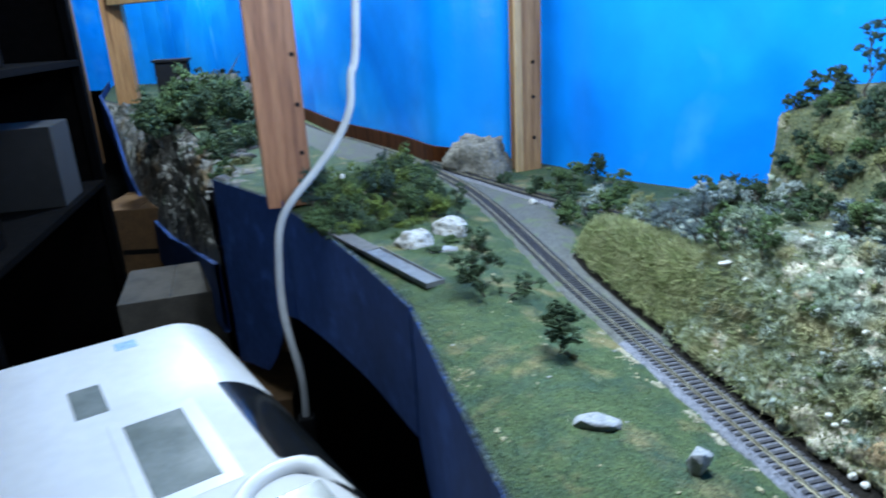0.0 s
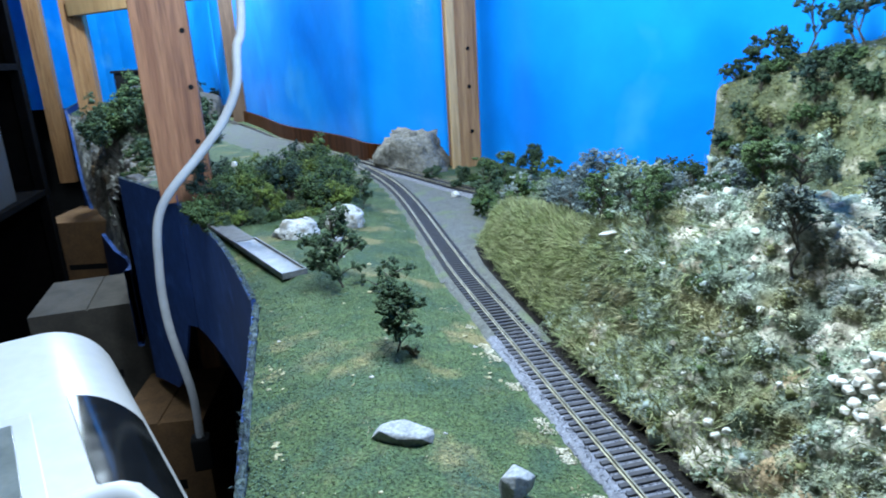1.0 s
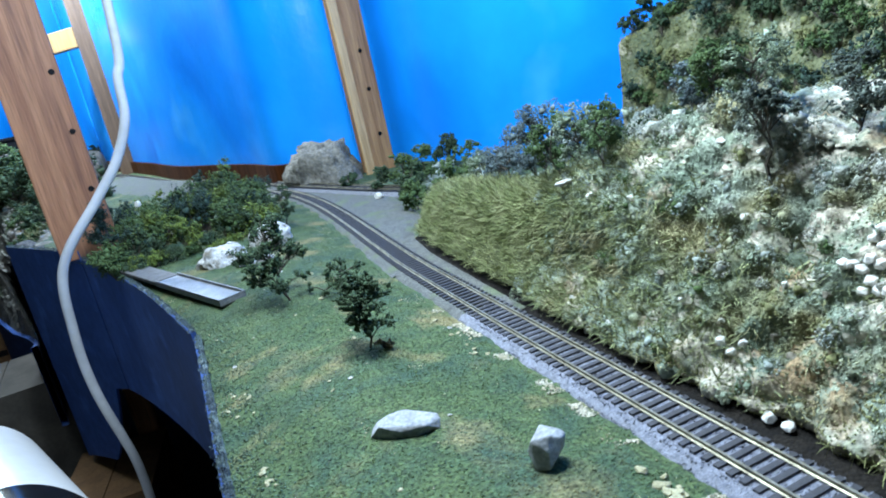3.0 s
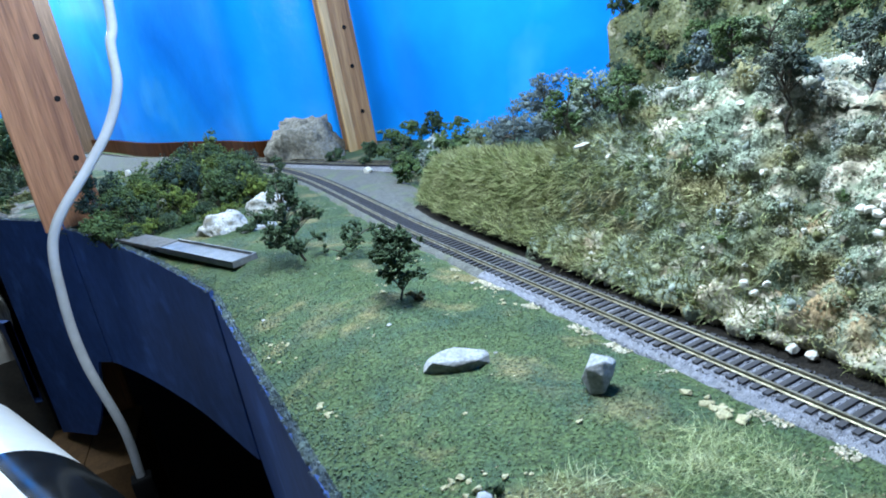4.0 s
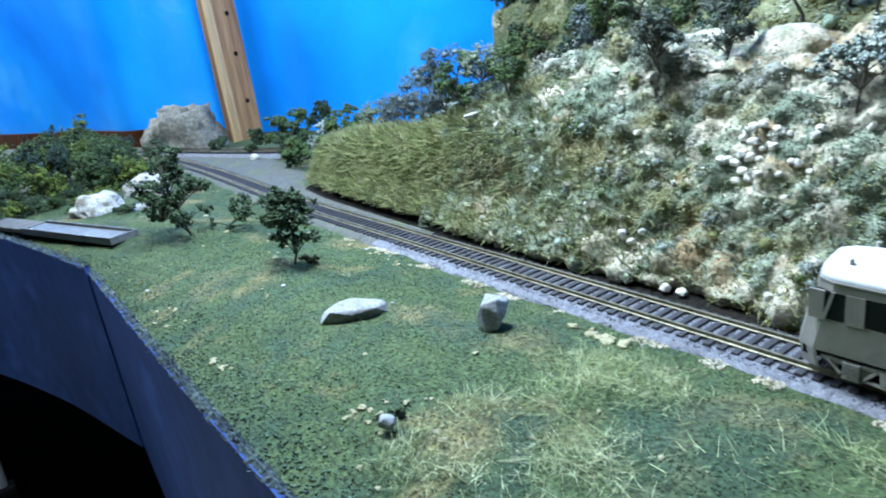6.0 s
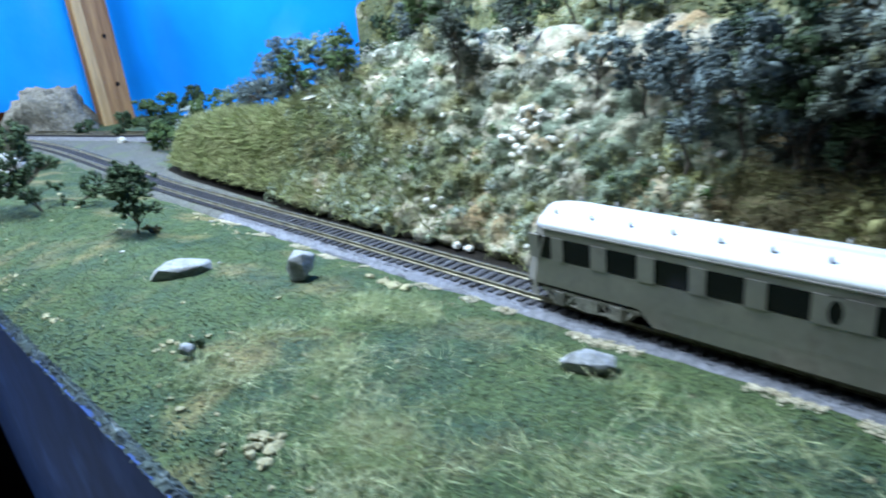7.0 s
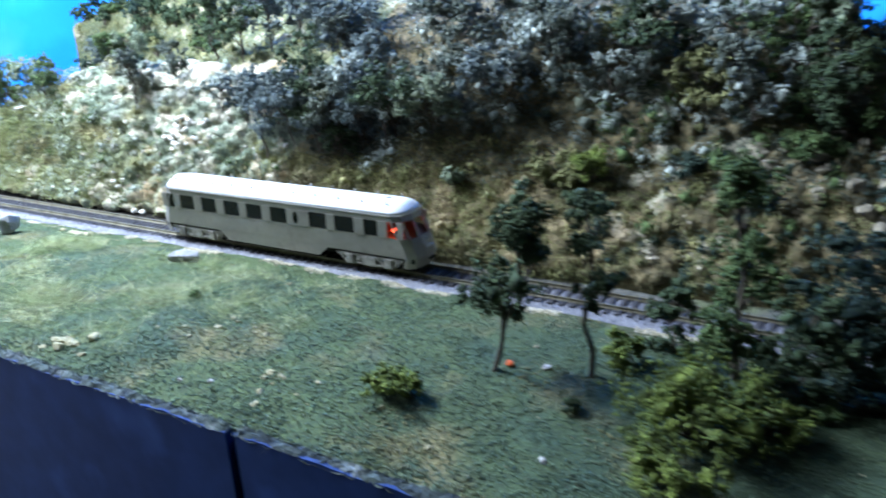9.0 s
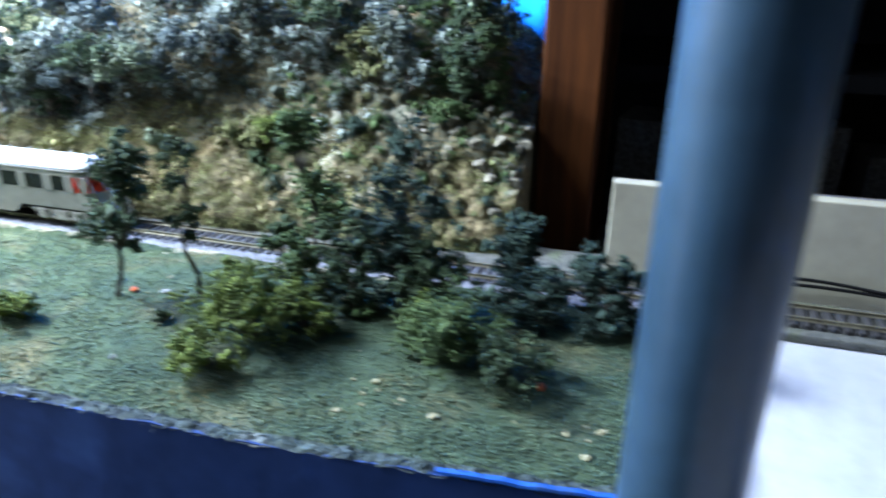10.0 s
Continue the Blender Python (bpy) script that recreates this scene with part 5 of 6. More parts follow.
# ---- fascia boards ----
def fascia(line, depths, label, zt=0.004):
    """A hardboard panel hung along the layout's edge; depths: how far it reaches down at each point."""
    line = smooth_line(line, 40)
    dep = np.interp(np.linspace(0, 1, len(line)), np.linspace(0, 1, len(depths)), depths)
    out = offset_line(line, -0.004)
    bm = bmesh.new()
    rows = []
    for p, k in ((line, 0), (out, 1)):
        tops = []
        lows = []
        for q, d in zip(p, dep):
            w = 0.0022 * noise.noise((q[0] * 70, q[1] * 70, 4)) + 0.0012 * noise.noise((q[0] * 300, q[1] * 300, 4))
            tops.append(bm.verts.new((q[0], q[1], zt - 0.0016 + w * 0.5)))
            lows.append(bm.verts.new((q[0], q[1], d)))
        rows.append((tops, lows))
    n = len(line)
    for i in range(n - 1):
        (a, b), (c, d) = rows
        bm.faces.new((a[i], a[i + 1], b[i + 1], b[i]))
        bm.faces.new((c[i], d[i], d[i + 1], c[i + 1]))
        bm.faces.new((a[i], c[i], c[i + 1], a[i + 1]))
        bm.faces.new((b[i], b[i + 1], d[i + 1], d[i]))
    for i in (0, n - 1):
        (a, b), (c, d) = rows
        bm.faces.new((a[i], b[i], d[i], c[i]))
    bmesh.ops.recalc_face_normals(bm, faces=bm.faces)
    ob = tagged(part("fascia_panel", bm, M_FASCIA, None, label), category="fascia", group="fascia panels", kind="structure")
    # the torn, layered rim
    fine, _ = along(line, 0.002)
    r = np.random.default_rng(int(abs(line[0, 1]) * 1000) + 3)
    k = len(fine)
    jag = np.array([noise.noise((p[0] * 160, p[1] * 160, 6)) + 0.6 * noise.noise((p[0] * 420, p[1] * 420, 8)) for p in fine])
    cross = [(0.0014, -0.002), (0.0008, 0.0), (-0.0002, -0.0008), (-0.0012, 0.0), (-0.0028, -0.0010), (-0.0043, -0.0022)]
    V = np.stack([np.concatenate([offset_line(fine, o + 0.0) + r.normal(0, 0.0003, (k, 2)), (zt + h + jag * (0.0009 if m < 4 else 0.0016) + r.normal(0, 0.0003, k))[:, None]], 1) for m, (o, h) in enumerate(cross)], 1)
    w = len(cross)
    f = [(i * w + j, (i + 1) * w + j, (i + 1) * w + j + 1, i * w + j + 1) for i in range(k - 1) for j in range(w - 1)]
    tagged(new("torn_rim", mesh_data("torn_rim", V.reshape(-1, 3), f, M_TORN)), "frayed grey-green torn rim of the board", "torn edge", kind="structure")
    m = int(np.linalg.norm(np.diff(line, axis=0), axis=1).sum() * 3000)
    u = r.uniform(0, n - 1, m)
    base = np.stack([np.interp(u, np.arange(n), line[:, 0]), np.interp(u, np.arange(n), line[:, 1]), np.full(m, zt)], 1)
    base += r.normal(0, 0.0014, (m, 3)) - np.array([0.0015, 0, 0])
    v, f = blades(base, base + r.normal(0, 0.0012, (m, 3)) + np.array([0, 0, 0.0006]), r.uniform(0.0001, 0.0003, m), r)
    tagged(new("rim_fibre", mesh_data("rim_fibre", v, f, M_TORN)), "frayed fibres along the board's torn rim", "torn edge", kind="stuff")
    return ob


fascia([(-0.174, -0.600), (-0.186, -0.45), (-0.190, -0.30), (-0.189, -0.214)], [-0.36, -0.36], "dark blue hardboard fascia panel with a torn upper rim")
fascia([(-0.1895, -0.209), (-0.189, 0.0), (-0.191, 0.2), (-0.191, 0.30), (-0.190, 0.4862)], [-0.36] * 10 + [-0.27, -0.205, -0.158], "dark blue hardboard fascia panel with a torn upper rim")
fascia([(-0.1915, 0.487), (-0.226, 0.664), (-0.273, 0.85), (-0.318, 0.995)], [-0.157, -0.172, -0.190, -0.205], "dark blue hardboard fascia panel cut away underneath", zt=0.008)
fascia([(-0.320, 1.000), (-0.36, 1.07), (-0.458, 1.262)], [-0.205, -0.21, -0.37, -0.40], "dark blue hardboard fascia panel with a chipped corner", zt=0.020)
fascia([(-1.25, 3.9), (-1.36, 4.5), (-1.5, 5.3)], [-0.16, -0.14], "dark blue fascia at the far bench's end", zt=0.03)

# rocky bank falling from the far bench to a sagging fascia rim
BROW = smooth_line([(-0.458, 1.264), (-0.50, 1.7), (-0.60, 2.2), (-0.70, 2.6), (-0.81, 3.0), (-0.99, 3.4), (-1.24, 3.9)], 14)
RIM = smooth_line([(-0.474, 1.268), (-0.60, 1.85), (-0.72, 2.2), (-0.83, 2.5), (-0.97, 2.92), (-1.10, 3.38), (-1.25, 3.9)], 14)
BROW, RIM = dense(BROW, 0.02), dense(RIM, 0.02)
rows = 150
verts = []
for k in range(rows):
    a, c = BROW[int(k * (len(BROW) - 1) / (rows - 1))], RIM[int(k * (len(RIM) - 1) / (rows - 1))]
    zr = float(np.interp(c[1], [1.268, 1.85, 2.2, 2.5, 2.92, 3.38, 3.9], [-0.18, -0.32, -0.36, -0.355, -0.25, -0.05, 0.02]))
    for j in range(40):
        u = j / 39
        x, y, z = a[0] + (c[0] - a[0]) * u, a[1] + (c[1] - a[1]) * u, -0.004 + (zr + 0.004) * (0.35 * u + 0.65 * u * u)
        w = 4 * u * (1 - u)
        q = Vector((x * 9, y * 9, z * 9))
        bulge = 0.05 * noise.noise(q) + 0.035 * abs(noise.noise(q * 2.7)) + 0.012 * noise.noise(q * 8)
        verts.append((x - 0.4 * bulge * w, y, z + bulge * w - (0.004 if j == 0 else 0)))
faces = [(i * 40 + j, i * 40 + j + 1, (i + 1) * 40 + j + 1, (i + 1) * 40 + j) for i in range(rows - 1) for j in range(39)]
tagged(new("rock_bank", mesh_data("rock_bank", verts, faces, M_BANKROCK)), "grey and tan plaster bank below the far bench", "bank", kind="structure")
bm = bmesh.new()
low = [Vector(verts[i * 40 + 39]) for i in range(rows)]
ring_rows = [[bm.verts.new((p.x + dx, p.y, p.z + dz + 0.004 * noise.noise((p.x * 60, p.y * 60, 2)) * (dz > -0.1))) for p in low] for dx, dz in ((0.0, 0.012), (-0.012, 0.010), (-0.012, -0.15), (0.0, -0.15))]
for a, c in zip(ring_rows, ring_rows[1:] + ring_rows[:1]):
    for i in range(rows - 1):
        bm.faces.new((a[i], a[i + 1], c[i + 1], c[i]))
bmesh.ops.recalc_face_normals(bm, faces=bm.faces)
tagged(part("fascia_panel", bm, M_FASCIA, None, "sagging dark blue fascia strip below the rocky bank"), category="fascia", group="fascia panels", kind="structure")

# timber bench frame under the boards
for x0, x1, y0, y1, z0, z1 in ((-0.15, -0.11, 0.55, 0.59, -0.92, -0.02), (-0.38, -0.34, 1.32, 1.36, -0.92, -0.02), (0.32, 0.36, 0.3, 0.34, -0.92, -0.02), (-0.57, -0.53, 1.95, 1.99, -0.92, -0.34)):
    tagged(part("bench_leg", boxed(x0, x1, y0, y1, z0, z1, bevel=0.002), M_PINE, None, "rough timber leg under the layout bench"), category="leg", group="bench legs")

# ---- timber posts ----
def post(name, x, y, w, d, z0, z1, mat, label, rz=0, bolts=(), batten=None):
    th = thing(name, x, y, 0, label, "post", "timber posts", rz=rz)
    part("stud", boxed(-w / 2, w / 2, -d / 2, d / 2, z0, z1, bevel=0.0025), mat, th)
    if batten:
        bx, bw, bd = batten
        part("batten", boxed(bx - bw / 2, bx + bw / 2, -d / 2 - bd, -d / 2 - 0.0005, z0, z1, bevel=0.002), M_PALEPINE, th, "paler pine batten on the edge")
    for bx, bz in bolts:
        bm = bmesh.new()
        bmesh.ops.create_cone(bm, cap_ends=True, segments=12, radius1=0.0042, radius2=0.0036, depth=0.002, matrix=Matrix.Translation((bx, -d / 2 - 0.0008, bz)) @ Matrix.Rotation(math.pi / 2, 4, "X"))
        part("bolt", bm, M_BLACK, th, "dark screw head")
    return th


post("timber_post", -0.308, 1.02, 0.080, 0.040, 0.006, 1.30, M_REDPINE, "reddish pine post with dark screw heads behind the fascia", 4, [(0.030, 0.263), (0.030, 0.181), (0.028, 0.099)])
post("timber_post", 0.199, 1.185, 0.050, 0.045, -0.02, 1.30, M_PINE, "pine post with a paler edge batten before the sky backdrop", 12, [(0.004, 0.215), (0.004, 0.145), (0.006, 0.06)], batten=(-0.030, 0.018, -0.006))
post("timber_post", -0.290, 2.70, 0.075, 0.03, -0.02, 1.30, M_SHADEPINE, "pine post, shade put into its grey-brown, at the backdrop's corner", -10)
post("timber_post", -1.04, 3.55, 0.10, 0.05, -0.5, 1.30, M_PINE, "pine post on the far bench", -10)
post("timber_post", -1.60, 4.9, 0.10, 0.05, -0.5, 1.30, M_PINE, "pine post on the far bench", -10)
tagged(part("cross_rail", boxed(-0.53, 0.50, -0.02, 0.02, -0.035, 0.035, bevel=0.003), M_PALEPINE, None, "pale pine rail between the far posts"), category="rail").matrix_basis = pose(-0.67, 3.13, 0.50, 0, 0, -46)
post("corner_post", 0.165, -0.512, 0.046, 0.045, -0.40, 1.30, M_BROWN, "dark orange-brown timber post at the layout's end", 0)
structure("backdrop_board", strip_wall(offset_line(smooth_line([(0.09, 1.262), (0.03, 1.34), (0.0, 1.49), (-0.057, 1.68), (-0.143, 1.95), (-0.232, 2.45), (-0.40, 3.2)], 6), 0.0), -0.01, 0.032, -0.006), M_BROWN, "brown wooden strip along the backdrop's foot", "trim")

# ---- trees and bushes ----
def lobe(c, rad, n, r, flat=0.8):
    """Crumb centres of one clump: small knots of foam with gaps between them."""
    m = max(4, n // 16)
    d = r.normal(size=(m, 3))
    d /= np.linalg.norm(d, axis=1)[:, None]
    d *= rad * r.uniform(0.3, 1.0, (m, 1)) ** 0.6 * r.uniform(0.75, 1.3, (1, 3))
    knot = d[r.integers(0, m, n)] + r.normal(0, rad * 0.19, (n, 3))
    knot[:, 2] *= flat
    return np.asarray(c) + knot


def with_cores(v, f, cores, r):
    """Adds a solid crumb in the middle of each clump."""
    k = np.array(cores)
    v2, f2 = granules(k[:, :3], k[:, 3], r)
    return np.concatenate([v, v2]), np.concatenate([f, f2 + len(v)])


def tree(x, y, z, height, spread, mat, seed, label, lean=(0, 0), lobes=9, grains=60, trunk=0.35, grain=(0.0007, 0.0015), name="tree", group="", category="tree", stems=1, lob=(0.13, 0.24)):
    """A model tree: bent tapered trunk, limbs to each clump, crown of foam crumbs with gaps."""
    r = np.random.default_rng(seed)
    th = thing(name, x, y, z, label, category, group)
    bm = bmesh.new()
    crown, cores = [], []
    for s in range(stems):
        off = r.normal(0, spread * 0.12, 2) if stems > 1 else np.zeros(2)
        top = np.array([lean[0] * height + off[0] * 2, lean[1] * height + off[1] * 2, height * 0.82])
        k = 6
        pts = [np.array([off[0], off[1], -0.002]) + (top - np.array([off[0], off[1], 0])) * t + np.array([*(r.normal(0, height * 0.03, 2) if 0 < t < 1 else (0, 0)), 0]) for t in np.linspace(0, 1, k)]
        tube(bm, pts, np.linspace(max(height * 0.017, 0.0007), 0.0004, k), 6)
        for j in range(lobes // stems):
            t = r.uniform(trunk, 1.0)
            a = r.uniform(0, 2 * np.pi)
            reach = spread * 0.5 * r.uniform(0.35, 1.0) * np.interp(t, [trunk, (trunk + 1) / 2, 1], [0.75, 1.0, 0.45])
            start = pts[min(int(t * (k - 1)), k - 2)]
            tip = np.array([start[0] + np.cos(a) * reach, start[1] + np.sin(a) * reach, height * (t * 0.95 + 0.03 * r.uniform(-1, 1))])
            tube(bm, [start, (start + tip) / 2 + np.array([0, 0, height * 0.03]), tip], [0.0006, 0.0004, 0.0003], 4)
            rad = spread * r.uniform(*lob)
            crown.append(lobe(tip, rad, int(grains * 1.6), r))
            cores.append((*tip, rad * 0.42))
    part("trunk", bm, M_BARK, th)
    c = np.concatenate(crown)
    v, f = granules(c, r.uniform(*grain, len(c)), r, four=True)
    v, f = with_cores(v, f, cores, r)
    part("crown", mesh_data("crown", v, f, mat, True), None, th)
    return th


def bush(x, y, z, w, h, mat, seed, label, lobes=8, grains=70, grain=(0.0006, 0.0014), group="", d=None):
    r = np.random.default_rng(seed)
    th = thing("bush", x, y, z, label, "bush", group)
    bm = bmesh.new()
    crown, cores = [], []
    for j in range(lobes):
        a, q = r.uniform(0, 2 * np.pi), r.uniform(0, 1) ** 0.6
        zz = h * (0.25 + 0.5 * r.uniform() * (1 - q * 0.6))
        c = np.array([np.cos(a) * q * w * 0.36, np.sin(a) * q * (d or w) * 0.36, zz])
        tube(bm, [(0, 0, -0.001), tuple(c * 0.5), tuple(c)], [0.0008, 0.0006, 0.0004], 4)
        rad = min(w * r.uniform(0.15, 0.25), zz * 1.2)
        crown.append(lobe(c, rad, int(grains * 1.6), r, min(1.0, h / w * 1.6)))
        cores.append((*c, rad * 0.42))
    part("stem", bm, M_BARK, th)
    c = np.concatenate(crown)
    v, f = granules(c, r.uniform(*grain, len(c)), r, four=True)
    v, f = with_cores(v, f, cores, r)
    part("foliage", mesh_data("foliage", v, f, mat, True), None, th)
    return th


# meadow trees
tree(-0.112, 0.478, gz(-0.112, 0.478), 0.074, 0.056, M_DARKGREEN, 101, "leaning green tree with bare lower twigs on the meadow", lean=(-0.16, 0.3), lobes=40, grains=46, trunk=0.16, lob=(0.09, 0.19))
tree(-0.090, 0.470, gz(-0.09, 0.470), 0.022, 0.045, M_DARKGREEN, 102, "low broken green branch spreading over the turf", lean=(1.4, -0.3), lobes=16, grains=30, trunk=0.2, lob=(0.07, 0.14), name="fallen_branch", category="branch")
tree(-0.089, 0.328, gz(-0.089, 0.328), 0.050, 0.036, M_DARKGREEN, 103, "small dark green tree on the meadow", lean=(0.05, 0.0), lobes=32, grains=50, trunk=0.28, lob=(0.11, 0.22))
bush(-0.080, 0.322, gz(-0.08, 0.322), 0.014, 0.010, M_SOIL_BROWN, 104, "dry brown tuft at the tree's foot", lobes=4, grains=20)
tree(-0.050, 0.83, 0.0, 0.058, 0.036, M_DARKGREEN, 105, "slender dark tree behind the boulders", lobes=9, grains=60, trunk=0.3)
bush(-0.098, 0.690, 0.006, 0.03, 0.014, M_GREEN, 106, "low green bush between the boulders")
bush(-0.128, 0.650, 0.010, 0.024, 0.010, M_DARKGREEN, 107, "low dark bush in front of the boulders")
bush(-0.165, 0.745, 0.004, 0.022, 0.012, M_GREEN, 108, "low green bush beside the boulder")
# dense thicket behind the plank
rs = random.Random(77)
for k in range(40):
    x, y = rs.uniform(-0.285, -0.055), rs.uniform(0.81, 1.06)
    back = (y - 0.81) / 0.25
    h = rs.uniform(0.052, 0.086) + 0.055 * back - 0.035 * max(0, (x + 0.12) / 0.06)
    m = rs.choice([M_YELLOWGREEN, M_GREEN, M_GREEN, M_DARKGREEN, M_DARKGREEN] if back < 0.4 else [M_TEAL, M_TEAL, M_DARKGREEN, M_GREEN, M_YELLOWGREEN])
    bush(x, y, 0.0, rs.uniform(0.05, 0.08), max(h, 0.024), m, 200 + k, "rounded foam bush in a mixed green thicket", lobes=13, grains=50, grain=(0.0010, 0.0020), group="thicket bushes")
for k in range(9):
    bush(rs.uniform(-0.27, -0.12), rs.uniform(0.77, 0.82), 0.002, rs.uniform(0.03, 0.05), rs.uniform(0.02, 0.035), rs.choice([M_GREEN, M_DARKGREEN, M_YELLOWGREEN]), 260 + k, "small bush at the thicket's edge", group="thicket bushes")
stone("white_ball", -0.222, 0.895, 0.070, 0.008, 0.008, 0.008, M_WHITESTONE, "tiny white ball caught in the thicket", 4, facets=40)
# trees between the bank and the backdrop
for k, (x, y, h, w, m) in enumerate(((0.108, 0.745, 0.034, 0.05, M_GREEN), (0.150, 0.70, 0.058, 0.045, M_GREEN), (0.125, 0.80, 0.052, 0.05, M_DARKGREEN), (0.165, 0.78, 0.050, 0.05, M_BLUEGREEN), (0.150, 0.90, 0.050, 0.055, M_GREEN), (0.195, 0.93, 0.056, 0.06, M_GREEN), (0.120, 0.93, 0.040, 0.035, M_DARKGREEN), (0.20, 0.70, 0.055, 0.05, M_OLIVE), (0.17, 0.64, 0.05, 0.05, M_BLUEGREEN), (0.23, 0.82, 0.05, 0.06, M_GREEN), (0.095, 1.03, 0.035, 0.03, M_DARKGREEN), (0.26, 0.98, 0.05, 0.06, M_DARKGREEN), (0.115, 0.69, 0.028, 0.035, M_DARKGREEN))):
    tree(x, y, -0.006, h, w, m, 300 + k, "bushy green tree in front of the sky backdrop", lobes=11, grains=60, trunk=0.25, group="trees before the backdrop", grain=(0.0011, 0.0025))
stone("pale_stone", 0.10, 0.885, -0.006, 0.014, 0.012, 0.010, M_WHITESTONE, "pale stone at the siding", 21)

for k in range(18):
    y = rs.uniform(0.50, 0.74)
    x = rs.uniform(0.22, 0.36) if k % 2 else rs.uniform(0.30, 0.37)
    tree(x, y, -0.012, rs.uniform(0.055, 0.085), rs.uniform(0.05, 0.07), rs.choice([M_DARKGREEN, M_BLUEGREEN, M_GREEN, M_DARKGREEN]), 330 + k, "dark bushy tree in the hollow under the ridge", lobes=11, grains=45, trunk=0.2, group="trees before the backdrop", grain=(0.0011, 0.0024))

# trees along the bank's top
def hill_z(x, y):
    i = int(np.clip((y - P[0, 0, 1]) / (P[-1, 0, 1] - P[0, 0, 1]) * (ny - 1), 0, ny - 1))
    return float(np.interp(x, P[i, :, 0], P[i, :, 2]))


for k, (x, y, h, w, m) in enumerate(((0.085, 0.300, 0.042, 0.036, M_GREEN), (0.088, 0.325, 0.038, 0.040, M_GREYGREEN), (0.082, 0.345, 0.045, 0.038, M_GREEN), (0.095, 0.385, 0.055, 0.045, M_SLATE), (0.105, 0.42, 0.050, 0.045, M_SLATE), (0.108, 0.47, 0.038, 0.045, M_SLATE), (0.115, 0.52, 0.035, 0.045, M_SLATE), (0.125, 0.57, 0.032, 0.04, M_GREYGREEN), (0.13, 0.36, 0.03, 0.05, M_SLATE), (0.104, 0.179, 0.046, 0.030, M_WOODFOAM), (0.122, 0.232, 0.034, 0.040, M_GREEN), (0.128, 0.208, 0.034, 0.042, M_GREYGREEN), (0.138, 0.255, 0.036, 0.03, M_SLATE), (0.130, 0.150, 0.040, 0.034, M_WOODFOAM))):
    tree(x, y, hill_z(x, y) - 0.002, h * 1.12, w, m, 400 + k, "gnarled foam tree on the hillside's crest", lobes=16, grains=90, trunk=0.3, group="trees on the crest", grain=(0.0004, 0.0010), lob=(0.11, 0.22), stems=2 if k % 3 == 0 else 1)
stone("pale_ledge", 0.068, 0.318, 0.078, 0.014, 0.008, 0.004, M_PALEROCK, "pale flat ledge under the crest trees", 33)
for k in range(12):
    y = 0.60 - k * 0.038
    x = 0.425 + 0.04 * ((k * 7) % 5) / 5
    tree(x, y, hill_z(x, y) - 0.004, (0.055 if k == 0 else 0.085) + 0.03 * ((k * 3) % 4) / 4, 0.040, (M_DARKGREEN, M_TEAL)[k % 2], 430 + k, "tall dark foam tree with a bare trunk on the back ridge", lobes=15, grains=45, trunk=0.4, group="trees on the ridge", grain=(0.0009, 0.0019))
for k, (x, y, h) in enumerate(((0.402, 0.645, 0.034), (0.425, 0.630, 0.050))):
    tree(x, y, hill_z(x, y) - 0.004, h, 0.036, M_DARKGREEN, 470 + k, "dark foam tree on the back ridge", lobes=12, grains=40, trunk=0.3, group="trees on the ridge", grain=(0.0009, 0.0019))
for k in range(24):
    y = rs.uniform(0.14, 0.62)
    x = float(np.interp(y, [0.14, 0.3, 0.42, 0.54, 0.66], [0.36, 0.375, 0.385, 0.388, 0.384])) + 0.06 * rs.random() ** 1.5
    bush(x - 0.004, y, hill_z(x, y) - 0.006, rs.uniform(0.03, 0.05), rs.uniform(0.024, 0.04), rs.choice([M_DARKGREEN, M_DARKGREEN, M_GREEN]), 450 + k, "dark bush on the ridge's face", grains=34, grain=(0.0009, 0.0019), group="bushes on the ridge")
for k in range(34):
    q, _ = on_hill(np.array([(rs.uniform(0.22, 0.64) - HY0) / (HY1 - HY0)]), np.array([rs.uniform(0.845, 0.925)]))
    x, y, z = q[0]
    bush(x - 0.004, y, z - 0.008, rs.uniform(0.026, 0.046), rs.uniform(0.024, 0.042), rs.choice([M_TEAL, M_DARKGREEN, M_GREEN, M_DARKGREEN, M_OLIVE]), 1450 + k, "dark bush clinging to the ridge's face", grains=34, grain=(0.0009, 0.0019), group="bushes on the ridge")
for x, y, sx, sy, sz, k in ((0.170, 0.185, 0.060, 0.085, 0.026, 5), (0.150, 0.120, 0.045, 0.05, 0.020, 8)):
    boulder("pale_outcrop", x, y, hill_z(x, y) - sz * 0.62, sx, sy, sz, M_LUMP, "pale weathered rock outcrop on the hill's brow", k, category="rock", group="pale outcrops", rough=0.13)

# dark wood on the near slope
k = 0
for x, y, h, w, m in ((0.080, -0.003, 0.075, 0.050, M_SLATE), (0.100, 0.030, 0.060, 0.045, M_SLATE), (0.105, 0.065, 0.050, 0.04, M_BLUEGREEN), (0.086, -0.060, 0.045, 0.045, M_SLATE), (0.078, -0.085, 0.030, 0.034, M_DARKGREEN), (0.095, -0.125, 0.055, 0.055, M_BLUEGREEN), (0.090, -0.165, 0.050, 0.05, M_GREYGREEN)):
    tree(x, y, hill_z(x, y) - 0.003, h, w, m, 500 + k, "grey-green foam tree on the steep slope", lobes=13, grains=60, trunk=0.4, group="trees of the slope wood")
    k += 1
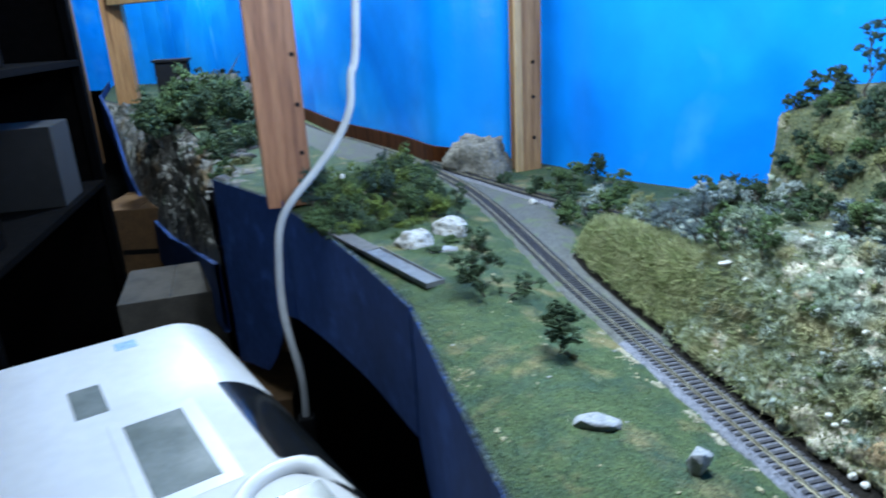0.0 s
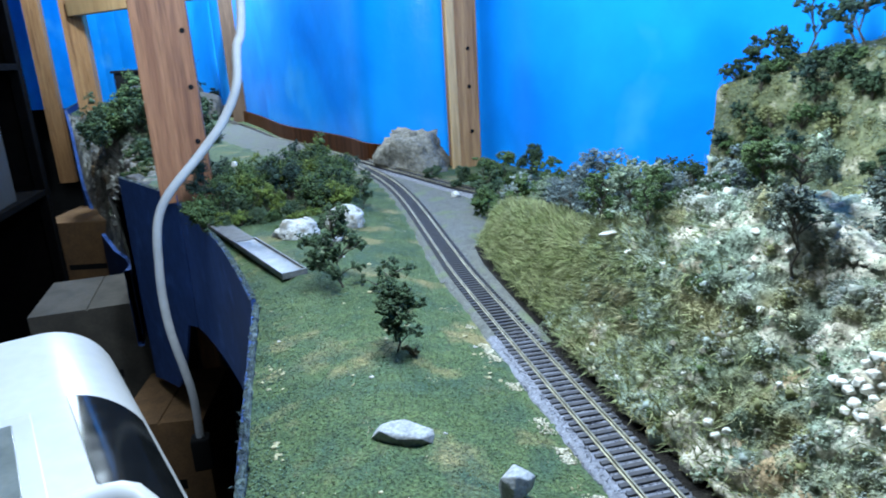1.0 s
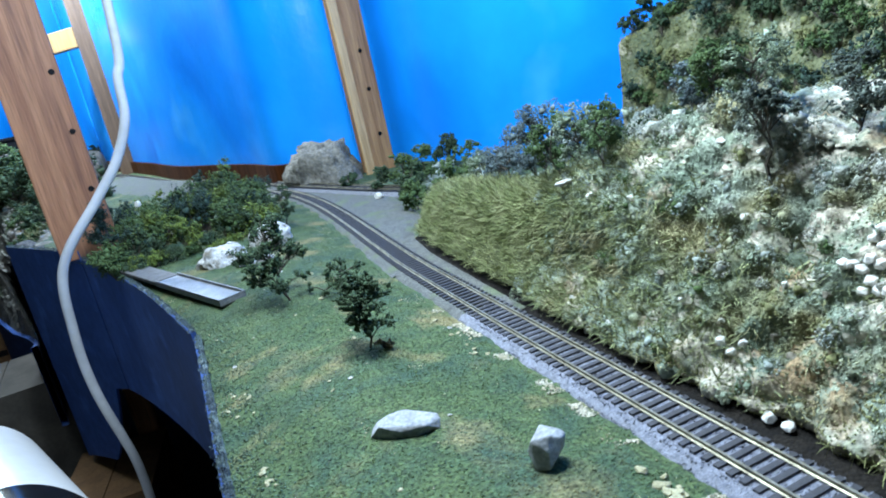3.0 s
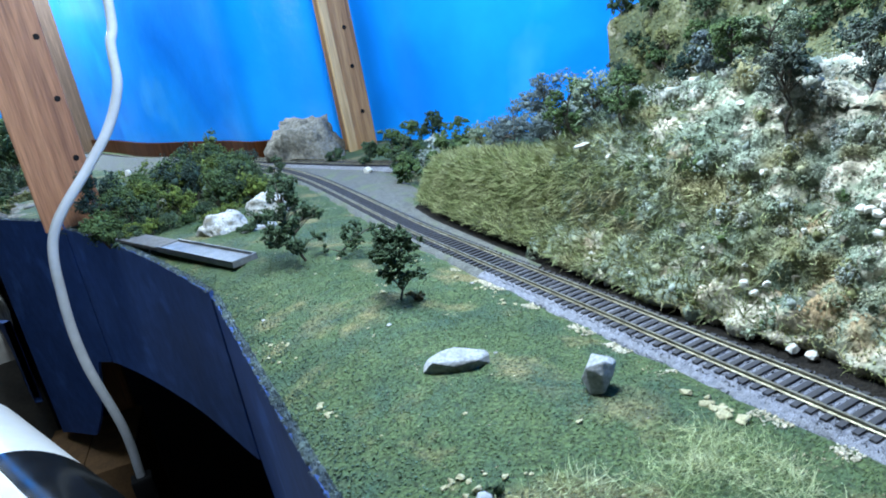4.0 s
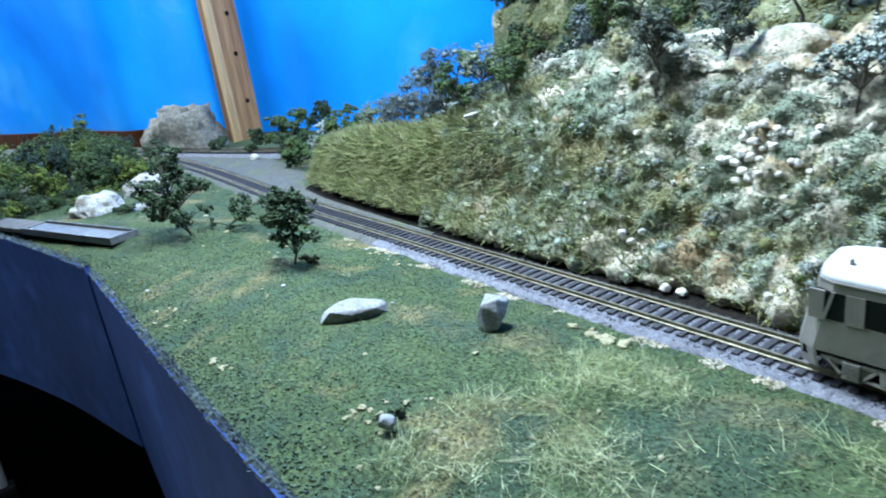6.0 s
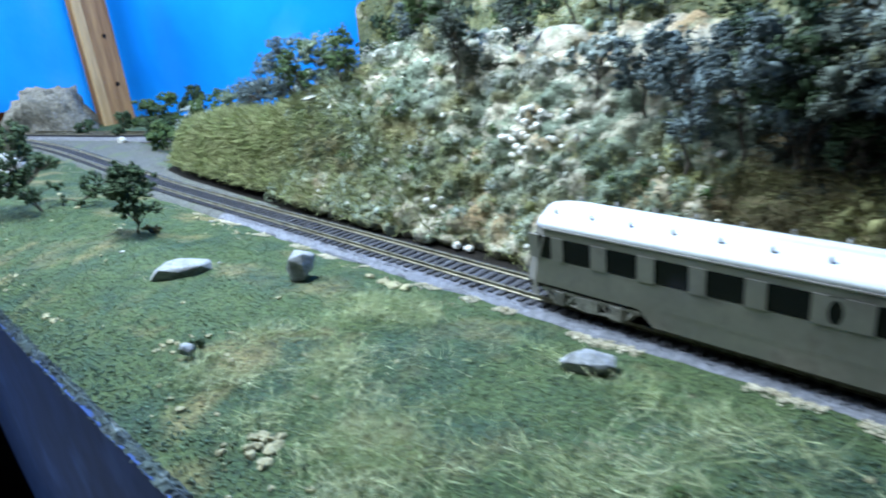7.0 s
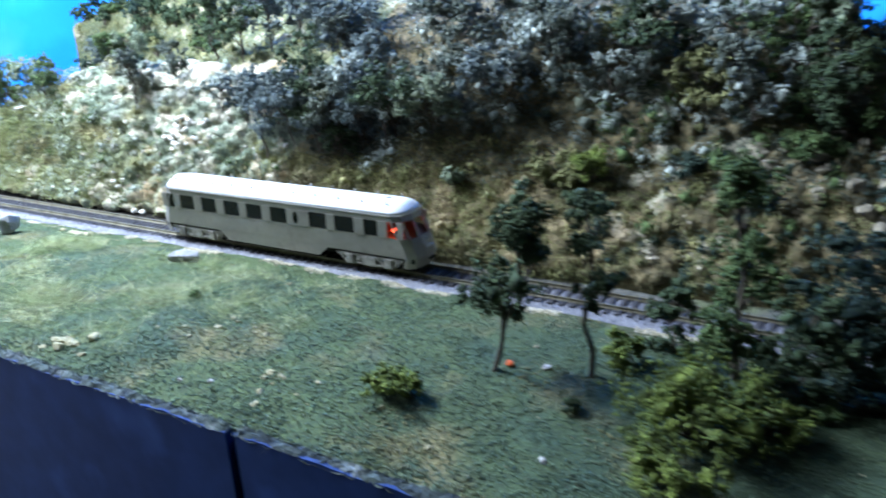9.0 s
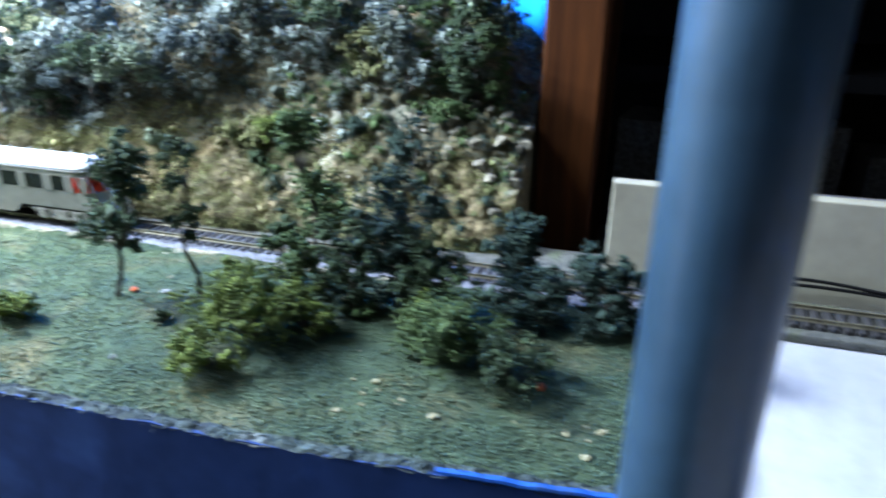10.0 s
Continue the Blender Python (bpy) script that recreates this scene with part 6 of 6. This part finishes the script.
for i in range(46):
    y = -0.445 + 0.445 * (i + rs.random()) / 46
    x = 0.10 + 0.10 * rs.random() ** 1.2 + (0.03 if y < -0.3 else 0)
    tree(x, y, hill_z(x, y) - 0.004, rs.uniform(0.035, 0.06), rs.uniform(0.04, 0.06), rs.choice([M_SLATE, M_DARKGREEN, M_SLATE, M_WOODFOAM] if y > -0.12 else [M_BLUEGREEN, M_BLUEGREEN, M_SLATE, M_WOODFOAM] if y > -0.27 else [M_GREYGREEN, M_BLUEGREEN, M_WOODFOAM, M_BLUEGREEN, M_OLIVE]), 520 + i, "grey-green foam tree on the steep slope", lobes=11, grains=52, trunk=0.25, group="trees of the slope wood")
for i in range(16):
    y = -0.448 + 0.14 * rs.random()
    x = 0.135 + 0.10 * rs.random()
    tree(x, y, hill_z(x, y) - 0.004, rs.uniform(0.045, 0.07), rs.uniform(0.045, 0.065), rs.choice([M_GREEN, M_DARKGREEN, M_WOODFOAM, M_GREEN, M_TEAL]), 580 + i, "green foam tree near the hill's end", lobes=12, grains=60, trunk=0.2, group="trees of the slope wood")
for x, y, s, m in ((0.086, -0.262, 0.036, M_OLIVE), (0.090, -0.288, 0.040, M_YELLOWGREEN), (0.080, -0.275, 0.026, M_OLIVE), (0.072, -0.19, 0.022, M_GREYGREEN), (0.10, -0.35, 0.03, M_TEAL), (0.085, -0.39, 0.03, M_TEAL), (0.12, -0.42, 0.035, M_GREEN), (0.075, -0.28, 0.02, M_DARKGREEN)):
    bush(x, y, hill_z(x, y) - 0.004, s, s * 0.8, m, int(1000 * abs(y)), "foam bush low on the slope", group="bushes on the slope")

for i, (x, y, h, m) in enumerate(((0.086, -0.030, 0.072, M_SLATE), (0.088, -0.056, 0.066, M_DARKGREEN), (0.084, -0.078, 0.074, M_WOODFOAM), (0.088, -0.102, 0.068, M_SLATE), (0.084, -0.128, 0.066, M_DARKGREEN), (0.098, -0.045, 0.080, M_DARKGREEN), (0.098, -0.09, 0.080, M_BLUEGREEN))):
    tree(x, y, hill_z(x, y) - 0.003, h, 0.056, m, 640 + i, "tall bare-trunked foam tree on a shelf of the slope", lobes=15, grains=64, trunk=0.55, group="trees of the slope wood", lean=(-0.1, 0.0))

for i in range(11):
    x, y = 0.155 + 0.012 * ((i * 5) % 7), -0.035 + 0.016 * i
    tree(x, y, hill_z(x, y) - 0.004, rs.uniform(0.06, 0.09), rs.uniform(0.040, 0.056), (M_SLATE, M_DARKGREEN, M_SLATE)[i % 3], 660 + i, "dark slate tree with a bare trunk on the hill's top", lobes=15, grains=56, trunk=0.45, group="trees of the slope wood")

# grove at the near end of the meadow
G = "grove on the meadow"
tree(-0.106, -0.298, gz(-0.106, -0.298), 0.086, 0.034, M_DARKGREEN, 601, "slender green tree with a bare trunk on the meadow", lobes=24, grains=60, trunk=0.34, group=G, lean=(0.06, -0.16), lob=(0.16, 0.34))
tree(-0.092, -0.342, gz(-0.092, -0.342), 0.092, 0.024, M_DARKGREEN, 602, "tall thin sparse green tree on the meadow", lobes=11, grains=46, trunk=0.34, group=G, lean=(0.05, 0.06), lob=(0.18, 0.36))
tree(-0.062, -0.402, gz(-0.062, -0.402), 0.108, 0.040, M_GREEN, 603, "leafy green tree with drooping foliage on the meadow", lobes=30, grains=62, trunk=0.08, group=G, lob=(0.14, 0.30), lean=(0.0, 0.06))
tree(-0.056, -0.449, gz(-0.056, -0.449), 0.092, 0.048, M_TEAL, 604, "dark teal-green column of a tree on the meadow", lobes=30, grains=62, trunk=0.06, group=G, lob=(0.14, 0.32), lean=(0.04, 0.05))
tree(-0.026, -0.505, gz(-0.03, -0.505), 0.056, 0.028, M_TEAL, 605, "dark bent teal tree beside the track", lobes=26, grains=64, trunk=0.2, group=G, lean=(-0.1, -0.1), lob=(0.16, 0.32))
tree(-0.062, -0.560, gz(-0.062, -0.560), 0.044, 0.046, M_TEAL, 606, "low spreading teal tree by the pipe", lobes=28, grains=60, trunk=0.1, group=G)
tree(-0.048, -0.372, gz(-0.048, -0.372), 0.040, 0.026, M_DARKGREEN, 607, "thin dark tree close to the track", lobes=16, grains=55, trunk=0.12, group=G)
tree(-0.078, -0.428, gz(-0.078, -0.428), 0.056, 0.042, M_DARKGREEN, 608, "low dark tree in the grove", lobes=22, grains=55, trunk=0.1, group=G)
tree(-0.074, -0.462, gz(-0.074, -0.462), 0.044, 0.050, M_DARKGREEN, 609, "low dark spreading tree between two taller ones", lobes=22, grains=60, trunk=0.1, group=G)
tree(-0.060, -0.525, gz(-0.060, -0.525), 0.030, 0.044, M_TEAL, 610, "low teal shrub-like tree near the pipe", lobes=22, grains=55, trunk=0.1, group=G)
bush(-0.140, -0.264, gz(-0.140, -0.264), 0.032, 0.019, M_YELLOWGREEN, 611, "round olive bush on the meadow", group="meadow bushes")
bush(-0.072, -0.354, gz(-0.072, -0.354), 0.026, 0.024, M_YELLOWGREEN, 612, "round olive bush on the meadow", group="meadow bushes")
bush(-0.122, -0.392, gz(-0.122, -0.392), 0.060, 0.040, M_YELLOWGREEN, 613, "wide yellow-green bush on the meadow", lobes=20, grains=70, group="meadow bushes")
bush(-0.108, -0.415, gz(-0.108, -0.415), 0.036, 0.026, M_YELLOWGREEN, 614, "wide yellow-green bush on the meadow", lobes=9, group="meadow bushes")
bush(-0.150, -0.388, gz(-0.150, -0.388), 0.034, 0.022, M_YELLOWGREEN, 621, "low yellow-green bush in front of a wider one", lobes=8, group="meadow bushes")
bush(-0.124, -0.343, gz(-0.124, -0.343), 0.012, 0.010, M_DARKGREEN, 615, "small dark bush on the meadow", lobes=4, grains=40, group="meadow bushes")
bush(-0.087, -0.44, gz(-0.087, -0.44), 0.014, 0.012, M_GREEN, 616, "small green bush on the meadow", lobes=4, grains=40, group="meadow bushes")
# darker green puts the shadow on this bush into its colour
bush(-0.108, -0.495, gz(-0.108, -0.495), 0.060, 0.040, M_GREEN, 617, "bush near the pipe, its shade put into a darker green", lobes=17, group="meadow bushes")
bush(-0.096, -0.478, gz(-0.096, -0.478), 0.030, 0.026, M_YELLOWGREEN, 622, "yellow-green bush behind a darker one", lobes=9, group="meadow bushes")
bush(-0.125, -0.525, gz(-0.125, -0.525), 0.044, 0.028, M_DARKGREEN, 618, "dark bush near the pipe", lobes=8, group="meadow bushes")
bush(-0.098, -0.095, gz(-0.098, -0.095), 0.010, 0.004, M_GREEN, 619, "flat green tuft on the turf", lobes=4, grains=30, group="meadow bushes")
bush(-0.142, 0.118, gz(-0.142, 0.118), 0.008, 0.005, M_DARKGREEN, 620, "tiny dark tuft beside the pebble", lobes=3, grains=25, group="meadow bushes")
stone("orange_scrap", -0.098, -0.303, gz(-0.098, -0.303), 0.004, 0.004, 0.003, M_ORANGE, "tiny orange scrap on the turf", 41, category="scrap")
stone("orange_leaf", -0.123, -0.537, gz(-0.123, -0.537), 0.006, 0.004, 0.0015, M_ORANGE, "orange fallen leaf on the turf", 42, category="leaf")

# plank lying along the edge
plank = thing("plank_strip", -0.215, 0.705, 0.0125, "grey model road strip with a shiny metal end on the turf", "strip", rz=19.5)
part("board", boxed(-0.0125, 0.0125, -0.02, 0.19, -0.004, 0.0005, bevel=0.0008), M_ROAD, plank)
t = part("metal_tray", boxed(-0.0130, 0.0130, -0.182, -0.0205, -0.0045, -0.0005, bevel=0.0008), M_TRAY, plank, "shiny grey metal tray")
for sx in (-1, 1):
    part("lip", boxed(sx * 0.0122 - 0.0008, sx * 0.0122 + 0.0008, -0.182, -0.021, -0.0006, 0.0022, bevel=0.0004), M_TRAY, t)
part("lip", boxed(-0.0113, 0.0113, -0.182, -0.180, -0.0006, 0.0022, bevel=0.0004), M_TRAY, t)

# ---- white cable ----
CABLE = [(-0.170, 0.87, 1.30), (-0.165, 0.87, 0.6), (-0.183, 0.87, 0.292), (-0.196, 0.868, 0.230), (-0.203, 0.865, 0.182), (-0.228, 0.862, 0.135), (-0.262, 0.858, 0.096), (-0.322, 0.850, 0.028), (-0.338, 0.850, -0.055), (-0.340, 0.855, -0.143), (-0.326, 0.860, -0.253), (-0.327, 0.865, -0.335)]
bm = bmesh.new()
tube(bm, smooth_line(CABLE, 10), 0.0060, 12)
cable = part("power_cable", bm, M_CABLE, None, "white sheathed cable hanging in a bend before the fascia", smooth=True)
tagged(cable, category="cable")
plug = thing("cable_plug", -0.327, 0.865, -0.335, "dark plug at the cable's lower end", "plug")
part("body", boxed(-0.014, 0.014, -0.012, 0.012, -0.05, 0.004, bevel=0.004), M_BLACK, plug)

# ---- white appliance ----
dev = thing("white_appliance", -0.477, 0.56, -0.92, "white rounded appliance with two grey displays and a dark side grille", "appliance", rz=21.4)
H = 0.92 - 0.157
CX, RAD = 0.080, 0.092
bm = bmesh.new()
prof = []
for k in range(13):
    a = math.pi / 2 * k / 12
    prof.append((CX + RAD * math.sin(a), H - RAD + RAD * math.cos(a)))
outline = [(-0.30, H), (-0.1, H)] + prof + [(CX + RAD + 0.004, 0.0), (-0.30, 0.0)]
ends = [[bm.verts.new((x, yy, z)) for x, z in outline] for yy in (-0.48, 0.39)]
k = len(outline)
for i in range(k):
    bm.faces.new((ends[0][i], ends[0][(i + 1) % k], ends[1][(i + 1) % k], ends[1][i]))
bm.faces.new(ends[0])
bm.faces.new(ends[1][::-1])
bmesh.ops.recalc_face_normals(bm, faces=bm.faces)
long_edges = [e for e in bm.edges if abs(e.verts[0].co.y - e.verts[1].co.y) < 1e-6 and e.verts[0].co.y > 0.3]
bmesh.ops.bevel(bm, geom=long_edges, offset=0.03, segments=4, affect="EDGES", profile=0.6)
part("housing", bm, M_WHITE, dev, "glossy white plastic housing", smooth=True)
part("display", boxed(-0.040, 0.031, -0.092, 0.079, H - 0.002, H + 0.0015, bevel=0.001), M_LCD, dev, "grey display window")
part("display_frame", boxed(-0.056, 0.050, -0.112, 0.098, H - 0.003, H + 0.0006, bevel=0.001), M_WHITE, dev)
part("small_display", boxed(-0.085, -0.045, 0.135, 0.222, H - 0.002, H + 0.001, bevel=0.001), M_LCD, dev, "small grey display window")
part("blue_mark", boxed(-0.005, 0.027, 0.318, 0.348, H - 0.002, H + 0.0006, bevel=0.0005), material("blue_print", (0.25, 0.4, 0.8), (0.3, 0.45, 0.82), 30, 0.4), dev, "blurred blue printed mark")
bm = bmesh.new()
grid = []
for i in range(9):
    a = math.radians(6 + 53 * i / 8)
    lead = 0.114 - 0.034 * (i / 8) ** 1.5
    grid.append([bm.verts.new((CX + (RAD + 0.0015) * math.sin(a), yy, H - RAD + (RAD + 0.0015) * math.cos(a))) for yy in np.linspace(-0.10 - 0.15 * i / 8, lead, 8)])
for i in range(8):
    for j in range(7):
        bm.faces.new((grid[i][j], grid[i][j + 1], grid[i + 1][j + 1], grid[i + 1][j]))
bmesh.ops.recalc_face_normals(bm, faces=bm.faces)
part("side_grille", bm, M_GLASS, dev, "black side grille", smooth=True)
bm = bmesh.new()
ring_pts = [(0.078 + 0.075 * math.cos(a), -0.235 + 0.105 * math.sin(a), H + 0.004 - 0.10 * max(0.0, math.cos(a) - 0.45)) for a in np.linspace(-0.6, math.pi + 0.3, 30)]
tube(bm, ring_pts, 0.010, 10)
part("outlet_rim", bm, M_WHITE, dev, "raised white rim round the air outlet", smooth=True)
# flat grey patch for the shade inside the rim
part("outlet", boxed(0.03, 0.11, -0.32, -0.17, H - 0.001, H + 0.002, bevel=0.001), M_LCD, dev, "grey patch putting the rim's inner shade into colour")

# ---- things under the bench ----
def carton(x, y, z, w, d, h, mat, rz, label):
    th = thing("carton", x, y, z, label, "carton", "cartons under the bench", rz=rz)
    part("sides", boxed(-w / 2, w / 2, -d / 2, d / 2, 0, h, bevel=0.002), mat, th)
    for s in (-1, 1):
        bm = bmesh.new()
        box(bm, *sorted((s * 0.002, s * w / 2)), -d / 2, d / 2, h, h + 0.003)
        part("flap", bm, mat, th)
    for k, zz in enumerate((0.72, 0.45)):
        part("print_bar", boxed(-w * 0.25, w * 0.2, -d / 2 - 0.0006, -d / 2 + 0.001, h * zz, h * zz + 0.02), M_BLACK, th, "dark bar of unreadable print")
    return th


carton(-0.63, 1.58, -0.92, 0.24, 0.26, 0.62, M_DIMCARD, 4, "tall carton dimmed for shade, with dark print, under the bench")
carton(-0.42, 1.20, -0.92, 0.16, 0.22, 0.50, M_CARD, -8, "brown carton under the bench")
carton(-0.66, 1.97, -0.92, 0.3, 0.4, 0.36, M_DIMCARD, 4, "wide carton, its colour dimmed for shade, on the floor")
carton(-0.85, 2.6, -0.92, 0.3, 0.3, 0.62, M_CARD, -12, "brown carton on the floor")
shelf = thing("storage_shelf", -1.23, 1.75, -0.92, "shelving crammed with boxes, all near black for the unlit corner", "shelf")
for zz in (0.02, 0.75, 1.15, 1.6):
    part("board", boxed(-0.42, 0.30, -0.5, 0.6, zz, zz + 0.02, bevel=0.002), M_UNLIT, shelf)
# near-black sheet added to keep the view through the shelf dark
part("back_panel", boxed(-0.42, 0.30, 0.601, 0.611, 0, 2.2), M_UNLIT, shelf)
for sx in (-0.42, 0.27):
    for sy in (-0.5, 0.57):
        part("upright", boxed(sx, sx + 0.03, sy, sy + 0.03, 0, 2.0, bevel=0.002), M_UNLIT, shelf)
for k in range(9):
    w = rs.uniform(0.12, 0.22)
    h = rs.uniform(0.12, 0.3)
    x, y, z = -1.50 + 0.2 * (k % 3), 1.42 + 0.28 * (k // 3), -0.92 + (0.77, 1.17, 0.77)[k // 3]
    o = part("storage_box", boxed(-w / 2, w / 2, -w / 2, w / 2, 0, h, bevel=0.003), rs.choice([M_UNLIT, M_DARKWALL, M_UNLIT]), None, "dim dark storage box on a shelf")
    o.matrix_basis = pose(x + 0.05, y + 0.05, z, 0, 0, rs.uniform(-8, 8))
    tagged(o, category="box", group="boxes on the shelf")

# ---- far bench scenery ----
for k in range(36):
    y = rs.uniform(2.15, 2.8)
    off = rs.uniform(-0.10, 0.20)
    bush(float(edge_x(y)) + off, y, -0.004 if off > 0 else -0.05, rs.uniform(0.14, 0.20), rs.uniform(0.16, 0.27), rs.choice([M_GREEN, M_DARKGREEN, M_DARKGREEN, M_GREEN, M_DARKGREEN]), 700 + k, "dark green bush on the far bench", lobes=9, grains=34, grain=(0.0025, 0.006), group="bushes on the far bench")
for k in range(5):
    bush(rs.uniform(-0.46, -0.38), rs.uniform(1.36, 1.5), -0.004, 0.05, 0.03, rs.choice([M_GREEN, M_OLIVE]), 740 + k, "small bush on the rocky corner", lobes=6, grains=50, grain=(0.0015, 0.003), group="bushes on the far bench")
for k in range(60):
    s = rs.uniform(0.015, 0.042)
    x, y = rs.uniform(-0.46, -0.34), rs.uniform(1.24, 1.55)
    stone("grey_rubble", x, y, -0.01, s, s, s * 0.45, rs.choice([M_DIMROCK, M_TANSTONE]), "grey rubble on the bench corner", 800 + k, facets=18, rz=k * 40, group="corner rubble")
for k in range(46):
    s = rs.uniform(0.02, 0.05)
    stone("grey_rubble", rs.uniform(-0.50, -0.34), rs.uniform(1.55, 2.1), -0.006, s, s, s * 0.5, rs.choice([M_DIMROCK, M_TANSTONE, M_DIMROCK]), "grey rubble on the far bench", 1800 + k, facets=16, rz=k * 40, group="corner rubble")
for k in range(16):
    bush(rs.uniform(-0.52, -0.34), rs.uniform(1.60, 2.05), -0.004, rs.uniform(0.07, 0.12), rs.uniform(0.04, 0.085), rs.choice([M_DARKGREEN, M_GREEN, M_DARKGREEN]), 1900 + k, "low dark bush among the rubble", lobes=8, grains=36, grain=(0.0018, 0.0036), group="bushes on the far bench")
for k in range(16):
    s = rs.uniform(0.10, 0.2)
    stone("pale_rubble", rs.uniform(-0.66, -0.42), rs.uniform(2.7, 3.2), -0.02, s, s, s * 0.95, M_DIMROCK, "grey rubble bank on the far bench", 860 + k, facets=18, rz=k * 50, group="far rubble")
shed = thing("dark_shed", -0.77, 3.25, 0.0, "small black shed on the far bench", "shed")
part("body", boxed(-0.07, 0.07, -0.06, 0.06, -0.01, 0.20, bevel=0.003), M_BLACK, shed)
part("roof", boxed(-0.08, 0.08, -0.07, 0.07, 0.20, 0.212, bevel=0.002), M_BLACK, shed)
for k in range(10):
    tree(-0.45 - 0.05 * k, 3.32 + 0.06 * k, 0.0, rs.uniform(0.10, 0.16), 0.10, M_TEAL, 900 + k, "dark conifer-like tree far down the bench", lobes=8, grains=40, trunk=0.2, grain=(0.003, 0.006), group="far trees")

bm = bmesh.new()
line = offset_line(smooth_line([(-0.176, -0.575), (-0.178, -0.555), (-0.180, -0.53), (-0.1818, -0.508)], 8), -0.0046)
rows = [[bm.verts.new((p[0] + dx, p[1], z + 0.0015 * noise.noise((p[1] * 90, z * 50, 1)))) for p in line] for dx, z in ((0.0018, 0.0044), (-0.0002, 0.0041), (-0.0006, 0.0031))]
for a, c in zip(rows, rows[1:]):
    for i in range(len(line) - 1):
        bm.faces.new((a[i], a[i + 1], c[i + 1], c[i]))
tagged(part("blue_tape", bm, M_TAPE, None, "strip of bright blue tape over the fascia's rim"), category="tape")

# ---- the bare bench beyond the pipe ----
bm = boxed(-0.42, 0.30, -1.5, -0.606, -0.03, -0.010, bevel=0.002)
structure("foam_bench", bm, M_FOAM, "bare white foam bench top", "bench top")
part("cork_bed", boxed(-0.014, 0.031, -1.0, -0.606, -0.0098, -0.0046, bevel=0.0015), M_GRAVEL, track, "grey cork strip under the bare track")
panel = thing("cream_panel", 0.036, -0.80, -0.010, "upright cream board behind the bare track", "board")
part("board", boxed(0.0, 0.012, -0.5, 0.246, 0.0, 0.067, bevel=0.001), M_CREAM, panel)
for k in range(2):
    bm = bmesh.new()
    tube(bm, smooth_line([(0.026, -0.58 - 0.02 * k, -0.004), (0.030, -0.66, 0.010 - 0.004 * k), (0.028, -0.76, 0.004), (0.027, -0.95, -0.003)], 8), 0.0012, 6)
    tagged(part("wire", bm, M_BLACK, None, "thin black wire along the cream board"), category="wire", group="wires")
pipe = thing("blue_pipe", -0.187, -0.592, -0.92, "dark blue glossy standing pipe at the bench edge", "pipe")
bm = bmesh.new()
tube(bm, [(0, 0, 0), (0, 0, 0.6), (0, 0, 1.2), (0, 0, 2.34)], 0.0195, 32)
part("tube", bm, M_PIPE, pipe, smooth=True)
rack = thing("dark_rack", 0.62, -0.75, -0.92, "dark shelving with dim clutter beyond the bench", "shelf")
# black boards put the rack's gloom into colour
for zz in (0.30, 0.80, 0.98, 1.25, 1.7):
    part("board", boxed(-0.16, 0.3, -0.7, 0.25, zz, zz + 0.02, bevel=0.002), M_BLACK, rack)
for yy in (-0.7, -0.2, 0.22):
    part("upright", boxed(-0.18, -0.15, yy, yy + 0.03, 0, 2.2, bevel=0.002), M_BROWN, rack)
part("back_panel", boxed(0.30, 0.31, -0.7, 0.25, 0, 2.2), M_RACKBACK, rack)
for k in range(6):
    w = rs.uniform(0.08, 0.14)
    o = part("clutter_box", boxed(-w / 2, w / 2, -w / 2, w / 2, 0, rs.uniform(0.05, 0.12), bevel=0.002), rs.choice([M_DIMCARD, M_UNDER, M_BLACK]), None, "dim box on the dark rack")
    o.matrix_basis = pose(0.64, -1.35 + 0.15 * k, -0.10, 0, 0, rs.uniform(-10, 10))
    tagged(o, category="box", group="boxes on the rack")
